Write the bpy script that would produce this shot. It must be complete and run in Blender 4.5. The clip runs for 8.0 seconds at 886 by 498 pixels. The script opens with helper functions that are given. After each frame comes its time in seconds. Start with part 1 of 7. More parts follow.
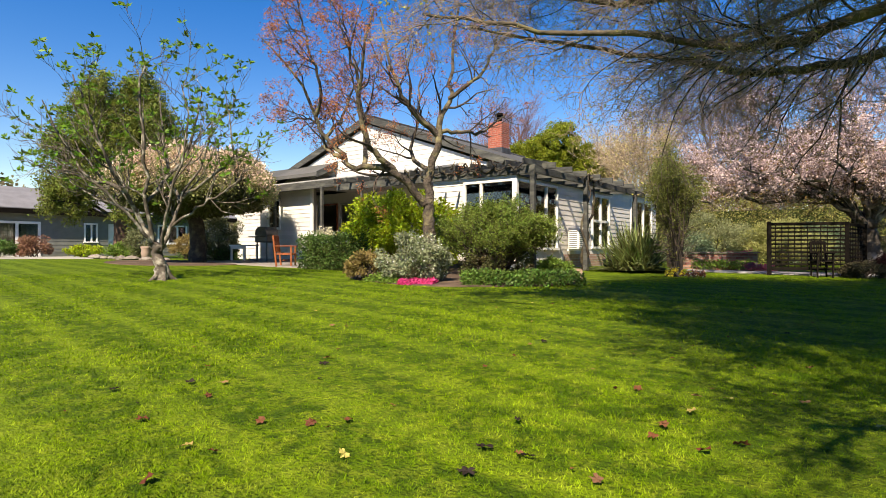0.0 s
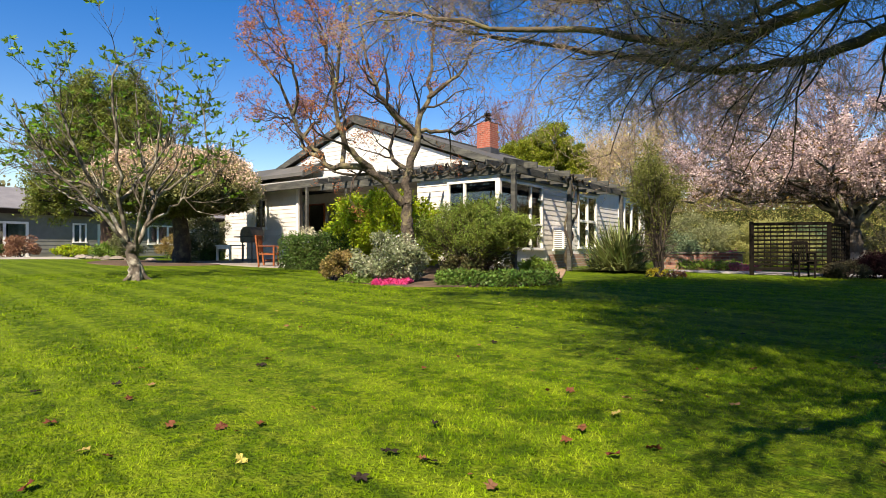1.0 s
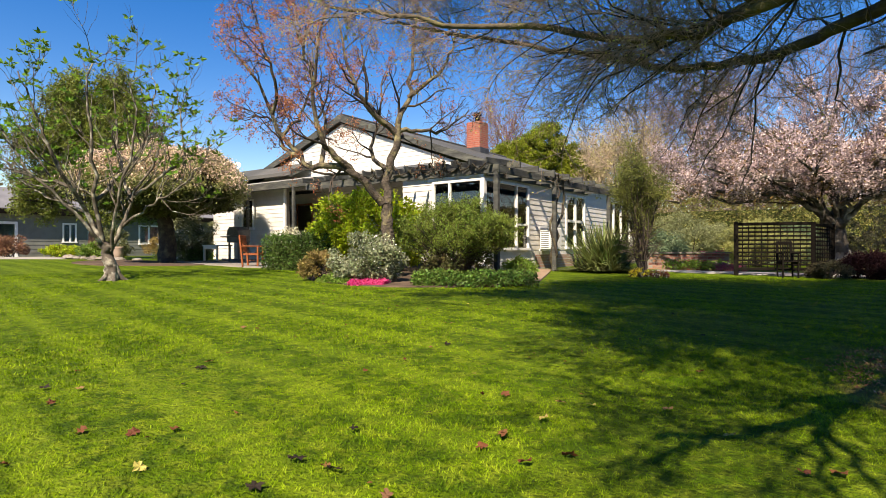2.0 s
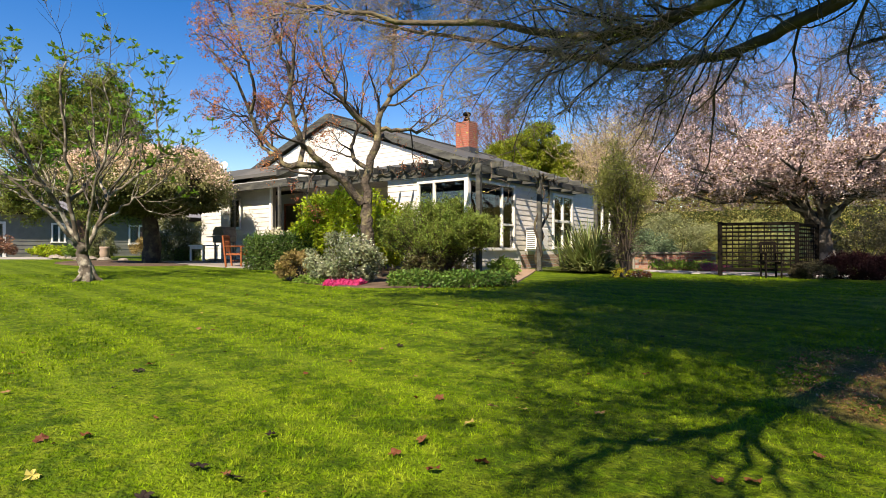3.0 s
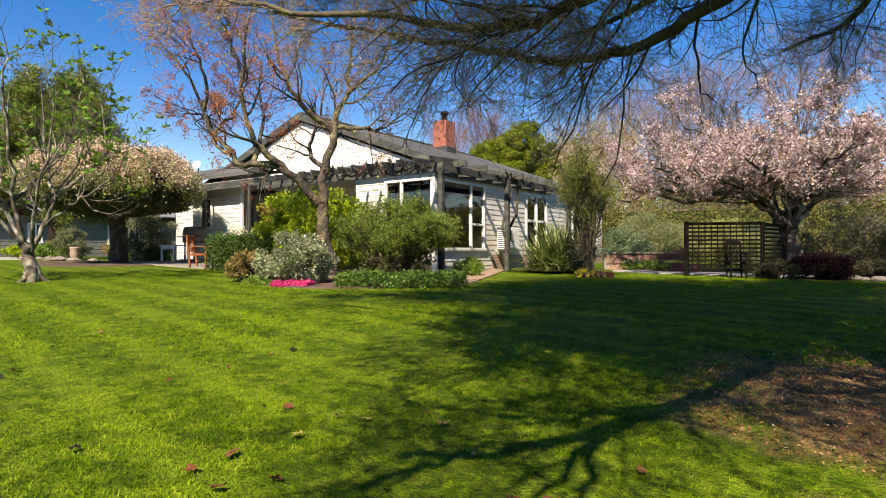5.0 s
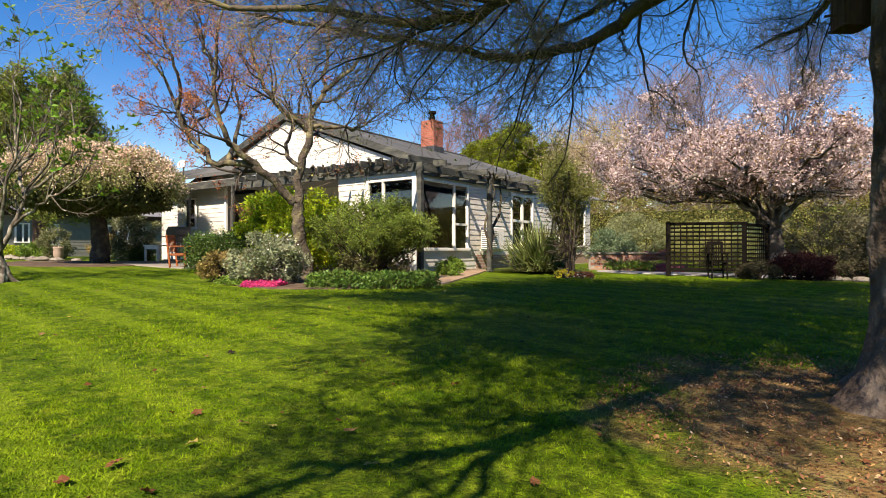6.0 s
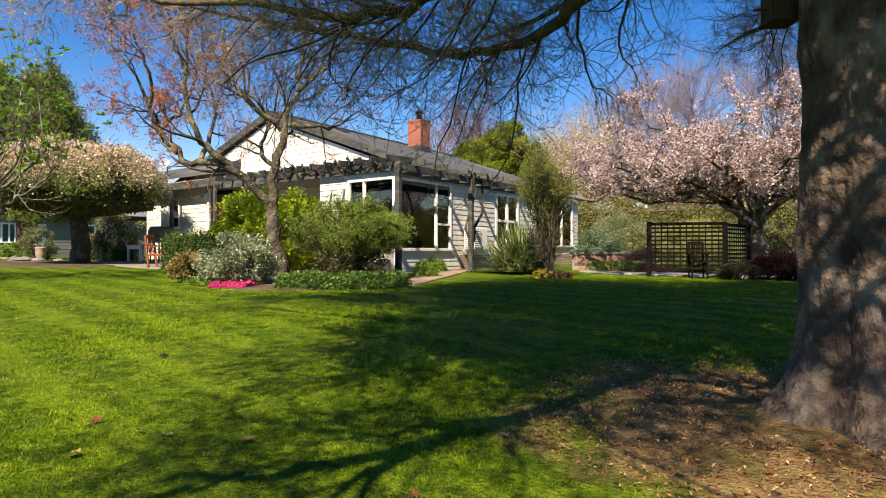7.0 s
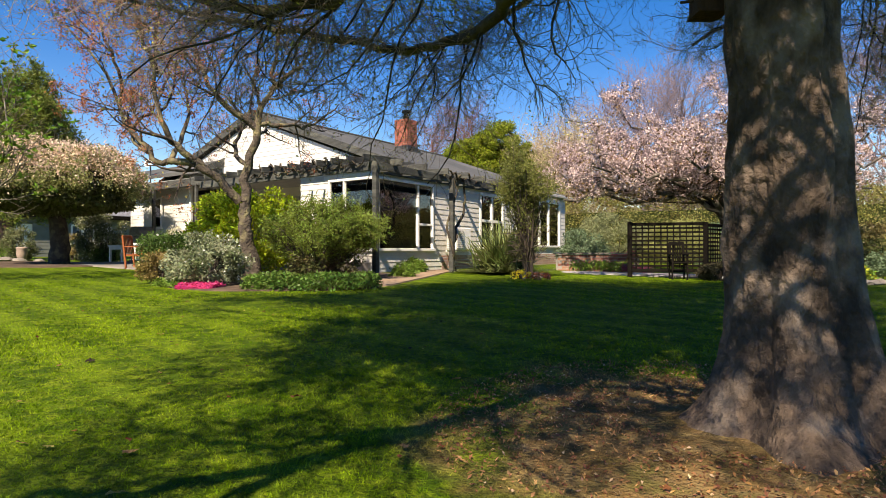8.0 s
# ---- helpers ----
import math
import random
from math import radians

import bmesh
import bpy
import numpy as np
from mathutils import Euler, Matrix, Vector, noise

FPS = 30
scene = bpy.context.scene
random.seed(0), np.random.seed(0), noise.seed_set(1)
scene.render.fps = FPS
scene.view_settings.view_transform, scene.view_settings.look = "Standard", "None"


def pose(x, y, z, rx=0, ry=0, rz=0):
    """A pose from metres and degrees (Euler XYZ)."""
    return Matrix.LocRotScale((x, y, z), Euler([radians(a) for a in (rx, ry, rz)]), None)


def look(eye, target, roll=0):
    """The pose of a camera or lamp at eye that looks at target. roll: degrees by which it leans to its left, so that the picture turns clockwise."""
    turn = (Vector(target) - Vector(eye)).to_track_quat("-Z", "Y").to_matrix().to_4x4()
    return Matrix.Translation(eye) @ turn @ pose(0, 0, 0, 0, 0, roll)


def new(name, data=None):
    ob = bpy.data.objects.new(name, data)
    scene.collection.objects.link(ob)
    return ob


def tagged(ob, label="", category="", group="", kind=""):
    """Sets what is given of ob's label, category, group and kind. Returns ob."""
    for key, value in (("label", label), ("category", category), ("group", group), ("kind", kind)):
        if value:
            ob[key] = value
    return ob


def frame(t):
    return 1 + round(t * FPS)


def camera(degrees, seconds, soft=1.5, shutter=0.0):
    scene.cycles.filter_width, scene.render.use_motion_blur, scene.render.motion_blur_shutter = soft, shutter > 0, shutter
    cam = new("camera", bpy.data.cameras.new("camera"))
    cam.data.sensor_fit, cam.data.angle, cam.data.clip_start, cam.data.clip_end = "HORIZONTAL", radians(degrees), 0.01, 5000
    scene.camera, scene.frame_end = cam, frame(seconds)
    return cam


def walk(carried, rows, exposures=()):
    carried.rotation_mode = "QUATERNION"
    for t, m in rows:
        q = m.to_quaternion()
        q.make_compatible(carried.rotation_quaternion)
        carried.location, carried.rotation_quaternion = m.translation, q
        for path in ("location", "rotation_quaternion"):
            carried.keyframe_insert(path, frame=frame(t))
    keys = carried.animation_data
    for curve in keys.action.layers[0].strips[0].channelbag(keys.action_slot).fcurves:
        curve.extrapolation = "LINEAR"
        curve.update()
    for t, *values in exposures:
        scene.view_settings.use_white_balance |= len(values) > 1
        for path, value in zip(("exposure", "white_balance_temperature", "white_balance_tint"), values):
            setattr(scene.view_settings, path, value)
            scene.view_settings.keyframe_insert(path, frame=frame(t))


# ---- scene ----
cam = camera(75.0, 8.0, soft=0.6, shutter=0.2)
PATH = [
    (0, (7.16, -0.58, 0.562), (5.961, 1.02, 0.568), -0.1),
    (0.5, (7.28, -0.452, 0.559), (6.084, 1.15, 0.565), -0.1),
    (1, (7.41, -0.312, 0.556), (6.218, 1.294, 0.563), -0.1),
    (1.5, (7.525, -0.185, 0.557), (6.336, 1.423, 0.564), -0.1),
    (3, (7.858, 0.188, 0.559), (6.68, 1.804, 0.566), -0.1),
    (3.5, (7.962, 0.306, 0.557), (6.788, 1.925, 0.564), -0.1),
    (4, (8.087, 0.441, 0.558), (6.915, 2.062, 0.565), -0.1),
    (4.5, (8.206, 0.571, 0.559), (7.039, 2.195, 0.566), -0.1),
    (6, (8.578, 1.006, 0.561), (7.424, 2.639, 0.568), -0.1),
    (6.5, (8.706, 1.149, 0.564), (7.556, 2.785, 0.571), -0.0),
    (7, (8.839, 1.303, 0.565), (7.694, 2.943, 0.572), -0.1),
    (7.5, (8.958, 1.455, 0.571), (7.818, 3.098, 0.578), -0.1),
    (8, (9.088, 1.619, 0.573), (7.953, 3.266, 0.58), -0.1),
]

walk(cam, [(t, look(eye, target, roll)) for t, eye, target, roll in PATH], ((0.0, 1.1, 8500, 13), (8.0, 1.1, 8500, 13)))

# ---- light ----
SUN_X, SUN_Y = 0.309, -0.951
SUN_EL, SUN_AZ = radians(48), math.atan2(SUN_X, SUN_Y)
world = bpy.data.worlds.new("sky")
scene.world = world
world.use_nodes = True
wn = world.node_tree.nodes
sky = wn.new("ShaderNodeTexSky")
sky.sky_type, sky.sun_disc = "NISHITA", False
sky.sun_elevation, sky.sun_rotation = SUN_EL, SUN_AZ
sky.air_density, sky.dust_density, sky.ozone_density = 1.0, 0.0, 2.0
vivid = wn.new("ShaderNodeHueSaturation")
vivid.inputs["Hue"].default_value, vivid.inputs["Saturation"].default_value, vivid.inputs["Value"].default_value = 0.516, 1.5, 1.0
world.node_tree.links.new(sky.outputs[0], vivid.inputs["Color"])
world.node_tree.links.new(vivid.outputs[0], wn["Background"].inputs["Color"])
wn["Background"].inputs["Strength"].default_value = 0.097
sun = new("sun", bpy.data.lights.new("sun", "SUN"))
sun.data.energy, sun.data.angle, sun.data.color = 5.0, radians(0.55), (1.0, 0.955, 0.90)
sun.matrix_world = look((20, -36, 45), (20 - SUN_X * math.cos(SUN_EL), -36 - SUN_Y * math.cos(SUN_EL), 45 - math.sin(SUN_EL)))

# ---- materials ----
MATS = {}


def mat(name, c1, c2=None, scale=6.0, rough=0.7, bump=0.3, bscale=40.0, fine=30.0, island=0.0, thin=0.0, metal=0.0, spec=0.2, stretch=(1, 1, 1), dirt=None, dscale=1.2, obrand=0.0, bdist=0.02):
    """A surface with colour varied at two scales, relief, and (thin) light through it."""
    if name in MATS:
        return MATS[name]
    m = bpy.data.materials.new(name)
    m.use_nodes = True
    t, L = m.node_tree, m.node_tree.links
    N = t.nodes
    b = N["Principled BSDF"]
    co = N.new("ShaderNodeTexCoord")
    mp = N.new("ShaderNodeMapping")
    mp.inputs["Scale"].default_value = stretch
    L.new(co.outputs["Object"], mp.inputs["Vector"])
    c2 = c2 or tuple(v * 0.75 for v in c1)

    def noise_tex(sc, det=4.0):
        n = N.new("ShaderNodeTexNoise")
        n.inputs["Scale"].default_value, n.inputs["Detail"].default_value = sc, det
        L.new(mp.outputs[0], n.inputs["Vector"])
        return n

    def mix(f, a, c):
        x = N.new("ShaderNodeMix")
        x.data_type = "RGBA"
        if isinstance(f, float):
            x.inputs[0].default_value = f
        else:
            L.new(f, x.inputs[0])
        for s, v in ((6, a), (7, c)):
            if isinstance(v, tuple):
                x.inputs[s].default_value = (*v, 1)
            else:
                L.new(v, x.inputs[s])
        return x.outputs[2]

    def ramp(f, lo, hi):
        r = N.new("ShaderNodeMapRange")
        r.inputs[1].default_value, r.inputs[2].default_value = lo, hi
        L.new(f, r.inputs[0])
        return r.outputs[0]

    col = mix(ramp(noise_tex(scale).outputs[0], 0.35, 0.65), c1, c2)
    f = noise_tex(fine, 3.0)
    col = mix(ramp(f.outputs[0], 0.35, 0.7), col, mix(0.5, col, c2))
    if dirt:
        d = noise_tex(dscale, 5.0)
        col = mix(ramp(d.outputs[0], 0.5, 0.72), col, dirt)
    if island or obrand:
        if island:
            g = N.new("ShaderNodeNewGeometry").outputs["Random Per Island"]
        else:
            g = N.new("ShaderNodeObjectInfo").outputs["Random"]
        h = N.new("ShaderNodeHueSaturation")
        amt = island or obrand
        for s, lo, hi in (("Value", 1 - amt, 1 + amt), ("Hue", 0.5 - 0.05 * amt, 0.5 + 0.05 * amt)):
            r = N.new("ShaderNodeMapRange")
            r.inputs[3].default_value, r.inputs[4].default_value = lo, hi
            L.new(g, r.inputs[0])
            L.new(r.outputs[0], h.inputs[s])
        L.new(col, h.inputs["Color"])
        col = h.outputs[0]
    L.new(col, b.inputs["Base Color"])
    b.inputs["Roughness"].default_value, b.inputs["Metallic"].default_value = rough, metal
    b.inputs["Specular IOR Level"].default_value = spec
    if bump:
        bn = noise_tex(bscale, 5.0)
        bp = N.new("ShaderNodeBump")
        bp.inputs["Strength"].default_value, bp.inputs["Distance"].default_value = bump, bdist
        L.new(bn.outputs[0], bp.inputs["Height"])
        L.new(bp.outputs[0], b.inputs["Normal"])
    if thin:
        tr = N.new("ShaderNodeBsdfTranslucent")
        L.new(col, tr.inputs["Color"])
        ms = N.new("ShaderNodeMixShader")
        ms.inputs[0].default_value = thin
        L.new(b.outputs[0], ms.inputs[1])
        L.new(tr.outputs[0], ms.inputs[2])
        L.new(ms.outputs[0], N["Material Output"].inputs["Surface"])
    MATS[name] = m
    return m


def glass_mat():
    if "glass" in MATS:
        return MATS["glass"]
    m = bpy.data.materials.new("glass")
    m.use_nodes = True
    N, L = m.node_tree.nodes, m.node_tree.links
    tr, gl, ms, fr = N.new("ShaderNodeBsdfTransparent"), N.new("ShaderNodeBsdfGlossy"), N.new("ShaderNodeMixShader"), N.new("ShaderNodeFresnel")
    tr.inputs[0].default_value = (0.75, 0.8, 0.78, 1)
    gl.inputs["Roughness"].default_value = 0.02
    fr.inputs[0].default_value = 2.1
    L.new(fr.outputs[0], ms.inputs[0])
    L.new(tr.outputs[0], ms.inputs[1])
    L.new(gl.outputs[0], ms.inputs[2])
    L.new(ms.outputs[0], N["Material Output"].inputs["Surface"])
    MATS["glass"] = m
    return m


def brick_mat(name, c1, c2, mortar, w=0.23, h=0.08, flat=False):
    m = bpy.data.materials.new(name)
    m.use_nodes = True
    N, L = m.node_tree.nodes, m.node_tree.links
    co, sep, com, add = N.new("ShaderNodeTexCoord"), N.new("ShaderNodeSeparateXYZ"), N.new("ShaderNodeCombineXYZ"), N.new("ShaderNodeMath")
    L.new(co.outputs["Object"], sep.inputs[0])
    L.new(sep.outputs[0], add.inputs[0])
    L.new(sep.outputs[1], add.inputs[1])
    if flat:
        L.new(sep.outputs[0], com.inputs[0])
        L.new(sep.outputs[1], com.inputs[1])
    else:
        L.new(add.outputs[0], com.inputs[0])
        L.new(sep.outputs[2], com.inputs[1])
    br = N.new("ShaderNodeTexBrick")
    br.inputs["Scale"].default_value = 1.0
    br.inputs["Brick Width"].default_value, br.inputs["Row Height"].default_value, br.inputs["Mortar Size"].default_value = w, h, 0.008
    br.inputs["Color1"].default_value, br.inputs["Color2"].default_value, br.inputs["Mortar"].default_value = (*c1, 1), (*c2, 1), (*mortar, 1)
    L.new(com.outputs[0], br.inputs["Vector"])
    ns, mx = N.new("ShaderNodeTexNoise"), N.new("ShaderNodeMix")
    ns.inputs["Scale"].default_value, ns.inputs["Detail"].default_value = 9.0, 5.0
    L.new(co.outputs["Object"], ns.inputs["Vector"])
    mx.data_type, mx.blend_type = "RGBA", "MULTIPLY"
    mx.inputs[0].default_value = 0.7
    L.new(br.outputs[0], mx.inputs[6])
    L.new(ns.outputs[0], mx.inputs[7])
    gm = N.new("ShaderNodeGamma")
    gm.inputs[1].default_value = 0.75
    L.new(mx.outputs[2], gm.inputs[0])
    b = N["Principled BSDF"]
    L.new(gm.outputs[0], b.inputs["Base Color"])
    b.inputs["Roughness"].default_value = 0.85
    bp = N.new("ShaderNodeBump")
    bp.inputs["Strength"].default_value, bp.inputs["Distance"].default_value, bp.invert = 0.6, 0.01, True
    L.new(br.outputs["Fac"], bp.inputs["Height"])
    L.new(bp.outputs[0], b.inputs["Normal"])
    return m


WHITE = mat("white paint", (0.62, 0.61, 0.58), (0.56, 0.55, 0.515), 3.0, 0.5, 0.08, 60, dirt=(0.46, 0.445, 0.40), dscale=0.8, obrand=0.07)
TRIM = mat("trim paint", (0.78, 0.78, 0.76), (0.7, 0.7, 0.67), 4.0, 0.4, 0.05)
GREYWOOD = mat("weathered grey timber", (0.075, 0.078, 0.075), (0.042, 0.045, 0.042), 5.0, 0.8, 0.4, 25, stretch=(1, 1, 4), dirt=(0.12, 0.125, 0.105), dscale=2.0)
ROOF = mat("charcoal roof", (0.085, 0.088, 0.085), (0.06, 0.063, 0.06), 0.8, 0.75, 0.2, 60, fine=40, dirt=(0.115, 0.115, 0.108), dscale=0.35)
SHEET = mat("grey roof sheet", (0.36, 0.37, 0.36), (0.28, 0.29, 0.28), 2.0, 0.5, 0.1, 10, dirt=(0.2, 0.2, 0.19))
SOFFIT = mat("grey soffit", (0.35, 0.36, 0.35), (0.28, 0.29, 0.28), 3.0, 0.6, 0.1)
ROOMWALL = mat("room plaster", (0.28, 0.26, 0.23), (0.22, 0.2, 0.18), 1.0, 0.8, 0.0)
CURTAIN = mat("sheer curtain", (0.8, 0.78, 0.74), (0.7, 0.68, 0.64), 5.0, 0.9, 0.2, thin=0.3)
GLASS = glass_mat()
CHIMBRICK = brick_mat("chimney brick", (0.37, 0.066, 0.034), (0.28, 0.045, 0.025), (0.27, 0.14, 0.1))
BRICK = brick_mat("plinth brick", (0.42, 0.2, 0.14), (0.30, 0.15, 0.11), (0.42, 0.38, 0.34))
METAL = mat("dull metal", (0.12, 0.12, 0.12), (0.08, 0.08, 0.08), 6.0, 0.45, 0.1, metal=0.6)
CONCRETE = mat("concrete", (0.24, 0.215, 0.19), (0.18, 0.16, 0.14), 3.0, 0.85, 0.3, 50, dirt=(0.13, 0.11, 0.09))
GARAGE = mat("grey green weatherboard", (0.18, 0.19, 0.165), (0.145, 0.153, 0.135), 3.0, 0.6, 0.1, obrand=0.06)
ORANGEWOOD = mat("orange stained timber", (0.33, 0.10, 0.035), (0.22, 0.065, 0.025), 8.0, 0.5, 0.2, stretch=(1, 1, 6))
DARKWOOD = mat("dark stained timber", (0.013, 0.011, 0.009), (0.008, 0.007, 0.006), 6.0, 1.0, 0.3, spec=0.03)
BARK_GREY = mat("lichened grey bark", (0.12, 0.098, 0.078), (0.04, 0.034, 0.028), 11.0, 0.9, 1.0, 26, dirt=(0.27, 0.24, 0.13), dscale=5.5, bdist=0.04)
BARK_DARK = mat("dark bark", (0.065, 0.052, 0.04), (0.036, 0.03, 0.024), 8.0, 0.9, 0.6, 30, dirt=(0.13, 0.12, 0.07), dscale=5.0)
BARK_TRUNK = mat("ridged trunk bark", (0.165, 0.12, 0.09), (0.05, 0.037, 0.028), 7.0, 0.9, 1.0, 24, fine=32, stretch=(1, 1, 0.7), dirt=(0.27, 0.215, 0.17), dscale=5.5, bdist=0.06)
TWIG = mat("twig bark", (0.085, 0.066, 0.054), (0.05, 0.04, 0.034), 8.0, 0.8, 0.2)
SOIL = mat("garden soil", (0.09, 0.062, 0.045), (0.06, 0.042, 0.03), 6.0, 0.95, 0.6, 30, dirt=(0.14, 0.10, 0.07))


def leaf_mat(name, c1, c2, vary=0.35, thin=0.35, rough=0.45):
    return mat(name, c1, c2, 3.0, rough, 0.0, island=vary, thin=thin)


# ---- builders ----
RNG = np.random.default_rng(7)
BASES = {}


def ground_z(x, y):
    """Height of the lawn: it rises from the open side to the house and the far beds."""
    x = np.clip(x, -20, 12)
    y = np.clip(y, -3, 10)
    return -0.148 - 0.0221 * x + 0.0439 * y - 0.00025 * x * x - 0.00226 * y * y + 0.0006 * x * y


def gz(x, y):
    return float(ground_z(np.array(float(x)), np.array(float(y))))


def thing(name, x, y, z=None, label="", category="", group=""):
    ob = new(name)
    ob.empty_display_size = 0.1
    ob.location = (x, y, gz(x, y) if z is None else z)
    BASES[ob.name] = Matrix.Translation(ob.location)
    return tagged(ob, label, category, group)


def under(ob, parent):
    ob.parent = parent
    ob.matrix_parent_inverse = BASES.get(parent.name, Matrix()).inverted()
    return ob


def part(name, data, material, parent=None, label=""):
    """Links a bmesh or a mesh as one object, under a thing or a part."""
    if isinstance(data, bmesh.types.BMesh):
        me = bpy.data.meshes.new(name)
        data.to_mesh(me)
        data.free()
    else:
        me = data
    if material is not None and not me.materials:
        me.materials.append(material)
    ob = new(name, me)
    if parent is not None:
        under(ob, parent)
    if label:
        tagged(ob, label)
    return ob


def mesh_np(name, V, F, smooth=False):
    me = bpy.data.meshes.new(name)
    V, F = np.asarray(V, np.float32), np.asarray(F, np.int32)
    n, k = F.shape
    me.vertices.add(len(V))
    me.vertices.foreach_set("co", V.ravel())
    me.loops.add(n * k)
    me.loops.foreach_set("vertex_index", F.ravel())
    me.polygons.add(n)
    me.polygons.foreach_set("loop_start", np.arange(0, n * k, k, dtype=np.int32))
    if smooth:
        me.polygons.foreach_set("use_smooth", np.ones(n, bool))
    me.update(calc_edges=True)
    return me


def box(x0, y0, z0, x1, y1, z1, bevel=0.006, bm=None):
    b = bm or bmesh.new()
    r = bmesh.ops.create_cube(b, size=1.0, matrix=Matrix.Translation(((x0 + x1) / 2, (y0 + y1) / 2, (z0 + z1) / 2)) @ Matrix.Diagonal((abs(x1 - x0), abs(y1 - y0), abs(z1 - z0), 1)))
    if bevel:
        bmesh.ops.bevel(b, geom=list({e for v in r["verts"] for e in v.link_edges}), offset=bevel, segments=1, affect="EDGES")
    return b


def beam(p, q, w, h, bevel=0.006, bm=None):
    """A squared timber from p to q, w wide and h high."""
    p, q = Vector(p), Vector(q)
    d = q - p
    side = d.cross(Vector((0, 0, 1)))
    if side.length < 1e-4:
        side = Vector((1, 0, 0))
    side.normalize()
    up = side.cross(d).normalized()
    m = Matrix((side * w, d, up * h)).transposed().to_4x4()
    b = bm or bmesh.new()
    r = bmesh.ops.create_cube(b, size=1.0, matrix=Matrix.Translation((p + q) / 2) @ m)
    if bevel:
        bmesh.ops.bevel(b, geom=list({e for v in r["verts"] for e in v.link_edges}), offset=bevel, segments=1, affect="EDGES")
    return b


def prism(poly, z0, z1, axis="z"):
    """A slab from an outline: along z (x, y), along y (x, z) or along x (y, z)."""
    b = bmesh.new()

    def put(a, c, e):
        return {"z": (a, c, e), "y": (a, e, c), "x": (e, a, c)}[axis]

    lo = [b.verts.new(put(a, c, z0)) for a, c in poly]
    hi = [b.verts.new(put(a, c, z1)) for a, c in poly]
    b.faces.new(lo)
    b.faces.new(hi)
    for i in range(len(poly)):
        j = (i + 1) % len(poly)
        b.faces.new((lo[i], lo[j], hi[j], hi[i]))
    bmesh.ops.recalc_face_normals(b, faces=b.faces)
    return b


def unit(a):
    return a / (np.linalg.norm(a, axis=-1, keepdims=True) + 1e-9)


def smooth_path(pts, n):
    """A curve of n points through a few given ones."""
    p = np.asarray(pts, float)
    q = np.vstack([2 * p[0] - p[1], p, 2 * p[-1] - p[-2]])
    s = np.linspace(0, len(p) - 1 - 1e-6, n)
    i = s.astype(int)
    u = (s - i)[:, None]
    a, b, c, d = q[i], q[i + 1], q[i + 2], q[i + 3]
    return 0.5 * (2 * b + (c - a) * u + (2 * a - 5 * b + 4 * c - d) * u ** 2 + (3 * b - a - 3 * c + d) * u ** 3)


def limb(pts, r0, r1, n=14, wob=0.02):
    p = smooth_path(pts, n)
    p[1:-1] += RNG.normal(0, wob, (n - 2, 3))
    return p[None], np.linspace(r0, r1, n)[None]


def sprout(P, R, k, lo, hi, length, ratio=0.6, spread=50, up=0.0, wob=0.15, n=6, taper=0.35, vary=0.35, rmin=0.002):
    """k children on each parent line, between the fractions lo and hi of its length."""
    M, N, _ = P.shape
    i = np.repeat(np.arange(M), k)
    t = RNG.uniform(lo, hi, len(i)) * (N - 1)
    j = np.minimum(t.astype(int), N - 2)
    u = (t - j)[:, None]
    p = P[i, j] * (1 - u) + P[i, j + 1] * u
    tan = unit(P[i, j + 1] - P[i, j])
    r = (R[i, j] * (1 - u[:, 0]) + R[i, j + 1] * u[:, 0]) * ratio * RNG.uniform(0.75, 1.1, len(i))
    r = np.maximum(r, rmin)
    side = unit(np.cross(tan, RNG.normal(size=(len(i), 3))))
    a = np.radians(spread) * RNG.uniform(0.6, 1.3, len(i))[:, None]
    d = unit(tan * np.cos(a) + side * np.sin(a))
    ln = length * RNG.uniform(1 - vary, 1 + vary, len(i))[:, None] * (1.15 - 0.4 * (t / (N - 1)))[:, None]
    out = [p]
    for _ in range(n - 1):
        d = unit(d + RNG.normal(0, wob, d.shape) + np.array([0, 0, up]))
        p = p + d * ln / (n - 1)
        out.append(p)
    return np.stack(out, 1), r[:, None] * np.linspace(1, taper, n)[None]


def tubes(groups, sides=5):
    """Tapered tubes round lines: (lines, radii) groups into one mesh's arrays."""
    VV, FF, base = [], [], 0
    for P, R in groups:
        M, N, _ = P.shape
        T = np.gradient(P, axis=1)
        T = unit(T)
        ref = np.where(np.abs(T[:, :1, 2:]) > 0.8, np.array([1.0, 0.1, 0]), np.array([0.1, 0, 1.0]))
        A = unit(np.cross(T, np.broadcast_to(ref, T.shape)))
        B = np.cross(T, A)
        ang = np.arange(sides) * 2 * np.pi / sides
        V = P[:, :, None] + R[:, :, None, None] * (A[:, :, None] * np.cos(ang)[:, None] + B[:, :, None] * np.sin(ang)[:, None])
        idx = base + np.arange(M * N * sides).reshape(M, N, sides)
        nx = np.roll(idx, -1, 2)
        F = np.stack([idx[:, :-1], nx[:, :-1], nx[:, 1:], idx[:, 1:]], -1)
        VV.append(V.reshape(-1, 3))
        FF.append(F.reshape(-1, 4))
        base += M * N * sides
    return np.concatenate(VV), np.concatenate(FF)


def wood(name, groups, material, parent, sides=6, label=""):
    V, F = tubes(groups, sides)
    return part(name, mesh_np(name, V, F, True), material, parent, label)


def twigs(groups, material, parent, sides=3):
    return tagged(wood("twigs", groups, material, parent, sides), kind="stuff")


def limbs(groups, material, parent, sides=7, name="limb"):
    for g in groups:
        wood(name, [g], material, parent, sides)


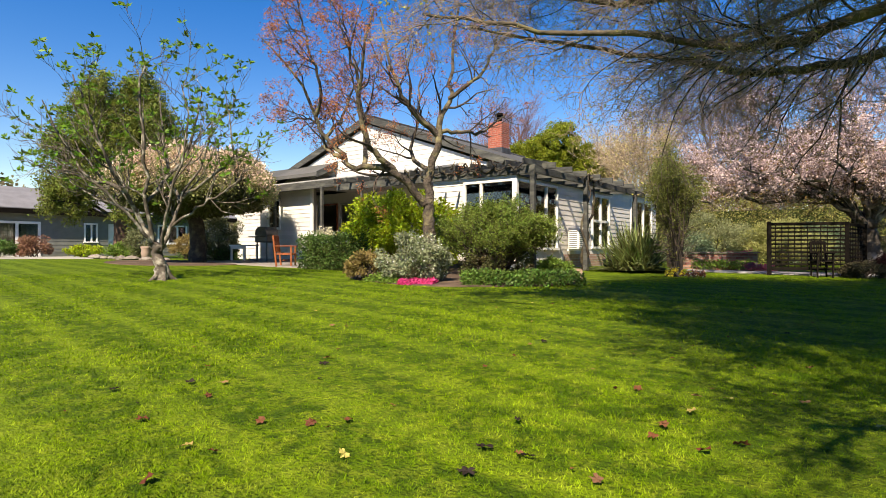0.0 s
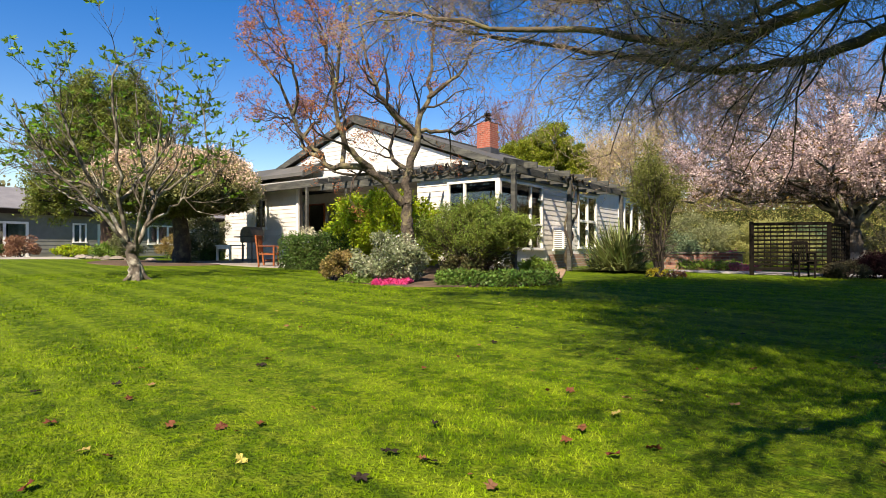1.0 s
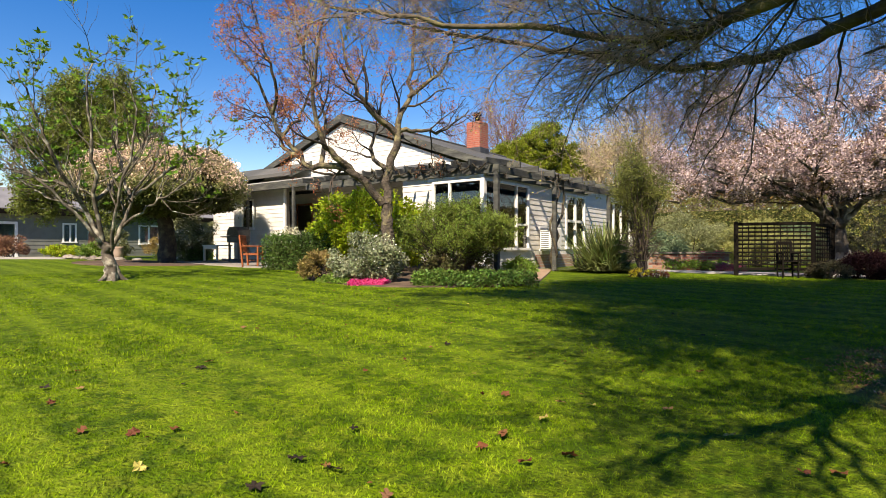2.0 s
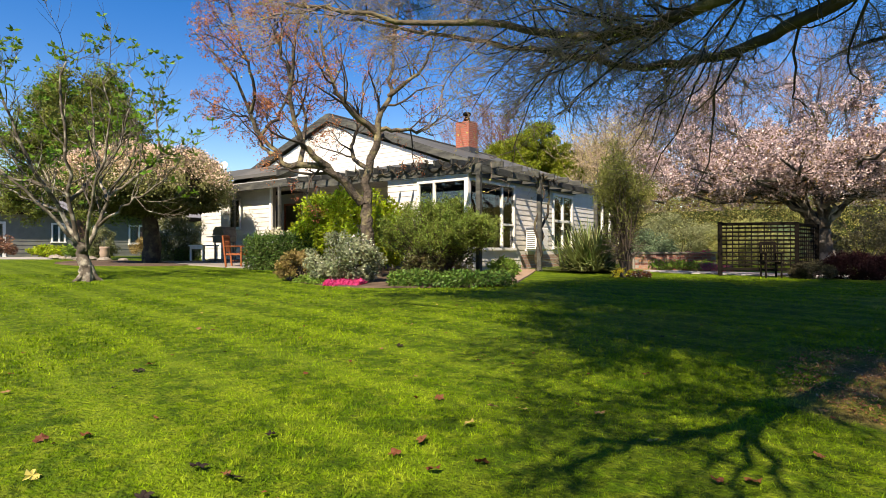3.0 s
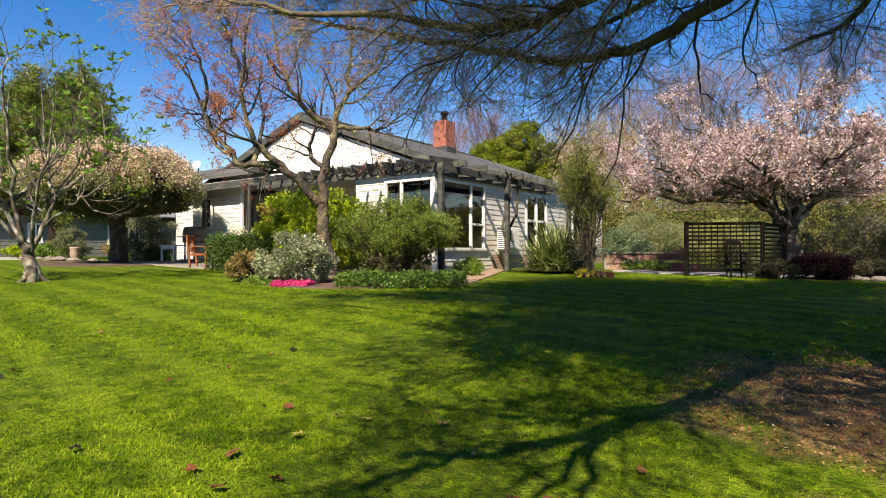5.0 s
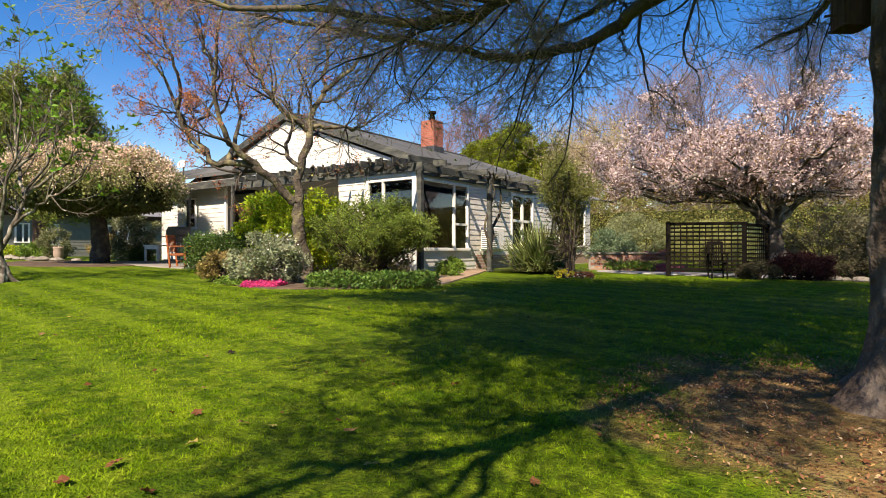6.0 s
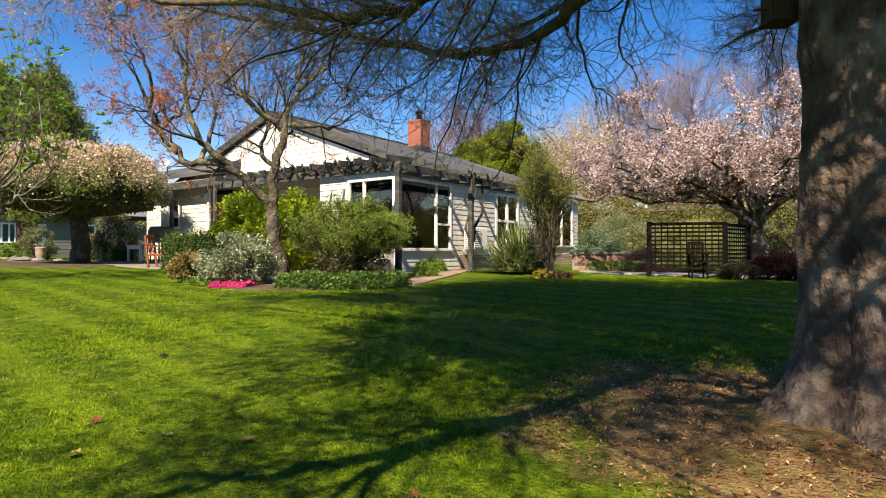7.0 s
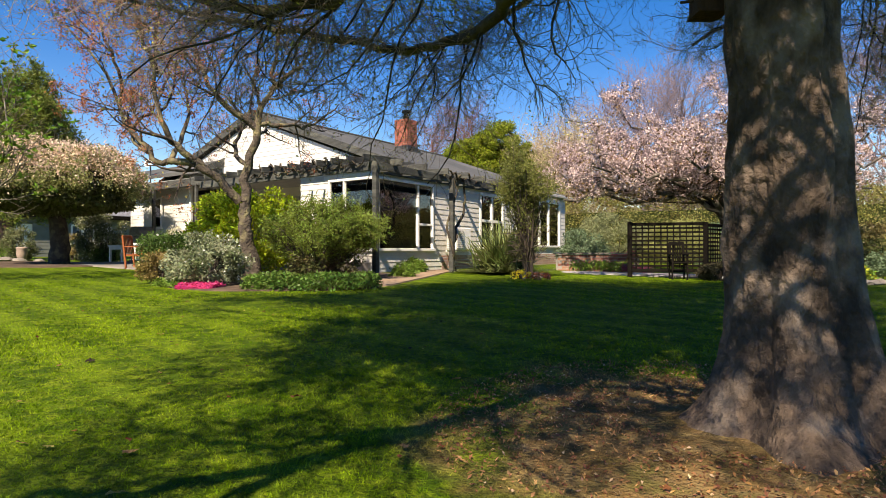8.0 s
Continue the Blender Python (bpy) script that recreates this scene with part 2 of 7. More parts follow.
def joined(groups):
    """Lines of unlike length as one group of 18 points each."""
    P = [np.stack([np.interp(np.linspace(0, len(p) - 1, 18), np.arange(len(p)), p[:, k]) for k in range(3)], 1) for g in groups for p in g[0]]
    R = [np.interp(np.linspace(0, len(r) - 1, 18), np.arange(len(r)), r) for g in groups for r in g[1]]
    return np.array(P), np.array(R)


def leaf_arrays(p, size, normal=None, spread=1.0, aspect=0.55, vary=0.35, axis=None):
    """Small folded leaves (a quad each) at the points p."""
    n = len(p)
    a = unit(RNG.normal(size=(n, 3)) * spread + (0 if axis is None else axis))
    nr = unit(RNG.normal(size=(n, 3)) + (0 if normal is None else normal))
    s = unit(np.cross(a, nr))
    up = np.cross(s, a)
    L = size * RNG.uniform(1 - vary, 1 + vary, (n, 1))
    W = L * aspect * 0.5
    v0 = p
    v1 = p + a * L * 0.5 + s * W + up * L * 0.08
    v2 = p + a * L
    v3 = p + a * L * 0.5 - s * W + up * L * 0.08
    V = np.stack([v0, v1, v2, v3], 1).reshape(-1, 3)
    F = np.arange(4 * n).reshape(n, 4)
    return V, F


def foliage(name, p, size, material, parent, label="", **kw):
    V, F = leaf_arrays(p, size, **kw)
    return tagged(part(name, mesh_np(name, V, F), material, parent, label), kind="stuff")


def along(P, n, lo=0.2, hi=1.0, jit=0.0):
    """n random points on lines."""
    M, N, _ = P.shape
    i = RNG.integers(0, M, n)
    t = RNG.uniform(lo, hi, n) * (N - 1)
    j = np.minimum(t.astype(int), N - 2)
    u = (t - j)[:, None]
    return P[i, j] * (1 - u) + P[i, j + 1] * u + RNG.normal(0, 1, (n, 3)) * jit


def clumps(n, centre, radii, lumps=30, lump_r=0.25, shell=0.75, low=-0.9):
    """n points gathered in uneven lumps about the shell of an ellipsoid."""
    c, r = np.array(centre, float), np.array(radii, float)
    d = unit(RNG.normal(size=(lumps * 3, 3)))
    d = d[d[:, 2] > low][:lumps]
    k = RNG.uniform(shell - 0.25, shell + 0.12, (len(d), 1))
    q = c + d * k * r
    w = RNG.uniform(0.5, 1.3, len(d))
    i = RNG.choice(len(d), n, p=w / w.sum())
    e = unit(RNG.normal(size=(n, 3))) * RNG.uniform(0.2, 1.0, (n, 1)) ** 0.5
    return q[i] + e * lump_r * w[i][:, None] * (r / r.max() * 0.5 + 0.5)

# ---- ground ----
def build_ground():
    def axis(lo, hi, near0, near1, step):
        a = list(np.arange(near0, near1, step))
        s, v = step, near0
        left = []
        while v > lo:
            s *= 1.35
            v -= s
            left.append(v)
        s, v = step, near1
        right = []
        while v < hi:
            s *= 1.35
            right.append(v)
            v += s
        return np.array(left[::-1] + a + right)
    xs, ys = axis(-900, 900, -12, 14, 0.25), axis(-900, 900, -4, 20, 0.25)
    X, Y = np.meshgrid(xs, ys, indexing="ij")
    Z = ground_z(X, Y) + 0.006 * np.sin(X * 2.1 + 0.7 * Y) * np.cos(Y * 1.7)
    n, m = X.shape
    V = np.stack([X, Y, Z], -1).reshape(-1, 3)
    i = np.arange(n * m).reshape(n, m)
    F = np.stack([i[:-1, :-1], i[1:, :-1], i[1:, 1:], i[:-1, 1:]], -1).reshape(-1, 4)
    me = mesh_np("ground", V, F, True)
    # blade colours at half strength, as the shade down between the blades
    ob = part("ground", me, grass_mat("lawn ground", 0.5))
    tagged(ob, "mown green lawn rising gently to the house", "lawn", kind="structure")


def grass_mat(name, shade=1.0, thin=0.0, island=0.0):
    m = bpy.data.materials.new(name)
    m.use_nodes = True
    N, L = m.node_tree.nodes, m.node_tree.links
    co = N.new("ShaderNodeTexCoord")

    def ns(scale, det=4.0, mp=None):
        n = N.new("ShaderNodeTexNoise")
        n.inputs["Scale"].default_value, n.inputs["Detail"].default_value = scale, det
        L.new(mp or co.outputs["Object"], n.inputs["Vector"])
        return n.outputs[0]

    def rng(f, a, b, c=0.0, d=1.0):
        r = N.new("ShaderNodeMapRange")
        for k, v in zip((1, 2, 3, 4), (a, b, c, d)):
            r.inputs[k].default_value = v
        L.new(f, r.inputs[0])
        return r.outputs[0]

    def mix(f, a, c):
        x = N.new("ShaderNodeMix")
        x.data_type = "RGBA"
        L.new(f, x.inputs[0])
        for s, v in ((6, a), (7, c)):
            if isinstance(v, tuple):
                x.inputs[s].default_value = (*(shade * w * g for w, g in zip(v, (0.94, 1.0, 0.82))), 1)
            else:
                L.new(v, x.inputs[s])
        return x.outputs[2]

    wv = N.new("ShaderNodeTexWave")
    wv.bands_direction = "Y"
    wv.inputs["Scale"].default_value, wv.inputs["Distortion"].default_value, wv.inputs["Detail"].default_value, wv.inputs["Detail Scale"].default_value = 0.50, 1.0, 4.0, 0.9
    tn = N.new("ShaderNodeMapping")
    tn.inputs["Rotation"].default_value = (0, 0, radians(9))
    L.new(co.outputs["Object"], tn.inputs["Vector"])
    L.new(tn.outputs[0], wv.inputs["Vector"])
    col = mix(rng(ns(1.3, 5), 0.35, 0.65), (0.115, 0.205, 0.009), (0.195, 0.295, 0.013))
    col = mix(rng(ns(17, 5), 0.48, 0.60, 0, 0.85), col, (0.29, 0.37, 0.03))
    col = mix(rng(ns(3.4, 7), 0.50, 0.58, 0, 0.5), col, (0.06, 0.125, 0.008))
    col = mix(rng(ns(7.5, 6), 0.52, 0.60, 0, 0.75), col, (0.05, 0.105, 0.007))
    col = mix(rng(ns(9.5, 6), 0.54, 0.60, 0, 0.4), col, (0.34, 0.40, 0.045))
    col = mix(rng(ns(34, 4), 0.5, 0.63, 0, 0.75), col, (0.04, 0.085, 0.006))
    # mowing stripes
    col = mix(rng(wv.outputs[1], 0.6, 0.98, 0, 0.29), col, (0.31, 0.43, 0.034))
    col = mix(rng(wv.outputs[1], 0.02, 0.4, 0.23, 0), col, (0.075, 0.145, 0.009))
    # bare, leaf-strewn earth round the big trunk
    ds = N.new("ShaderNodeVectorMath")
    ds.operation = "DISTANCE"
    ds.inputs[1].default_value = (8.7, 4.25, -0.18)
    L.new(co.outputs["Object"], ds.inputs[0])
    wob = N.new("ShaderNodeMath")
    wob.operation = "MULTIPLY_ADD"
    L.new(ns(2.2, 6), wob.inputs[0])
    wob.inputs[1].default_value = 1.9
    L.new(ds.outputs["Value"], wob.inputs[2])
    earth = mix(rng(ns(9, 6), 0.35, 0.7), (0.36, 0.185, 0.105), (0.53, 0.34, 0.225))
    earth = mix(rng(ns(4.5, 5), 0.5, 0.66, 0, 0.75), earth, (0.13, 0.075, 0.04))
    earth = mix(rng(ns(3.1, 4), 0.56, 0.7, 0, 0.7), earth, (0.20, 0.19, 0.05))
    col = mix(rng(wob.outputs[0], 1.75, 2.25, 0.85, 0.0), col, earth)
    b = N["Principled BSDF"]
    if island:
        h = N.new("ShaderNodeHueSaturation")
        L.new(rng(N.new("ShaderNodeNewGeometry").outputs["Random Per Island"], 0, 1, 1 - island, 1 + island), h.inputs["Value"])
        L.new(col, h.inputs["Color"])
        col = h.outputs[0]
    L.new(col, b.inputs["Base Color"])
    b.inputs["Roughness"].default_value, b.inputs["Specular IOR Level"].default_value = 0.8, 0.08
    if thin:
        tr, ms = N.new("ShaderNodeBsdfTranslucent"), N.new("ShaderNodeMixShader")
        L.new(col, tr.inputs["Color"])
        ms.inputs[0].default_value = thin
        L.new(b.outputs[0], ms.inputs[1])
        L.new(tr.outputs[0], ms.inputs[2])
        L.new(ms.outputs[0], N["Material Output"].inputs["Surface"])
    else:
        bp = N.new("ShaderNodeBump")
        bp.inputs["Strength"].default_value, bp.inputs["Distance"].default_value = 0.9, 0.03
        L.new(ns(55, 4), bp.inputs["Height"])
        L.new(bp.outputs[0], b.inputs["Normal"])
    return m


build_ground()

# ---- the house ----
HOUSE = thing("house", -4.5, 16, 0.05, "white weatherboard bungalow with a low charcoal gable roof", "house")
BOARD = 0.142


def boards(parent, axis, face, a0, a1, z0, z1, holes=(), top=None, out=1, material=None, step=BOARD):
    """Lapped weatherboards, one object each, on a wall along x (axis 'x', at y=face) or along y; holes: (a, b, z0, z1)."""
    z = z0
    while z < z1 - 0.02:
        zt = min(z + step + 0.012, z1 + 0.012)
        spans = [(a0, a1)]
        for h0, h1, hz0, hz1 in holes:
            if hz0 < z + step * 0.5 < hz1:
                spans = [s for q in spans for s in ((q[0], min(q[1], h0)), (max(q[0], h1), q[1])) if s[1] - s[0] > 0.02]
        for s0, s1 in spans:
            t0, t1 = (top(z) if top else (s0, s1)), (top(zt) if top else (s0, s1))
            b0, b1, c0, c1 = max(s0, t0[0]), min(s1, t0[1]), max(s0, t1[0]), min(s1, t1[1])
            if b1 - b0 < 0.05:
                continue
            if c1 < c0:
                c0 = c1 = (c0 + c1) / 2
            bm = bmesh.new()
            prof = ((b0, b1, z, 0.018), (c0, c1, zt, 0.005))
            vs = []
            for p0, p1, zz, th in prof:
                for dep in (0.0, th):
                    for a in (p0, p1):
                        q = face + out * dep
                        vs.append(bm.verts.new((a, q, zz) if axis == "x" else (q, a, zz)))
            for f in ((0, 1, 3, 2), (2, 3, 7, 6), (6, 7, 5, 4), (0, 2, 6, 4), (1, 5, 7, 3), (0, 4, 5, 1)):
                bm.faces.new([vs[i] for i in f])
            bmesh.ops.recalc_face_normals(bm, faces=bm.faces)
            part("weatherboard", bm, material or WHITE, parent)
        z += step


def wall_core(parent, name, axis, y0, y1, a0, a1, z0, z1, holes, material):
    """The wall behind the boards, with its openings cut through."""
    bm = bmesh.new()

    def blk(p0, p1, q0, q1):
        if p1 - p0 > 0.005 and q1 - q0 > 0.005:
            if axis == "x":
                box(p0, y0, q0, p1, y1, q1, 0, bm)
            else:
                box(y0, p0, q0, y1, p1, q1, 0, bm)
    cur = a0
    for h0, h1, hz0, hz1 in sorted(holes):
        blk(cur, h0, z0, z1)
        blk(h0, h1, z0, hz0)
        blk(h0, h1, hz1, z1)
        cur = h1
    blk(cur, a1, z0, z1)
    return part(name, bm, material, parent)


def window(parent, axis, face, a0, a1, z0, z1, out, mulls=(), transoms=(), fw=0.06, name="window", open_to=None, curtain=(), material=None):
    """Frame, mullions, sill and panes in an opening; transoms: (a0, a1, z)."""
    mt = material or TRIM
    def bx(p0, p1, q0, q1, d0, d1):
        e0, e1 = sorted((face + out * d0, face + out * d1))
        return box(p0, e0, q0, p1, e1, q1, 0.004) if axis == "x" else box(e0, p0, q0, e1, p1, q1, 0.004)
    win = part(name, bx(a0, a1, z1 - fw, z1, -0.05, 0.045), mt, parent)
    part("window_frame", bx(a0, a0 + fw, z0, z1 - fw, -0.05, 0.045), mt, win)
    part("window_frame", bx(a1 - fw, a1, z0, z1 - fw, -0.05, 0.045), mt, win)
    part("window_sill", bx(a0 - 0.03, a1 + 0.03, z0 - 0.05, z0 + 0.02, -0.04, 0.075), mt, win)
    for m in mulls:
        part("mullion", bx(m - fw * 0.5, m + fw * 0.5, z0 + 0.02, z1 - fw, -0.045, 0.04), mt, win)
    for t0, t1, tz in transoms:
        part("transom", bx(t0, t1, tz - fw * 0.45, tz + fw * 0.45, -0.043, 0.036), mt, win)
    edges = [a0 + fw] + [m for m in mulls] + [a1 - fw]
    for e0, e1 in zip(edges[:-1], edges[1:]):
        pane = part("pane", bx(e0, e1, z0 + 0.02, z1 - fw, -0.008, 0.0), GLASS, win)
        pane.visible_shadow = False
    for c0, c1 in curtain:
        n = max(12, int((c1 - c0) * 60))
        s = np.linspace(c0, c1, n)
        w = face - out * 0.14 + 0.03 * np.sin(s * 38) + 0.012 * np.sin(s * 91)
        lo, hi = np.full(n, z0 + 0.03), np.full(n, z1 - 0.1)
        V = np.concatenate([np.stack([s, w, lo] if axis == "x" else [w, s, lo], 1), np.stack([s, w, hi] if axis == "x" else [w, s, hi], 1)])
        i = np.arange(n - 1)
        part("curtain", mesh_np("curtain", V, np.stack([i, i + 1, i + 1 + n, i + n], 1), True), CURTAIN, win, "pale sheer curtain")
    return win


def build_house():
    # openings: along, along, low, high
    fh = [(-1.56, -0.02, 0.62, 2.36)]
    rh = [(12.02, 14.32, 0.62, 2.36), (16.75, 18.28, 0.66, 2.36), (20.35, 22.85, 0.75, 2.45)]
    lh = [(-9.95, -9.25, 1.35, 2.36)]
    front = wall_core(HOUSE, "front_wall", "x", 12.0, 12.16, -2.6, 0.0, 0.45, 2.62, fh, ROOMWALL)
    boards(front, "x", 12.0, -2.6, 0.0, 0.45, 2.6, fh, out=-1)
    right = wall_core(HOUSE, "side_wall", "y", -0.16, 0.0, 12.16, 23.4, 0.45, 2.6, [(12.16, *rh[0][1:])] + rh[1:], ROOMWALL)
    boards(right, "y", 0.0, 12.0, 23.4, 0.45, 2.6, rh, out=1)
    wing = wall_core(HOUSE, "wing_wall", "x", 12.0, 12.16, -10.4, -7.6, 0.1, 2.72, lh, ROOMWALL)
    boards(wing, "x", 12.0, -10.4, -7.6, 0.25, 2.7, lh, out=-1)
    # gable, set back behind the porch and the corner room
    z0, zp, xp, gy = 2.7, 4.78, -6.4, 13.4
    k = 0.36
    hw = (zp - z0) / k
    gable = part("gable_wall", prism([(xp - hw, z0), (xp + hw, z0), (xp, zp)], gy, gy + 0.12, "y"), ROOMWALL, HOUSE)
    boards(gable, "x", gy, xp - hw, xp + hw, z0 + 0.01, zp, out=-1, top=lambda z: (xp - (zp - z) / k, xp + (zp - z) / k))
    # main roof: two slopes with barge boards
    e = 6.48
    zt = zp + 0.28
    for s in (-1, 1):
        ze = zt - k * e
        poly = [(xp, zt - 0.14), (xp, zt), (xp + s * e, ze), (xp + s * e, ze - 0.12)]
        roof = part("roof_slope", prism(poly, gy - 0.1, 24.0, "y"), ROOF, HOUSE)
        barge = [(xp, zt - 0.22), (xp, zt + 0.02), (xp + s * (e + 0.02), ze + 0.02), (xp + s * (e + 0.02), ze - 0.18)]
        part("barge_board", prism(barge, gy - 0.15, gy - 0.103, "y"), GREYWOOD, roof)
        g0, g1 = sorted((xp + s * (e + 0.01), xp + s * (e + 0.1)))
        part("gutter", box(g0, gy - 0.1, ze - 0.12, g1, 24.0, ze - 0.01, 0.02), SHEET, roof, "grey gutter")
    part("ridge_cap", box(xp - 0.12, gy - 0.12, zt - 0.05, xp + 0.12, 24.0, zt + 0.03, 0.02), ROOF, HOUSE)
    flat = part("corner_roof", prism([(11.82, 2.63), (11.82, 2.7), (13.38, 2.84), (13.38, 2.77)], -2.7, 0.09, "x"), ROOF, HOUSE)
    part("gutter", box(-2.7, 11.74, 2.6, 0.17, 11.815, 2.69, 0.015), TRIM, flat, "white gutter")
    part("gutter", box(0.095, 11.82, 2.58, 0.18, 13.29, 2.67, 0.015), SHEET, flat, "grey gutter")
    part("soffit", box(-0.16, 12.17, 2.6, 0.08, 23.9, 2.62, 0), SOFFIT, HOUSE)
    # far wall, back wall, inner walls and floor close the house
    part("back_wall", box(-13.0, 23.25, 0.2, -0.16, 23.4, 2.6, 0), WHITE, HOUSE)
    part("left_wall", box(-13.0, 13.6, 0.2, -12.85, 23.25, 2.6, 0), WHITE, HOUSE)
    part("floor_slab", box(-10.4, 11.5, 0.1, -0.16, 23.25, 0.3, 0), CONCRETE, HOUSE)
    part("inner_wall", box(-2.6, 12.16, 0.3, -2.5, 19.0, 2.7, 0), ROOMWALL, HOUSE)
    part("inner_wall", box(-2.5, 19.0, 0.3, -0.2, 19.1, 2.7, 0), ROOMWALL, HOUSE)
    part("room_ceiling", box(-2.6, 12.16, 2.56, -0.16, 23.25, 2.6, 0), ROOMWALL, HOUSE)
    # porch recess
    back = part("porch_wall", box(-11.2, 14.0, 0.3, -2.6, 14.12, 2.66, 0), WHITE, HOUSE)
    window(back, "x", 14.0, -10.9, -9.65, 0.32, 2.3, -1, transoms=((-10.9, -9.65, 1.3),), name="porch_window")
    window(back, "x", 14.0, -9.45, -8.55, 0.32, 2.3, -1, name="porch_door", material=ORANGEWOOD, curtain=((-9.35, -8.9),))
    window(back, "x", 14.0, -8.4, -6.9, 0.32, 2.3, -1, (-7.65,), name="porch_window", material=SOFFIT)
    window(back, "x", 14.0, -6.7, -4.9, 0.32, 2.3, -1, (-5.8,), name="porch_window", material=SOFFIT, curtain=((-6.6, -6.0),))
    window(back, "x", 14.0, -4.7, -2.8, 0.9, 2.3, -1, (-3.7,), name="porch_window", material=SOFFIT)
    part("corner_board", box(-7.66, 11.95, 0.25, -7.56, 12.02, 2.7), TRIM, wing)
    part("corner_board", box(-0.035, 11.955, 0.0, 0.045, 12.045, 0.62), TRIM, front)
    part("corner_post", box(-0.05, 11.95, 0.62, 0.05, 12.05, 2.36), TRIM, front)
    part("head_board", box(-1.7, 11.955, 2.36, 0.05, 11.972, 2.46), TRIM, front)
    window(front, "x", 12.0, *fh[0][:2], *fh[0][2:], -1, (-1.02,))
    window(right, "y", 0.0, *rh[0], 1, (13.64,), ((13.64, 14.3, 1.27),), curtain=((13.7, 14.25),))
    window(right, "y", 0.0, *rh[1], 1, (17.51,), ((16.78, 18.25, 1.5),), name="french_window", fw=0.09)
    window(right, "y", 0.0, *rh[2], 1, (21.0, 21.8), fw=0.09, name="bay_window", curtain=((20.5, 21.0),))
    window(wing, "x", 12.0, *lh[0], -1)
    # plinth
    part("plinth", box(-0.14, 14.72, -0.1, 0.03, 23.4, 0.449, 0), BRICK, HOUSE, "weathered brick plinth")
    base = part("base_wall", box(-0.14, 12.14, -0.1, -0.002, 14.72, 0.449, 0), ROOMWALL, HOUSE)
    boards(base, "y", 0.0, 12.0, 14.72, 0.02, 0.44, out=1)
    base = part("base_wall", box(-2.6, 12.002, -0.1, -0.14, 12.14, 0.449, 0), ROOMWALL, HOUSE)
    boards(base, "x", 12.0, -2.6, 0.0, 0.02, 0.44, out=-1)
    # low wing roof and grey porch sheet
    lean = part("wing_roof", prism([(12.5, 3.12), (12.5, 3.24), (13.39, 3.66), (13.39, 3.5)], -13.6, -7.95, "x"), ROOF, HOUSE)
    part("barge_board", prism([(12.45, 3.06), (12.45, 3.26), (13.39, 3.7), (13.39, 3.48)], -7.948, -7.9, "x"), GREYWOOD, lean)
    part("porch_roof", prism([(11.65, 2.74), (11.65, 2.8), (13.39, 3.16), (13.39, 3.1)], -10.7, -2.72, "x"), SHEET, HOUSE, "pale grey porch roof sheet")
    part("fascia", box(-10.7, 11.58, 2.54, -4.9, 11.64, 2.77), GREYWOOD, HOUSE)
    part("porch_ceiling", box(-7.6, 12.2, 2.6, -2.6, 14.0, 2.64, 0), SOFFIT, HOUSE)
    for x, y in ((-9.05, 11.6), (-6.7, 11.6), (-4.95, 11.6)):
        part("porch_post", box(x - 0.04, y - 0.04, gz(x, y), x + 0.04, y + 0.04, 2.6), GREYWOOD, HOUSE)
    # further wing on the left
    rear = part("rear_wing_wall", box(-13.6, 13.2, 0.1, -10.4, 13.35, 3.05, 0), WHITE, HOUSE)
    boards(rear, "x", 13.2, -13.6, -10.4, 0.25, 3.0, out=-1)
    part("rear_wing_roof", prism([(12.7, 2.9), (12.7, 3.0), (13.18, 3.14), (13.18, 3.06)], -13.8, -10.75, "x"), ROOF, HOUSE)
    # chimney
    cx, cy = -5.2, 19.75
    ch = part("chimney", box(cx - 0.32, cy - 0.32, 3.9, cx + 0.32, cy + 0.32, 5.78, 0.01), CHIMBRICK, HOUSE, "red brick chimney")
    part("chimney_flashing", box(cx - 0.36, cy - 0.36, 4.3, cx + 0.36, cy + 0.36, 4.74, 0.02), METAL, ch)
    bm = bmesh.new()
    for z, r, d in ((5.87, 0.13, 0.18), (6.0, 0.1, 0.12), (6.12, 0.17, 0.09)):
        bmesh.ops.create_cone(bm, cap_ends=True, segments=16, radius1=r, radius2=r * 0.9, depth=d, matrix=Matrix.Translation((cx + 0.05, cy - 0.05, z)))
    part("flue", bm, DARKWOOD, ch, "sooty black flue pot")


build_house()


def build_pergola():
    per = thing("pergola", 1.2, 10.6, None, "dark weathered timber pergola with bare vine stems along the house", "pergola")
    for x, y in ((1.22, 10.6), (1.24, 13.4), (1.2, 17.3)):
        part("post", box(x - 0.055, y - 0.055, gz(x, y) - 0.1, x + 0.055, y + 0.055, 2.38, 0.01), GREYWOOD, per)
    part("beam", box(-4.9, 10.55, 2.24, 1.3, 10.6, 2.42), GREYWOOD, per)
    part("beam", box(1.18, 10.6, 2.26, 1.23, 18.2, 2.42), GREYWOOD, per)
    n = 14
    for i in range(n):
        x = -4.75 + 5.9 * i / (n - 1)
        part("rafter", beam((x, 10.3, 2.48), (x, 11.6, 2.54), 0.045, 0.13), GREYWOOD, per)
    for i in range(9):
        y = 11.15 + 0.86 * i
        part("rafter", beam((1.5, y, 2.45), (0.1, y, 2.5), 0.05, 0.14), GREYWOOD, per)
    part("wall_plate", box(0.05, 12.05, 2.42, 0.09, 18.4, 2.56), GREYWOOD, per)


build_pergola()


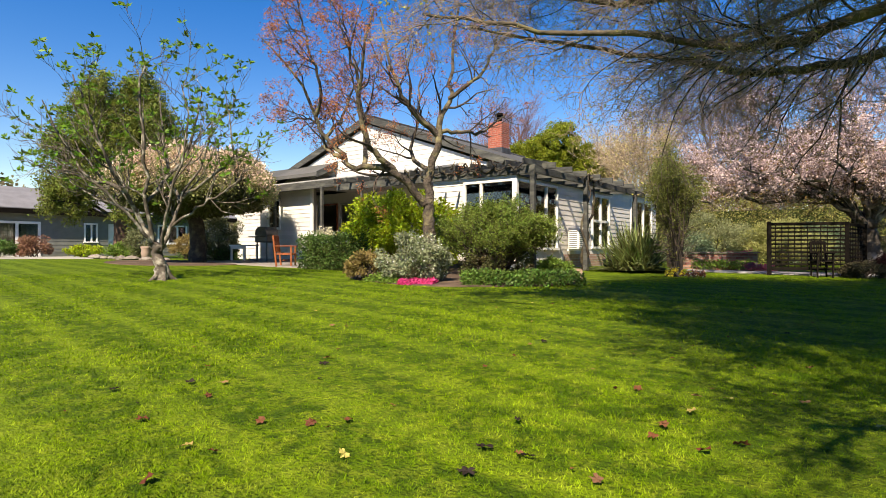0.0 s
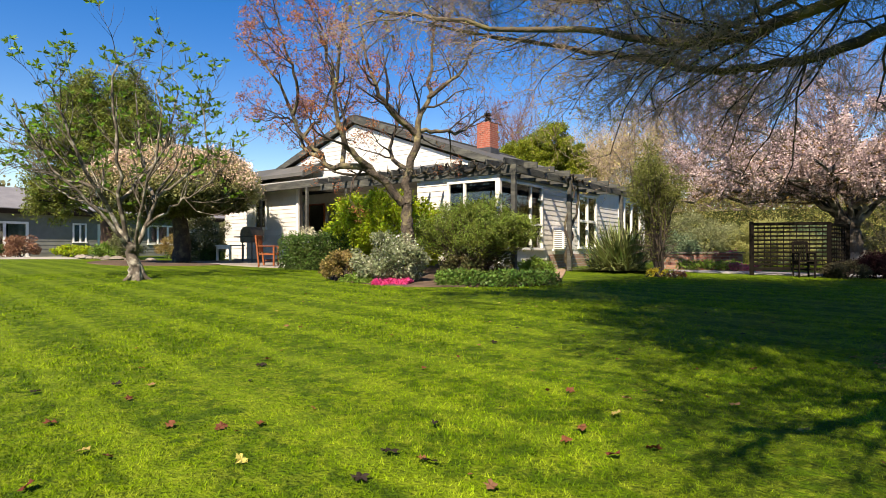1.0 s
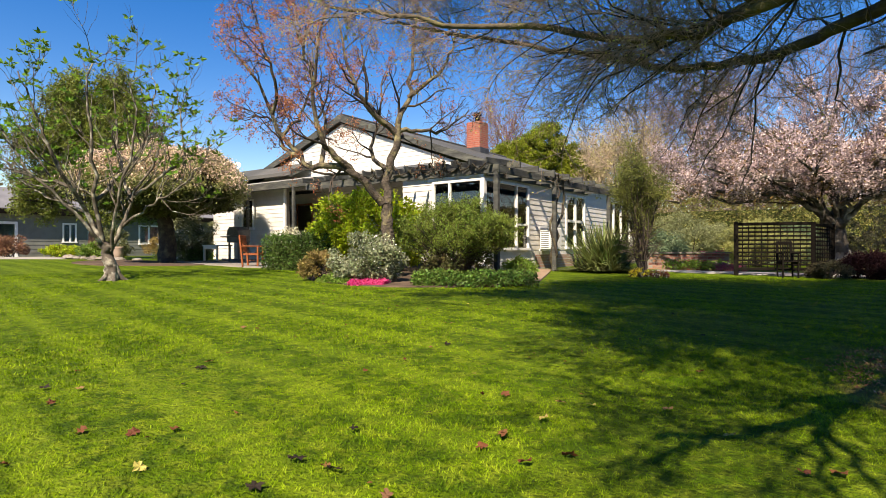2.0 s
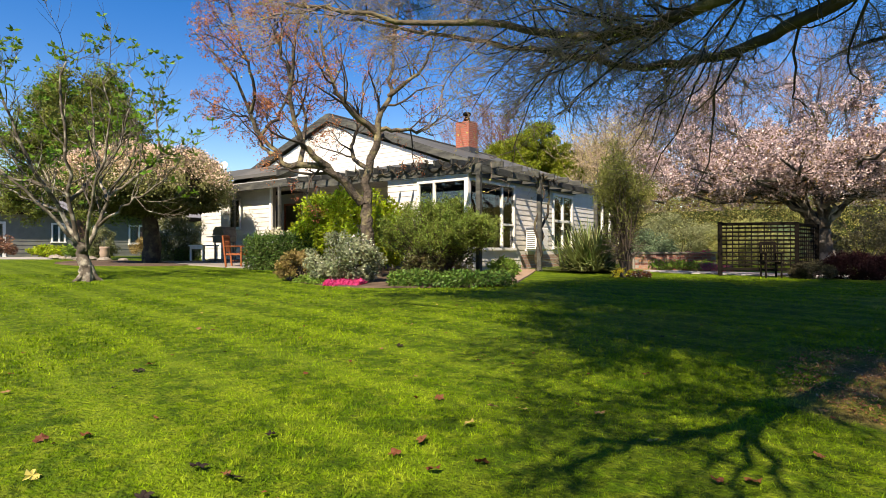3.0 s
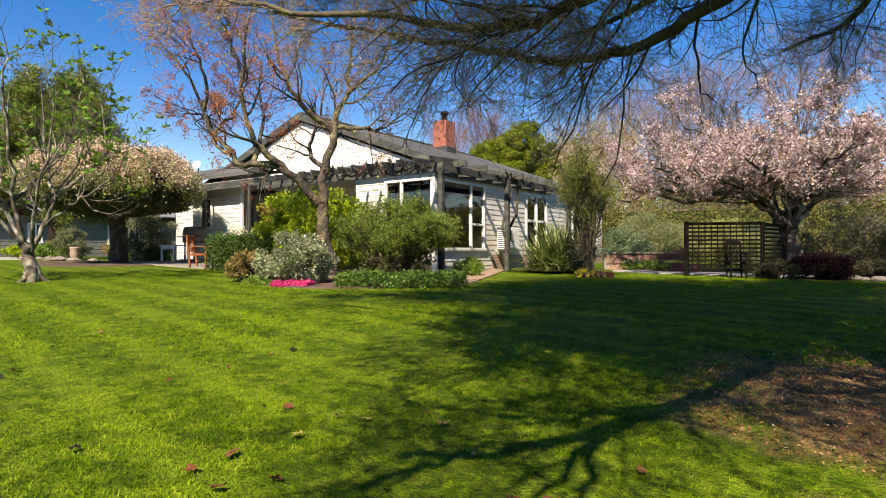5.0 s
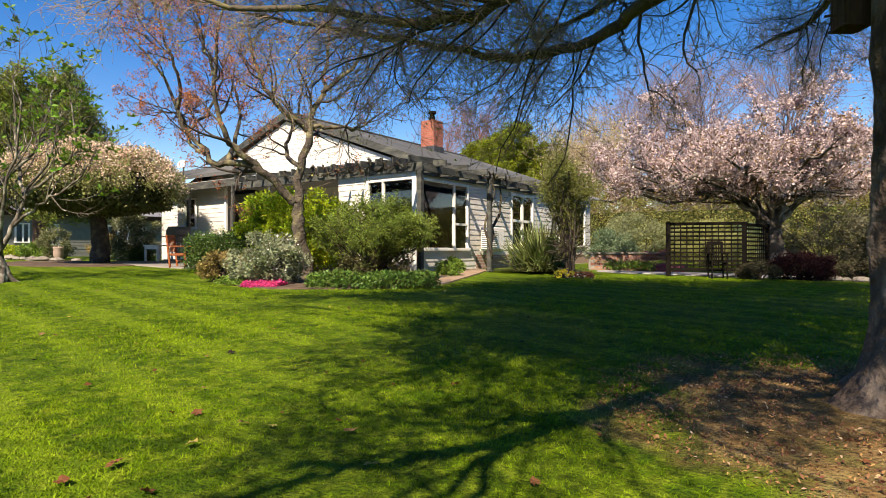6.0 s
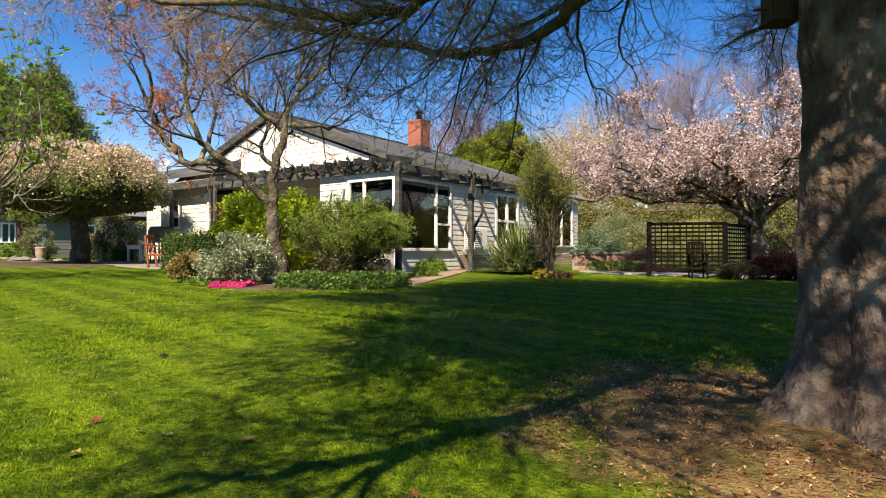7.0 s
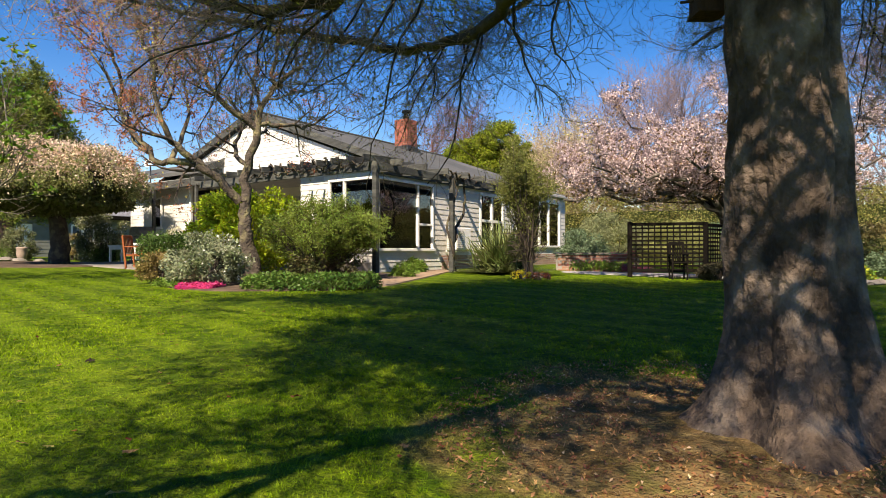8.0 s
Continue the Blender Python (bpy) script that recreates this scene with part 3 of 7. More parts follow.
# ---- outbuilding ----
def build_garage():
    gx = -26.4
    g = thing("outbuilding", gx, 11, 0.15, "long grey-green weatherboard outbuilding with a dark roof", "building")
    holes = [(5.6, 10.5, 0.3, 2.05), (12.48, 13.16, 1.06, 2.06), (13.7, 14.56, 0.12, 2.06), (16.4, 18.2, 1.0, 2.1)]
    w = wall_core(g, "wall", "y", gx - 0.15, gx, 2.0, 21.0, 0.0, 2.6, holes, GARAGE)
    boards(w, "y", gx, 2.0, 21.0, 0.1, 2.6, holes, out=1, material=GARAGE, step=0.2)
    window(w, "y", gx, *holes[0], 1, (7.6, 9.5), curtain=((5.8, 7.4), (7.75, 9.4), (9.7, 10.4)), fw=0.12)
    window(w, "y", gx, *holes[1], 1, (12.85,), fw=0.08)
    window(w, "y", gx, *holes[3], 1, (17.0, 17.6), fw=0.09)
    door = part("door", box(gx - 0.1, 13.7, 0.12, gx - 0.04, 14.56, 2.06), TRIM, g, "plain white door")
    part("door_handle", box(gx - 0.038, 13.8, 1.05, gx, 13.9, 1.09), METAL, door)
    part("roof", prism([(gx + 0.34, 2.55), (gx + 0.34, 2.7), (gx - 3.5, 4.05), (gx - 7.7, 2.7), (gx - 7.7, 2.55), (gx - 3.5, 3.9)], 1.5, 21.5, "y"), mat("grey iron roof", (0.2, 0.2, 0.205), (0.15, 0.15, 0.155), 2.0, 0.5, 0.2), g)
    part("fascia", box(gx + 0.3, 1.5, 2.42, gx + 0.36, 21.5, 2.66), DARKWOOD, g)
    part("back_wall", box(gx - 7.0, 2.0, 0, gx - 6.8, 21.0, 2.6, 0), GARAGE, g)
    for y in (2.0, 20.8):
        part("end_wall", box(gx - 6.8, y, 0, gx - 0.15, y + 0.15, 2.6, 0), GARAGE, g)


build_garage()


# ---- trees ----
RIGHT, AHEAD = np.array([0.8, 0.6, 0.0]), np.array([-0.6, 0.8, 0.0])


def local(base, pts):
    """Points given as (across, away, height) about a base, as the garden is seen from the lawn."""
    b = np.array([base[0], base[1], 0.0])
    return [b + RIGHT * u + AHEAD * w + np.array([0, 0, z]) for u, w, z in pts]


def tree(name, x, y, label, group=""):
    return thing(name, x, y, None, label, "tree", group)


def build_orange_tree():
    """The forked tree in the bed before the house, with rusty bud clusters."""
    b = (0.36, 8.2)
    t = tree("budding_tree", *b, "forked grey-barked tree with rusty orange buds and no leaves")
    z = gz(*b)

    def spread(at, pts):
        return local(at, [(u + 0.1 * min(1, max(0, -u)), w - 0.28 * min(1, max(0, -u)), 0.97 * h) for u, w, h in pts])

    stem = limb(spread(b, [(0.06, 0, z - 0.1), (0.02, 0, 0.35), (-0.06, 0, 0.75), (-0.1, 0, 1.15), (-0.12, 0, 1.5)]), 0.15, 0.1)
    right = limb(spread(b, [(-0.1, 0, 1.5), (-0.07, 0.05, 2.1), (0.1, 0.05, 2.8), (0.14, 0.1, 3.25), (0.3, 0.2, 3.65), (0.35, 0.35, 4.3), (0.5, 0.5, 5.6)]), 0.092, 0.02, 18)
    left = limb(spread(b, [(-0.2, 0, 1.5), (-0.38, -0.05, 1.72), (-0.58, -0.1, 1.93), (-0.82, -0.15, 2.09), (-1.24, -0.1, 2.2), (-1.55, 0, 2.16), (-1.8, 0.05, 2.38), (-2.13, 0.1, 2.8), (-2.34, 0.15, 3.2), (-2.65, 0.2, 3.85), (-3.0, 0.2, 4.35), (-3.4, 0.2, 4.8)]), 0.085, 0.012, 28)
    mid = limb(spread(b, [(-0.78, -0.1, 2.05), (-1.06, -0.2, 2.32), (-1.26, -0.35, 2.58), (-1.36, -0.5, 2.93), (-1.4, -0.6, 3.55), (-1.3, -0.8, 4.1), (-1.1, -0.9, 4.9)]), 0.068, 0.015, 18)
    m2 = limb(spread(b, [(0.1, 0.05, 2.85), (-0.42, -0.2, 3.25), (-0.68, -0.3, 3.6), (-0.9, -0.2, 4.25), (-1.1, 0, 5.1)]), 0.06, 0.014)
    m3 = limb(spread(b, [(-1.8, 0.05, 2.38), (-2.15, 0.3, 2.6), (-2.45, 0.5, 3.2), (-2.9, 0.5, 3.25)]), 0.045, 0.01)
    m4 = limb(spread(b, [(0.12, 0.1, 2.95), (0.6, 0.3, 3.0), (1.0, 0.5, 3.05), (1.5, 0.6, 3.5)]), 0.045, 0.01)
    m5 = limb(spread(b, [(0.3, 0.2, 3.65), (0.9, 0.0, 4.1), (1.3, -0.3, 4.9)]), 0.045, 0.012)
    m6 = limb(spread(b, [(-1.4, 0, 2.18), (-1.5, 0.8, 2.9), (-1.6, 1.3, 3.6), (-1.9, 1.5, 4.5)]), 0.05, 0.012)
    m7 = limb(spread(b, [(-0.07, 0.05, 2.1), (-0.5, 0.7, 2.6), (-0.4, 1.2, 3.4), (-0.3, 1.5, 4.5)]), 0.05, 0.012)
    wood("trunk", [stem], BARK_GREY, t, 12, "lichen-marked grey trunk")
    m8 = limb(spread(b, [(-2.34, 0.15, 3.2), (-2.2, -0.2, 3.8), (-2.4, -0.4, 4.5), (-2.5, -0.4, 5.0)]), 0.035, 0.01)
    m9 = limb(spread(b, [(-2.13, 0.1, 2.8), (-1.8, 0.5, 3.5), (-1.7, 0.7, 4.7)]), 0.035, 0.01)
    m10 = limb(spread(b, [(-1.38, -0.6, 3.6), (-1.6, -0.7, 4.3), (-1.7, -0.6, 5.0)]), 0.03, 0.01)
    mains = [right, left, mid, m2, m3, m4, m5, m6, m7, m8, m9, m10]
    limbs(mains, BARK_GREY, t, 9)
    P0, R0 = joined(mains)
    P, R = sprout(P0, R0, 8, 0.25, 1.0, 0.85, 0.55, 55, 0.06, 0.2, 7, rmin=0.012)
    P2, R2 = sprout(P, R, 5, 0.2, 1.0, 0.4, 0.6, 50, 0.05, 0.24, 6, rmin=0.0055)
    P3, R3 = sprout(P2, R2, 3, 0.3, 1.0, 0.18, 0.6, 45, 0.04, 0.25, 5, rmin=0.003)
    limbs([(P[i:i + 1], R[i:i + 1]) for i in range(len(P))], TWIG, t, 5, "branch")
    twigs([(P2, R2), (P3, R3)], TWIG, t, 4)
    rust = leaf_mat("rusty bud", (0.48, 0.18, 0.08), (0.34, 0.115, 0.06), 0.45, 0.35)
    tips = P3[:, -1]
    # buds gather on the sunny, open side
    lean = (tips - np.array([*b, 0])) @ RIGHT
    tips = tips[RNG.random(len(tips)) < np.clip(0.42 - 0.22 * lean, 0.12, 0.9)]
    keep = np.repeat(tips, 24, 0)
    foliage("buds", keep + RNG.normal(0, 0.04, keep.shape), 0.036, rust, t, "rusty orange bud clusters", aspect=0.5)


def build_leafing_tree():
    """The small open tree on the lawn with tufts of new leaves at its tips."""
    b = (-2.9, 4.6)
    t = tree("leafing_tree", *b, "small open tree on the lawn with fresh green leaf tufts")
    z = gz(*b)
    stem = limb(local(b, [(0, 0, z - 0.1), (-0.03, 0, z + 0.2), (-0.1, 0.02, z + 0.45), (-0.18, 0, z + 0.65)]), 0.115, 0.08)
    flare = [limb(local(b, [(0.02 * math.cos(a), 0.02 * math.sin(a), z + 0.25), (0.12 * math.cos(a), 0.12 * math.sin(a), z + 0.06), (0.3 * math.cos(a), 0.3 * math.sin(a), z - 0.06)]), 0.07, 0.02, 6, 0.0) for a in (0.3, 1.7, 2.9, 4.1, 5.3)]
    M = [
        limb(local(b, [(-0.12, 0, z + 0.55), (-0.5, 0.1, 1.25), (-0.9, 0.2, 1.7), (-1.35, 0.3, 2.0), (-1.8, 0.4, 2.6)]), 0.044, 0.011),
        limb(local(b, [(-0.15, 0, z + 0.6), (-0.2, -0.2, 1.4), (-0.1, -0.4, 2.2), (-0.15, -0.5, 3.1), (-0.1, -0.5, 3.9)]), 0.042, 0.011),
        limb(local(b, [(-0.05, 0, z + 0.5), (0.12, 0.1, 1.0), (0.25, 0.2, 1.5), (0.6, 0.3, 2.2), (0.8, 0.3, 3.0)]), 0.044, 0.011),
        limb(local(b, [(-0.5, 0.1, 1.25), (-0.7, -0.4, 2.0), (-0.9, -0.6, 2.8), (-1.2, -0.6, 3.5)]), 0.035, 0.011),
        limb(local(b, [(0.25, 0.2, 1.5), (0.9, 0.0, 1.9), (1.3, -0.1, 2.3), (1.25, -0.2, 3.0)]), 0.032, 0.010),
        limb(local(b, [(-0.2, -0.2, 1.4), (0.1, 0.5, 2.2), (0.3, 0.7, 3.0), (0.35, 0.8, 3.7)]), 0.035, 0.011),
        limb(local(b, [(-0.9, 0.2, 1.7), (-1.5, -0.1, 1.9), (-2.0, -0.2, 2.3)]), 0.029, 0.009),
        limb(local(b, [(0.2, 0.2, 1.4), (-0.2, 0.7, 2.0), (-0.5, 1.0, 2.8), (-0.6, 1.1, 3.6)]), 0.035, 0.011),
        limb(local(b, [(-0.1, 0, z + 0.5), (-0.35, -0.3, 1.1), (-0.75, -0.6, 1.6), (-1.2, -0.8, 2.3), (-1.5, -0.9, 3.0)]), 0.034, 0.009),
        limb(local(b, [(0.0, 0, z + 0.55), (0.2, -0.3, 1.2), (0.5, -0.5, 1.9), (0.7, -0.6, 2.6), (0.65, -0.7, 3.3)]), 0.034, 0.009),
        limb(local(b, [(0.12, 0.1, 1.0), (0.7, -0.1, 1.35), (1.2, -0.2, 1.6), (1.6, -0.2, 2.0)]), 0.030, 0.009),
        limb(local(b, [(-0.5, 0.1, 1.25), (-1.0, 0.4, 1.4), (-1.6, 0.6, 1.6), (-2.1, 0.7, 1.9)]), 0.030, 0.009),
    ]
    bark = mat("pale grey bark", (0.125, 0.11, 0.088), (0.06, 0.05, 0.04), 9.0, 0.9, 0.6, 30, dirt=(0.40, 0.38, 0.31), dscale=7.0)
    wood("trunk", [stem] + flare, bark, t, 10)
    limbs(M, bark, t, 7)
    P0, R0 = joined(M)
    P, R = sprout(P0, R0, 9, 0.25, 1.0, 0.95, 0.55, 48, 0.12, 0.15, 7, rmin=0.007)
    P2, R2 = sprout(P, R, 8, 0.25, 1.0, 0.42, 0.6, 52, 0.16, 0.17, 6, rmin=0.004)
    limbs([(P[i:i + 1], R[i:i + 1]) for i in range(len(P))], bark, t, 5, "branch")
    twigs([(P2, R2)], mat("pale twig bark", (0.12, 0.10, 0.08), (0.08, 0.068, 0.055), 8.0, 0.8, 0.2), t, 4)
    tips = np.concatenate([P[:, -1], P2[:, -1]])
    tips = tips[(RNG.random(len(tips)) < 0.42) & (tips[:, 2] > 1.5 + RNG.normal(0, 0.4, len(tips)))]
    k = np.repeat(tips, 8, 0)
    ax = unit(RNG.normal(size=k.shape) * np.array([1, 1, 0.5]) + np.array([0, 0, 0.4])) * 3
    foliage("leaves", k, 0.095, leaf_mat("fresh leaf", (0.18, 0.31, 0.035), (0.10, 0.20, 0.025), 0.35, 0.45), t, "fresh green leaf tufts", axis=ax, spread=0.5, aspect=0.42)


def build_dome_tree():
    b = (-9.9, 8.65)
    t = tree("weeping_tree", *b, "umbrella-shaped weeping tree covered in cream and pink blossom")
    z = gz(*b)
    stem = limb(local((-9.35, 9.0), [(0, 0, z - 0.1), (0.03, 0, 0.9), (-0.08, 0, 1.7), (-0.25, 0, 2.4)]), 0.27, 0.17)
    wood("trunk", [stem], BARK_DARK, t, 12)
    c = np.array([b[0] + 0.5, b[1] + 0.3, 1.85])
    A = RNG.uniform(0, 2 * np.pi, 46)
    arms = []
    for a in A:
        r = RNG.uniform(1.5, 2.4)
        d = np.array([math.cos(a), math.sin(a), 0])
        arms.append(limb([c + [0, 0, 0.4], c + d * r * 0.35 + [0, 0, RNG.uniform(1.2, 1.6)], c + d * r * 0.75 + [0, 0, RNG.uniform(0.9, 1.3)], c + d * r + [0, 0, RNG.uniform(0.1, 0.5)]], 0.05, 0.008, 10))
    P, R = np.concatenate([g[0] for g in arms]), np.concatenate([g[1] for g in arms])
    limbs([(P[i:i + 1], R[i:i + 1]) for i in range(len(P))], BARK_DARK, t, 5, "branch")
    P2, R2 = sprout(P, R, 12, 0.25, 1.0, 0.8, 0.5, 55, -0.12, 0.15, 6, rmin=0.003)
    twigs([(P2, R2)], TWIG, t)
    # sprays crowd the top and hang in a short uneven skirt
    m = 1500
    th, rr = RNG.uniform(0, 2 * np.pi, m), np.sqrt(RNG.uniform(0, 1, m))
    lob = 1 + 0.07 * np.sin(3 * th + 1) + 0.05 * np.sin(7 * th)
    top = 1.42 * np.sqrt(np.clip(1 - (rr * 0.97) ** 3.0, 0, 1)) + 0.16 * np.sin(7 * rr * np.cos(th) + 2) * np.cos(6 * rr * np.sin(th)) + RNG.normal(0, 0.07, m)
    drop = (rr > 0.84) * RNG.uniform(0, 0.2, m)
    o = np.stack([c[0] + 2.36 * lob * rr * np.cos(th), c[1] + 2.36 * lob * rr * np.sin(th), c[2] + 0.2 + top - drop], 1)
    n = 105000
    i = RNG.integers(0, m, n)
    p = o[i] + RNG.normal(0, 0.10, (n, 3)) * np.array([1, 1, 0.8]) - np.array([0, 0, 1.0]) * RNG.exponential(0.08, (n, 1))
    up = p[:, 2] > c[2] + 0.68 + (RNG.normal(0, 0.3, m))[i]
    cream = leaf_mat("cream blossom", (0.76, 0.62, 0.46), (0.70, 0.50, 0.41), 0.4, 0.35)
    green = leaf_mat("dull green leaf", (0.16, 0.19, 0.06), (0.25, 0.25, 0.10), 0.45, 0.35)
    pick = up & (RNG.random(n) < 0.72)
    foliage("blossom", p[pick], 0.055, cream, t, "cream and pink blossom", aspect=0.7)
    foliage("leaves", p[~pick], 0.07, green, t, "dull green young leaves")
    # the inside below: darker leaf colour carries the shade under the dome
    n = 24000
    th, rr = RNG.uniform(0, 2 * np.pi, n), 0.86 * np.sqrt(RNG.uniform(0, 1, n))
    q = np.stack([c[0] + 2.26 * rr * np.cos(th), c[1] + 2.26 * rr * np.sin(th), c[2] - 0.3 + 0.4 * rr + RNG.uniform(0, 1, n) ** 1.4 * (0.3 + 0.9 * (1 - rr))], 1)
    foliage("leaves", q, 0.11, leaf_mat("shade-dark inner leaf", (0.06, 0.08, 0.025), (0.09, 0.10, 0.035), 0.4, 0.25), t, "inner leaves coloured dark for the shade")


def build_big_left_tree():
    b = (-17.85, 10.5)
    t = tree("evergreen_tree", *b, "tall evergreen with fine dark olive foliage")
    z = gz(*b)
    stem = limb(local(b, [(0, 0, z - 0.1), (0.05, 0, 1.4), (-0.05, 0, 3.0), (0.1, 0, 4.8), (0.1, 0, 6.4)]), 0.32, 0.05, 18)
    wood("trunk", [stem], mat("red-brown bark", (0.14, 0.085, 0.06), (0.07, 0.045, 0.034), 7.0, 0.9, 0.6, 25), t, 10)
    P, R = sprout(*stem, 84, 0.3, 0.98, 3.0, 0.3, 70, 0.05, 0.12, 8, vary=0.25)
    P2, R2 = sprout(P, R, 13, 0.3, 1.0, 0.95, 0.5, 52, -0.03, 0.2, 6, rmin=0.006)

    def inside(q, slack=1.0):
        up = np.clip((q[:, 2] - 3.2) / 5.3, 0, 1)
        return np.hypot(q[:, 0] - b[0], q[:, 1] - b[1]) < 2.95 * slack * np.sqrt(1 - up ** 2)

    k, k2 = inside(P[:, -1], 1.1), inside(P2[:, -1])
    P, R, P2, R2 = P[k], R[k], P2[k2], R2[k2]
    limbs([(P[i:i + 1], R[i:i + 1]) for i in range(len(P))], BARK_DARK, t, 5, "branch")
    twigs([(P2, R2)], BARK_DARK, t)
    p = along(P2, 100000, 0.2, 1.0, 0.1)
    foliage("leaves", p, 0.125, leaf_mat("olive leaf", (0.10, 0.15, 0.03), (0.18, 0.20, 0.04), 0.5, 0.35), t, "fine olive foliage", aspect=0.34)


def build_blossom_tree():
    b = (7.1, 17.3)
    t = tree("blossom_tree", *b, "spreading ornamental tree in full pale pink blossom")
    z = gz(*b)
    stem = limb(local(b, [(0, 0, z - 0.1), (-0.05, 0, 0.4), (-0.1, 0, 0.9), (-0.15, 0, 1.3)]), 0.24, 0.2)
    M = []
    for a, r, h in ((180, 5.0, 1.8), (168, 4.7, 2.5), (200, 4.7, 2.2), (150, 4.0, 3.0), (225, 3.6, 2.4), (260, 3.3, 2.6), (110, 3.2, 3.0), (70, 3.4, 2.9), (30, 3.8, 2.5), (0, 4.0, 2.1), (330, 3.7, 2.6), (295, 3.4, 2.9), (185, 3.2, 3.5), (192, 5.6, 2.0), (206, 5.4, 2.3), (172, 4.9, 2.3), (120, 2.2, 3.8), (20, 2.6, 3.8), (270, 2.2, 3.7), (90, 0.8, 4.0)):
        d = RIGHT * math.cos(radians(a)) + AHEAD * math.sin(radians(a))
        o = np.array([b[0], b[1], 0]) - 0.12 * RIGHT
        M.append(limb([o + [0, 0, 1.1], o + d * r * 0.22 + [0, 0, 1.55 + 0.16 * h], o + d * r * 0.55 + [0, 0, 0.75 * h + 0.5], o + d * r * 0.85 + [0, 0, h]], 0.072, 0.02, 14, 0.08))
    # pale patches painted into the bark for sun on trunk and limbs
    bark = mat("sun-patched grey bark", (0.10, 0.085, 0.072), (0.045, 0.037, 0.03), 7.0, 0.9, 0.7, 26, dirt=(0.36, 0.33, 0.29), dscale=4.0)
    wood("trunk", [stem], bark, t, 10)
    limbs(M, bark, t, 8)
    P, R = np.concatenate([g[0] for g in M]), np.concatenate([g[1] for g in M])
    P1, R1 = sprout(P, R, 14, 0.22, 1.0, 1.1, 0.45, 54, 0.04, 0.17, 7)
    clear = P1[:, -1, 2] > 1.75
    P1, R1 = P1[clear], R1[clear]
    P2, R2 = sprout(P1, R1, 8, 0.15, 1.0, 0.5, 0.55, 50, 0.03, 0.2, 5, rmin=0.004)
    limbs([(P1[i:i + 1], R1[i:i + 1]) for i in range(len(P1))], BARK_DARK, t, 4, "branch")
    twigs([(P2, R2)], BARK_DARK, t)
    # flowers in clusters of six along the shoots
    q = np.concatenate([along(P2, 17000, 0.1, 1.0, 0.03), along(P1, 4400, 0.3, 1.0, 0.03)])
    p = np.repeat(q, 6, 0) + RNG.normal(0, 0.032, (6 * len(q), 3))
    p = p[p[:, 2] > 1.85 + RNG.normal(0, 0.12, len(p))]
    pink = leaf_mat("pale pink petal", (0.68, 0.56, 0.55), (0.46, 0.345, 0.35), 0.48, 0.3)
    foliage("blossom", p, 0.041, pink, t, "pale pink blossom", aspect=0.9)
    q = along(P2, 14000, 0.2, 1.0, 0.08)
    foliage("leaves", q, 0.06, leaf_mat("bronze leaf", (0.24, 0.12, 0.05), (0.2, 0.14, 0.05), 0.4, 0.3), t, "bronze young leaves")


TRUNK = (8.87, 4.53)


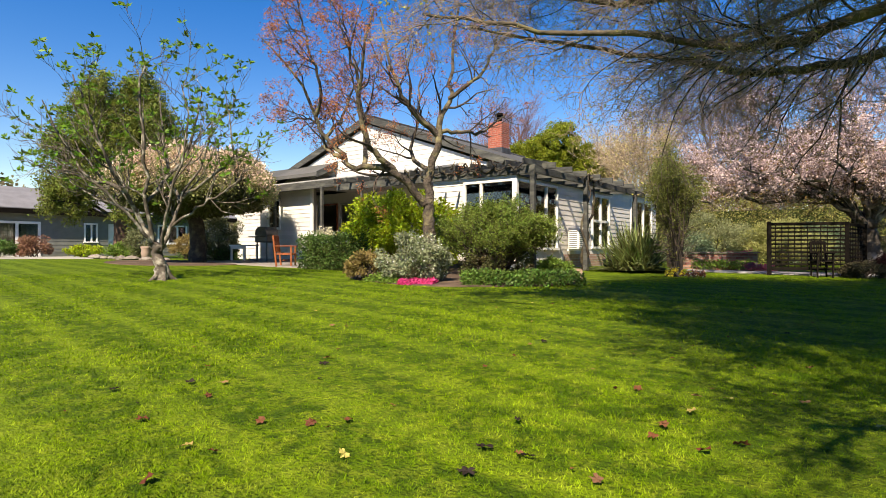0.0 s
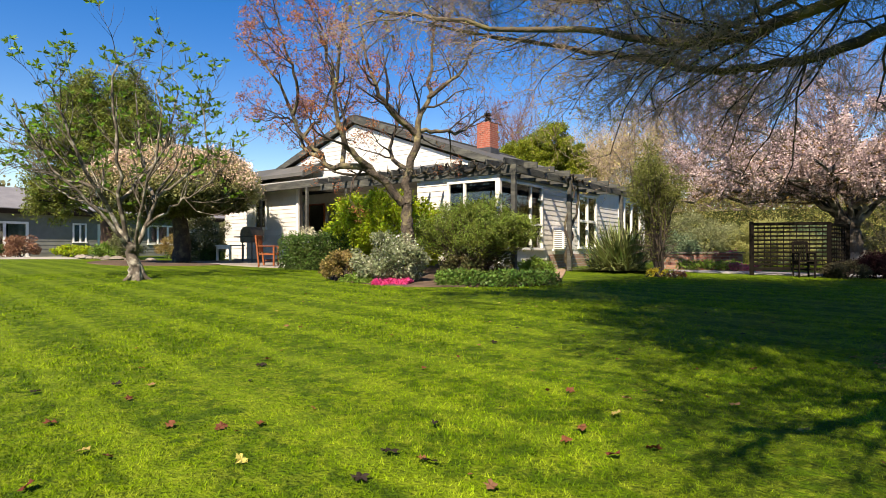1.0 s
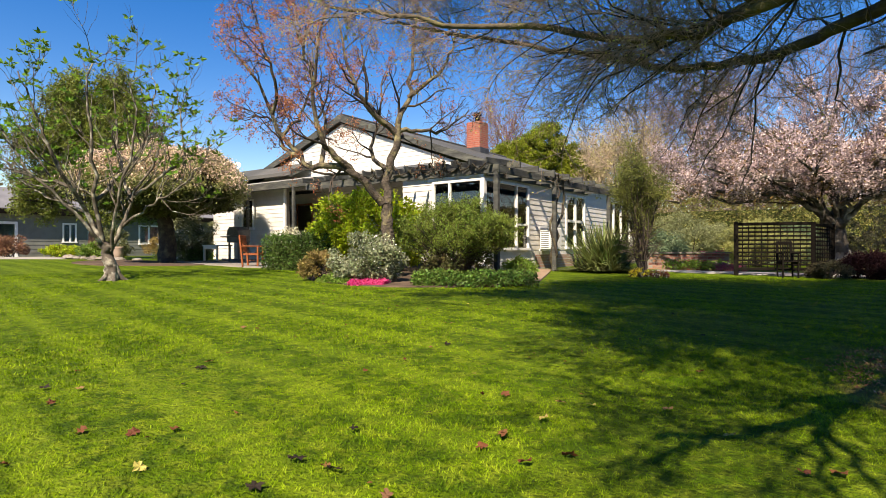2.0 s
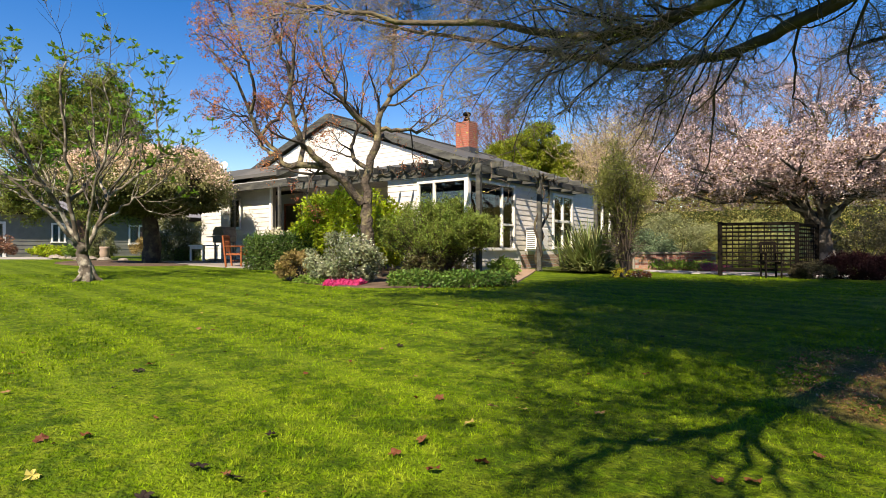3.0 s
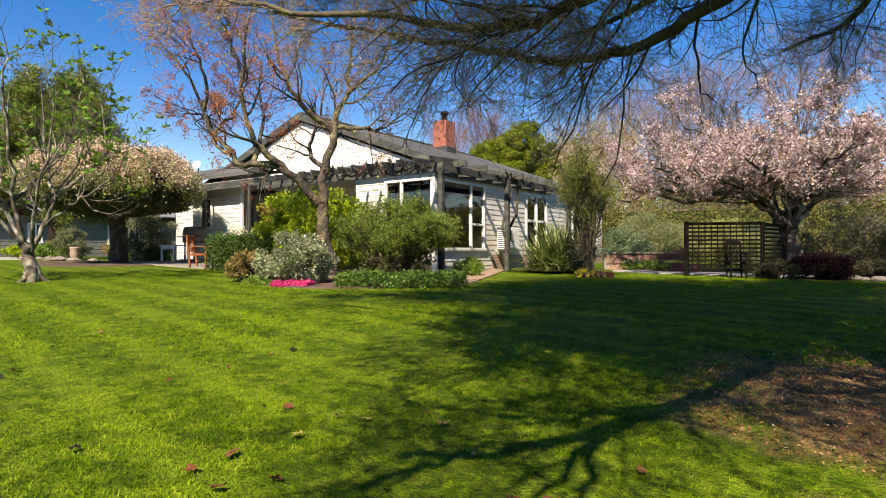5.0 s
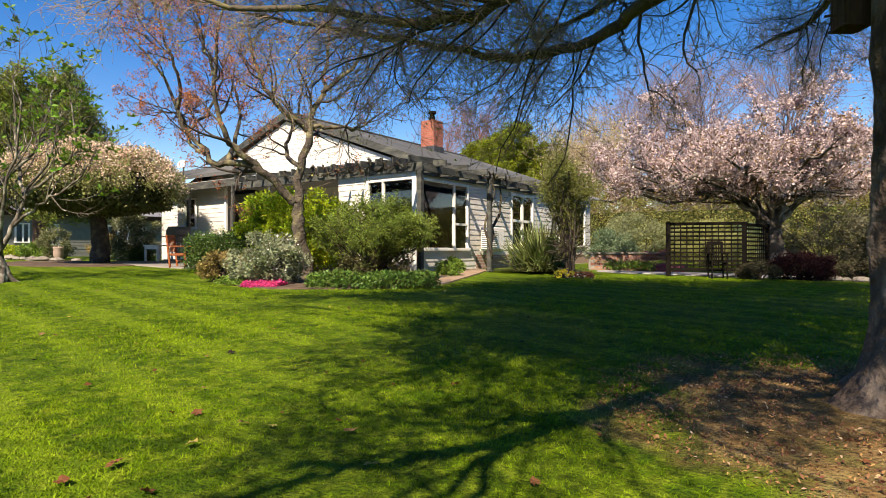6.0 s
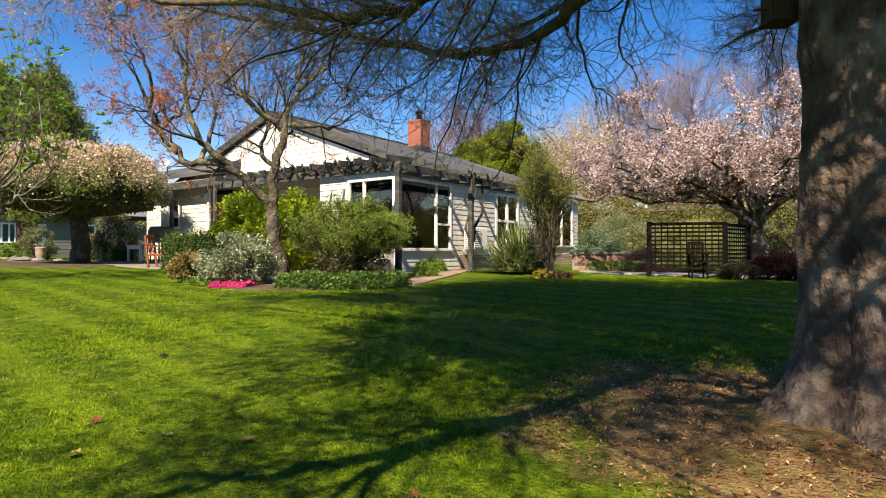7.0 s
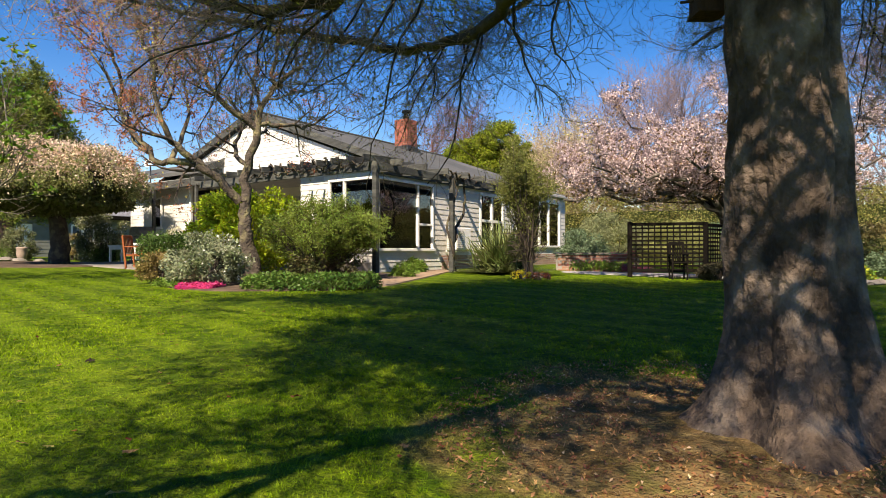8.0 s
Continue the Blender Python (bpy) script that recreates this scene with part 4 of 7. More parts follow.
def build_big_tree():
    """The old tree whose trunk stands beside the walk and whose limbs hang over the lawn."""
    x, y = TRUNK
    t = tree("old_tree", x, y, "old tree with a thick buttressed trunk and low bare twiggy limbs")
    z = gz(x, y)
    # trunk with root flare and ribs
    nz, na = 110, 96
    h = np.linspace(-0.15, 6.5, nz) ** 1.0
    A = np.linspace(0, 2 * np.pi, na, endpoint=False)
    V = []
    for hh in h:
        r = 0.238 + 0.21 * np.exp(-max(hh, -0.1) / 0.19) - 0.018 * min(hh, 2.2) - 0.03 * max(hh - 2.2, 0)
        rib = 1 + (0.05 + 0.13 * np.exp(-max(hh, 0) / 0.4)) * np.cos(5 * A + 0.6 + 0.25 * hh) + 0.045 * np.cos(9 * A + 1.7 - 0.4 * hh) + 0.022 * np.cos(23 * A + 3 * np.sin(hh * 2.1))
        rr = r * rib
        cx, cy = x + 0.062 - 0.035 * hh, y + 0.042 - 0.024 * hh
        V.append(np.stack([cx + rr * np.cos(A), cy + rr * np.sin(A), np.full(na, z + hh)], 1))
    V = np.array(V)
    bumps = np.array([noise.noise(Vector(v * 9)) * 0.012 + noise.noise(Vector((v[0] * 4, v[1] * 4, v[2] * 2.5))) * 0.03 + noise.noise(Vector((v[0] * 30, v[1] * 30, v[2] * 9))) * 0.007 for v in V.reshape(-1, 3)]).reshape(nz, na, 1)
    ctr = V.mean(1, keepdims=True)
    V = V + unit(V - ctr) * bumps
    i = np.arange(nz * na).reshape(nz, na)
    nx = np.roll(i, -1, 1)
    F = np.stack([i[:-1], nx[:-1], nx[1:], i[1:]], -1).reshape(-1, 4)
    part("trunk", mesh_np("trunk", V.reshape(-1, 3), F, True), BARK_TRUNK, t, "brown ridged trunk with buttress roots")
    L = [
        limb([(x, y, 2.75), (8.3, 4.5, 2.42), (7.66, 4.54, 2.08), (7.18, 4.87, 2.05), (6.62, 5.03, 2.06), (6.06, 4.98, 2.17), (5.56, 4.78, 2.32), (4.8, 4.45, 2.5), (4.0, 4.1, 2.75)], 0.056, 0.012, 34, 0.018),
        limb([(x, y, 2.85), (7.9, 4.25, 2.4), (7.06, 4.0, 2.06), (6.6, 3.84, 1.95), (6.25, 3.72, 1.98), (5.67, 3.55, 2.15), (4.9, 3.3, 2.3), (4.2, 3.1, 2.5)], 0.048, 0.011, 28, 0.015),
        limb([(x, y, 3.4), (7.7, 4.9, 3.0), (6.6, 4.6, 2.7), (5.4, 4.3, 2.7), (4.2, 3.9, 3.0)], 0.06, 0.015, 20),
        limb([(x, y, 3.7), (7.6, 6.4, 3.5), (6.2, 7.4, 3.3), (4.8, 8.0, 3.4)], 0.07, 0.015),
        limb([(x, y, 2.85), (8.88, 4.13, 2.75), (8.7, 2.81, 2.7), (8.59, 1.79, 2.7), (8.39, 1.14, 2.7), (8.29, 0.63, 2.72), (8.12, 0.25, 2.75), (7.98, 0.0, 2.78), (7.76, -0.19, 2.8)], 0.08, 0.026, 26, 0.018),
        limb([(x, y, 3.2), (8.7, 6.4, 3.0), (8.3, 7.8, 2.9), (7.6, 9.2, 3.1)], 0.06, 0.015),
        limb([(x, y, 3.1), (9.1, 5.8, 2.8), (9.4, 7.0, 2.5), (9.7, 8.2, 2.35), (10.0, 9.2, 2.5)], 0.055, 0.014),
    ]
    # two unseen forks, added to throw shade on the trunk
    L.append(limb([(8.7, 2.81, 2.7), (8.95, 2.6, 3.3), (9.0, 2.7, 4.2)], 0.04, 0.015, 12))
    L.append(limb([(8.8, 3.5, 2.73), (8.7, 3.0, 3.4), (8.85, 2.7, 4.4)], 0.045, 0.015, 12))
    L.append(limb([(8.29, 0.63, 2.72), (8.3, 0.19, 2.75), (8.37, -0.2, 2.8), (8.42, -0.75, 2.95)], 0.032, 0.01, 12))
    L.append(limb([(8.3, 0.5, 2.74), (8.45, -0.07, 2.78), (8.6, -0.6, 2.9)], 0.026, 0.01, 12))
    L.append(limb([(8.4, 1.15, 2.7), (8.14, 0.63, 2.78), (7.91, 0.46, 2.8), (7.4, 0.2, 2.95)], 0.03, 0.01, 12))
    L.append(limb([(7.98, 0.0, 2.78), (7.84, -0.44, 2.82), (7.8, -0.9, 2.95)], 0.024, 0.01, 12))
    # four more forks out of view, placed for their shadows on the trunk
    L.append(limb([(8.9, 4.0, 2.9), (9.2, 3.2, 3.0), (9.6, 2.9, 3.4), (10.0, 2.8, 4.0)], 0.042, 0.014, 12))
    L.append(limb([(9.0, 4.1, 3.4), (9.2, 3.2, 3.5), (9.3, 2.4, 4.1), (9.3, 1.9, 4.8)], 0.042, 0.014, 12))
    L.append(limb([(8.85, 3.7, 2.8), (9.1, 3.4, 2.65), (9.5, 3.3, 2.55), (10.1, 2.9, 2.7)], 0.034, 0.012, 12))
    L.append(limb([(8.65, 2.4, 2.7), (9.1, 2.2, 2.9), (9.8, 1.6, 3.1)], 0.035, 0.012, 12))
    # unseen branches added across the sun's path to streak the trunk with shade
    for a, s0, s1, hit, tilt in ((1.9, -0.75, 0.7, 1.55, -0.3), (1.8, -0.8, 0.9, 1.3, 0.35), (2.3, 0.9, -0.8, 0.95, -0.4), (2.5, -0.7, 0.8, 0.62, 0.4), (2.4, -0.9, 0.9, 0.5, -0.3), (2.8, 0.8, -0.9, 0.2, 0.3), (2.7, -1.0, 0.9, 1.75, 0.3), (2.1, -0.7, 0.8, 1.1, -0.5), (2.3, 0.8, -0.7, 1.45, 0.6), (2.9, -0.6, 0.7, 0.35, 0.5), (2.6, -0.8, 0.8, 0.8, 0.6), (2.0, 0.8, -0.8, 1.85, -0.4)):
        m = np.array([x + SUN_X * a, y + SUN_Y * a, z + hit + 1.11 * a])
        d = np.array([-SUN_Y, SUN_X, tilt])
        L.append(limb([m + d * s0 + [0, 0, 0.15], m + d * s0 * 0.4, m + d * s1 * 0.4 + [0, 0, 0.05], m + d * s1], 0.034, 0.014, 14, 0.03))
    # the crown above: limbs all round, rising and then drooping
    for k in range(34):
        a = k * 2.4 + RNG.uniform(-0.3, 0.3)
        h0 = 3.2 + 3.2 * (k / 34)
        r = RNG.uniform(3.4, 5.2) * (1.05 - 0.35 * k / 34)
        top = h0 + RNG.uniform(0.6, 1.9)
        d = np.array([math.cos(a), math.sin(a), 0])
        o = np.array([x, y, 0.0])
        L.append(limb([o + [0, 0, h0], o + d * r * 0.3 + [0, 0, top - 0.3], o + d * r * 0.65 + [0, 0, top], o + d * r + [0, 0, top - RNG.uniform(0.2, 1.0)]], 0.05, 0.012, 16, 0.06))
    # extra unseen limbs, added to deepen the shade on the middle lawn
    for k in range(13):
        a = 2.3 + 1.5 * k / 12 + RNG.uniform(-0.1, 0.1)
        d = np.array([math.cos(a), math.sin(a), 0])
        o = np.array([x, y, 0.0])
        h0, r = 3.9 + 2.2 * (k * 5 % 13) / 13, RNG.uniform(1.9, 3.0)
        L.append(limb([o + [0, 0, h0], o + d * r * 0.35 + [0, 0, h0 + 0.35], o + d * r * 0.7 + [0, 0, h0 + 0.5], o + d * r + [0, 0, h0 + RNG.uniform(0.1, 0.6)]], 0.045, 0.012, 16, 0.07))
    # three more out of view, added to shade the ground right of the trunk
    for k in range(3):
        a = -0.62 + 0.14 * (k - 1) + RNG.uniform(-0.06, 0.06)
        d = np.array([math.cos(a), math.sin(a), 0])
        o = np.array([x, y, 0.0])
        h0, r = RNG.uniform(3.4, 4.6), RNG.uniform(3.6, 5.0)
        L.append(limb([o + [0, 0, h0], o + d * r * 0.35 + [0, 0, h0 + 0.4], o + d * r * 0.7 + [0, 0, h0 + 0.5], o + d * r + [0, 0, h0 + RNG.uniform(-0.4, 0.4)]], 0.045, 0.012, 16, 0.09))
    # unseen fan towards the sun, added to shade the trunk and near lawn
    for k in range(11):
        a = -1.38 + 0.1 * (k - 5) + RNG.uniform(-0.06, 0.06)
        d = np.array([math.cos(a), math.sin(a), 0])
        o = np.array([x, y, 0.0])
        h0, r = RNG.uniform(3.2, 5.2), RNG.uniform(3.0, 5.4)
        L.append(limb([o + [0, 0, h0], o + d * r * 0.35 + [0, 0, h0 + 0.4], o + d * r * 0.7 + [0, 0, h0 + 0.5], o + d * r + [0, 0, h0 + RNG.uniform(-0.4, 0.6)]], 0.042, 0.012, 16, 0.09))
    moss = mat("mossy limb bark", (0.125, 0.103, 0.073), (0.05, 0.042, 0.031), 8.0, 0.9, 0.8, 25, dirt=(0.15, 0.14, 0.06), dscale=4.0, bdist=0.03)
    limbs(L[:7], moss, t, 10)
    limbs(L[7:], BARK_DARK, t, 7)
    fine = mat("sunlit twig bark", (0.29, 0.222, 0.175), (0.185, 0.14, 0.11), 8.0, 0.85, 0.2)
    lowP, lowR = joined(L[:7])
    topP, topR = joined(L[29:])
    forkP, forkR = joined(L[7:17])
    # fine drooping twigs on the low limbs
    P1, R1 = sprout(lowP, lowR, 38, 0.15, 1.0, 0.92, 0.26, 44, 0.004, 0.2, 9, rmin=0.0052)
    P2, R2 = sprout(P1, R1, 11, 0.1, 1.0, 0.45, 0.5, 48, -0.02, 0.26, 7, rmin=0.0034)
    P3, R3 = sprout(P2, R2, 6, 0.1, 1.0, 0.23, 0.6, 46, -0.02, 0.28, 5, rmin=0.002)
    limbs([(P1[i:i + 1], R1[i:i + 1]) for i in range(len(P1))], BARK_DARK, t, 5, "branch")
    D1, E1 = sprout(lowP, lowR, 4, 0.1, 0.8, 0.6, 0.13, 70, -0.2, 0.12, 9, rmin=0.005)
    D2, E2 = sprout(D1, E1, 12, 0.15, 1.0, 0.3, 0.5, 42, -0.06, 0.22, 5, rmin=0.0028)
    # unseen limbs, twiggy at their ends only, added to shade the bare earth
    far = joined([limb([(x, y, 3.6), (9.9, 2.6, 4.0), (10.9 + a, 0.6 + b, 4.1), (11.4 + a, -0.5 + b, 4.0)], 0.05, 0.014, 16, 0.05) for a, b in ((0, 0), (-0.5, -0.3), (0.5, 0.3))])
    limbs([(far[0][i:i + 1], far[1][i:i + 1]) for i in range(3)], BARK_DARK, t, 7)
    J1, U1 = sprout(*far, 16, 0.6, 1.0, 1.0, 0.5, 50, -0.02, 0.18, 7, rmin=0.01)
    J2, U2 = sprout(J1, U1, 9, 0.12, 1.0, 0.55, 0.5, 48, -0.03, 0.18, 5, rmin=0.005)
    K1, T1 = sprout(forkP, forkR, 6, 0.2, 1.0, 0.75, 0.5, 45, 0.0, 0.14, 8, rmin=0.008)
    overP, overR = joined(L[17:29])
    W1, X1 = sprout(overP, overR, 4, 0.1, 1.0, 0.5, 0.6, 45, 0.0, 0.16, 7, rmin=0.009)
    limbs([(W1[i:i + 1], X1[i:i + 1]) for i in range(len(W1))], BARK_DARK, t, 5, "branch")
    K2, T2 = sprout(K1, T1, 5, 0.2, 1.0, 0.4, 0.6, 45, 0.0, 0.18, 6, rmin=0.005)
    limbs([(K1[i:i + 1], T1[i:i + 1]) for i in range(len(K1))], BARK_DARK, t, 5, "branch")
    # drops crown branches whose shadows would darken the trunk and two ground spots
    def thin_for_sun(P, R):
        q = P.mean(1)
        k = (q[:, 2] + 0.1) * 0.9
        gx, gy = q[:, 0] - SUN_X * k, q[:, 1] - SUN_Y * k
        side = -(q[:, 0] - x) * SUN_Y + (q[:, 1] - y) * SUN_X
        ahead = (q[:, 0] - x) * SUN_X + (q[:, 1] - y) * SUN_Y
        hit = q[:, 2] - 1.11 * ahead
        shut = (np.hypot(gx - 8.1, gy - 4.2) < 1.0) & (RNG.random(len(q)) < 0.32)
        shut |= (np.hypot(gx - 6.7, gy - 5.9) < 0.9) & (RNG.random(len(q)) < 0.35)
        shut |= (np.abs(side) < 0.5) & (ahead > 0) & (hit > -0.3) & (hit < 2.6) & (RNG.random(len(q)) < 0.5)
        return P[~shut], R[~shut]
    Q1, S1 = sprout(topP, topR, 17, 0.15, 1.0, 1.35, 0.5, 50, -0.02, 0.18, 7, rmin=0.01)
    Q1, S1 = thin_for_sun(Q1, S1)
    Q2, S2 = sprout(Q1, S1, 9, 0.12, 1.0, 0.7, 0.5, 48, -0.03, 0.18, 5, rmin=0.005)
    Q3, S3 = sprout(Q2, S2, 4, 0.12, 1.0, 0.34, 0.6, 45, -0.04, 0.2, 4, rmin=0.004)
    twigs([(P2, R2), (P3, R3), (D1, E1), (D2, E2)], fine, t)
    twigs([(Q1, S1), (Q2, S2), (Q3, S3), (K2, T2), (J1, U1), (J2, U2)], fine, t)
    bud = leaf_mat("yellow green bud", (0.33, 0.34, 0.07), (0.40, 0.35, 0.10), 0.4, 0.4)
    tips = np.concatenate([P3[:, -1], P3[:, -2], P3[:, -3], D2[:, -1], D2[:, -2], P2[:, -1]])
    tips = tips[RNG.random(len(tips)) < 0.45]
    foliage("buds", tips + RNG.normal(0, 0.012, tips.shape), 0.0165, bud, t, "tiny yellow-green buds", aspect=0.6)
    tips = np.repeat(np.concatenate([Q3[:, -1], Q3[:, -2], Q3[:, 1]]), 2, 0)
    foliage("buds", tips + RNG.normal(0, 0.03, tips.shape), 0.045, bud, t, "tiny yellow-green buds", aspect=0.6)
    # high limbs out of view, added to shade the lawn and the lattice screen
    high = []
    for k in range(12):
        a = 1.46 - 0.75 * (k % 6) / 5 + RNG.uniform(-0.06, 0.06)
        d = np.array([math.cos(a), math.sin(a), 0])
        o = np.array([x - 0.2, y - 0.1, 0.0])
        h0, r = RNG.uniform(5.3, 6.1), RNG.uniform(4.4, 6.0)
        high.append(limb([o + [0, 0, h0], o + d * r * 0.35 + [0, 0, h0 + 0.7], o + d * r * 0.7 + [0, 0, h0 + 0.9], o + d * r + [0, 0, h0 + RNG.uniform(0.5, 0.9)]], 0.05, 0.012, 16, 0.08))
    for k in range(7):
        a = 3.25 + 0.75 * k / 6 + RNG.uniform(-0.06, 0.06)
        d = np.array([math.cos(a), math.sin(a), 0])
        o = np.array([x - 0.2, y - 0.1, 0.0])
        h0, r = RNG.uniform(5.0, 6.0), RNG.uniform(2.6, 3.8)
        high.append(limb([o + [0, 0, h0], o + d * r * 0.35 + [0, 0, h0 + 0.5], o + d * r * 0.7 + [0, 0, h0 + 0.6], o + d * r + [0, 0, h0 + RNG.uniform(0.2, 0.6)]], 0.045, 0.012, 16, 0.08))
    for k in range(4):
        a = -1.72 + 0.09 * (k - 1.5) + RNG.uniform(-0.03, 0.03)
        d = np.array([math.cos(a), math.sin(a), 0])
        o = np.array([x, y, 0.0])
        h0, r = RNG.uniform(4.4, 5.0), RNG.uniform(4.1, 4.8)
        high.append(limb([o + [0, 0, h0], o + d * r * 0.35 + [0, 0, h0 + 0.4], o + d * r * 0.7 + [0, 0, h0 + 0.5], o + d * r + [0, 0, h0 + RNG.uniform(0.0, 0.4)]], 0.042, 0.012, 16, 0.08))
    limbs(high, BARK_DARK, t, 7)
    H1, Y1 = sprout(*joined(high), 20, 0.3, 1.0, 1.2, 0.5, 50, 0.03, 0.18, 7, rmin=0.01)
    H2, Y2 = sprout(H1, Y1, 10, 0.12, 1.0, 0.65, 0.5, 48, 0.02, 0.18, 5, rmin=0.006)
    H3, Y3 = sprout(H2, Y2, 4, 0.12, 1.0, 0.34, 0.6, 45, 0.0, 0.2, 4, rmin=0.005)
    twigs([(H1, Y1), (H2, Y2), (H3, Y3)], fine, t)


RNG = np.random.default_rng(31)
build_orange_tree()
RNG = np.random.default_rng(32)
build_leafing_tree()
RNG = np.random.default_rng(33)
build_dome_tree()
RNG = np.random.default_rng(34)
build_big_left_tree()
RNG = np.random.default_rng(35)
build_blossom_tree()
RNG = np.random.default_rng(36)
build_big_tree()


# ---- shrubs ----
def shrub(name, x, y, radii, label, material, leaves=6000, size=0.06, lumps=40, lump_r=0.25, lift=0.0, stems=14, aspect=0.5, low=-0.5, extra=None, category="shrub", shell=0.8):
    t = thing(name, x, y, None, label, category)
    z = gz(x, y)
    c = (x, y, z + lift + radii[2] * 0.5)
    r = (radii[0], radii[1], radii[2] * 0.55)
    p = clumps(leaves, c, r, lumps, lump_r, shell, low)
    p[:, 2] = np.maximum(p[:, 2], z + 0.03)
    S = []
    for _ in range(stems):
        q = p[RNG.integers(0, leaves)]
        S.append(limb([(x + RNG.normal(0, 0.08), y + RNG.normal(0, 0.08), z - 0.03), ((x + q[0]) / 2, (y + q[1]) / 2, (z + q[2]) / 2 + 0.1), tuple(q)], 0.018, 0.006, 7))
    wood("stems", S, TWIG, t, 4)
    out = unit(p - np.array(c)) * 0.8
    foliage("leaves", p, size, material, t, aspect=aspect, axis=out, normal=np.array([0, 0, 0.6]))
    if extra:
        n, sz, mt, nm = extra
        q = p[RNG.integers(0, leaves, n)] + out[RNG.integers(0, leaves, n)] * 0.03
        foliage(nm, q, sz, mt, t, aspect=0.9)
    return t


LIME = leaf_mat("lime leaf", (0.44, 0.50, 0.03), (0.24, 0.33, 0.03), 0.5, 0.45)
MIDGREEN = leaf_mat("mid green leaf", (0.11, 0.19, 0.03), (0.16, 0.25, 0.045), 0.4, 0.35)
DARKGREEN = leaf_mat("dark hedge leaf", (0.05, 0.10, 0.02), (0.08, 0.14, 0.03), 0.4, 0.25)
SILVER = leaf_mat("silver variegated leaf", (0.34, 0.36, 0.24), (0.15, 0.19, 0.09), 0.55, 0.3)
TANLEAF = leaf_mat("tan dry leaf", (0.30, 0.22, 0.09), (0.22, 0.17, 0.06), 0.35, 0.3)
WHITEPETAL = leaf_mat("white petal", (0.8, 0.8, 0.76), (0.7, 0.7, 0.66), 0.1, 0.3)
PINK = leaf_mat("magenta petal", (0.68, 0.09, 0.26), (0.56, 0.05, 0.2), 0.25, 0.3)
YELLOW = leaf_mat("yellow petal", (0.85, 0.72, 0.10), (0.8, 0.64, 0.06), 0.2, 0.3)
REDLEAF = leaf_mat("dark red leaf", (0.02, 0.007, 0.009), (0.028, 0.009, 0.011), 0.3, 0.1, 1.0)
GREYLEAF = leaf_mat("grey green leaf", (0.16, 0.22, 0.13), (0.12, 0.18, 0.10), 0.35, 0.3)
OLIVE = leaf_mat("wispy olive leaf", (0.19, 0.21, 0.05), (0.14, 0.16, 0.045), 0.35, 0.35)

RNG = np.random.default_rng(41)
shrub("lime_shrub", -2.0, 9.9, (1.75, 1.3, 1.86), "bright lime green rounded shrub against the porch", LIME, 24000, 0.085, 110, 0.3, low=-0.8)


def build_green_bush():
    b = (1.0, 9.45)
    t = thing("green_bush", *b, None, "feathery fine-leaved green bush open below, before the corner window", "shrub")
    z = gz(*b)
    S = []
    for k in range(64):
        a, u = RNG.uniform(0, 2 * np.pi), math.sqrt(RNG.random())
        r = 1.32 * u
        top = 0.5 + 0.82 * math.sqrt(max(0.0, 1 - (0.93 * u) ** 2)) + RNG.normal(0, 0.07)
        c, d = math.cos(a) * r, math.sin(a) * r * 0.85
        S.append(limb([(b[0] + 0.1 * c, b[1] + 0.1 * d, z - 0.05), (b[0] + 0.3 * c, b[1] + 0.3 * d, z + 0.3 * top), (b[0] + 0.72 * c, b[1] + 0.72 * d, z + 0.75 * top), (b[0] + c, b[1] + d, z + top)], 0.02, 0.005, 12, 0.03))
    P, R = joined(S)
    P1, R1 = sprout(P, R, 20, 0.4, 1.0, 0.36, 0.5, 50, 0.12, 0.2, 6, rmin=0.002)
    wood("stems", [(P, R), (P1, R1)], TWIG, t, 4)
    q = along(P1, 56000, 0.1, 1.0, 0.03)
    q = q[RNG.random(len(q)) < np.clip((q[:, 2] - z - 0.28) / 0.35, 0.08, 1)]
    foliage("leaves", q, 0.05, leaf_mat("fine green leaf", (0.115, 0.175, 0.03), (0.18, 0.235, 0.045), 0.6, 0.35), t, aspect=0.3, normal=np.array([0, 0, 0.5]))


build_green_bush()
shrub("shade_plants", 1.15, 9.3, (0.95, 0.6, 0.45), "dark reddish low plants in the shade under the green bush", leaf_mat("shade leaf", (0.10, 0.07, 0.035), (0.07, 0.09, 0.03), 0.5, 0.25), 4500, 0.05, 40, 0.15, low=-0.9)
shrub("variegated_bush", 0.88, 6.95, (0.74, 0.6, 0.76), "silvery variegated bush with small white flowers", SILVER, 12500, 0.05, 50, 0.17, low=-0.9, extra=(420, 0.035, WHITEPETAL, "flowers"))
shrub("dry_tuft", -0.1, 6.8, (0.42, 0.36, 0.46), "low tan dry tuft at the edge of the bed", TANLEAF, 5000, 0.05, 26, 0.13)


SHADELEAF = leaf_mat("hedge core shade", (0.07, 0.085, 0.025), (0.035, 0.05, 0.015), 0.0, 0.0, 1.0)


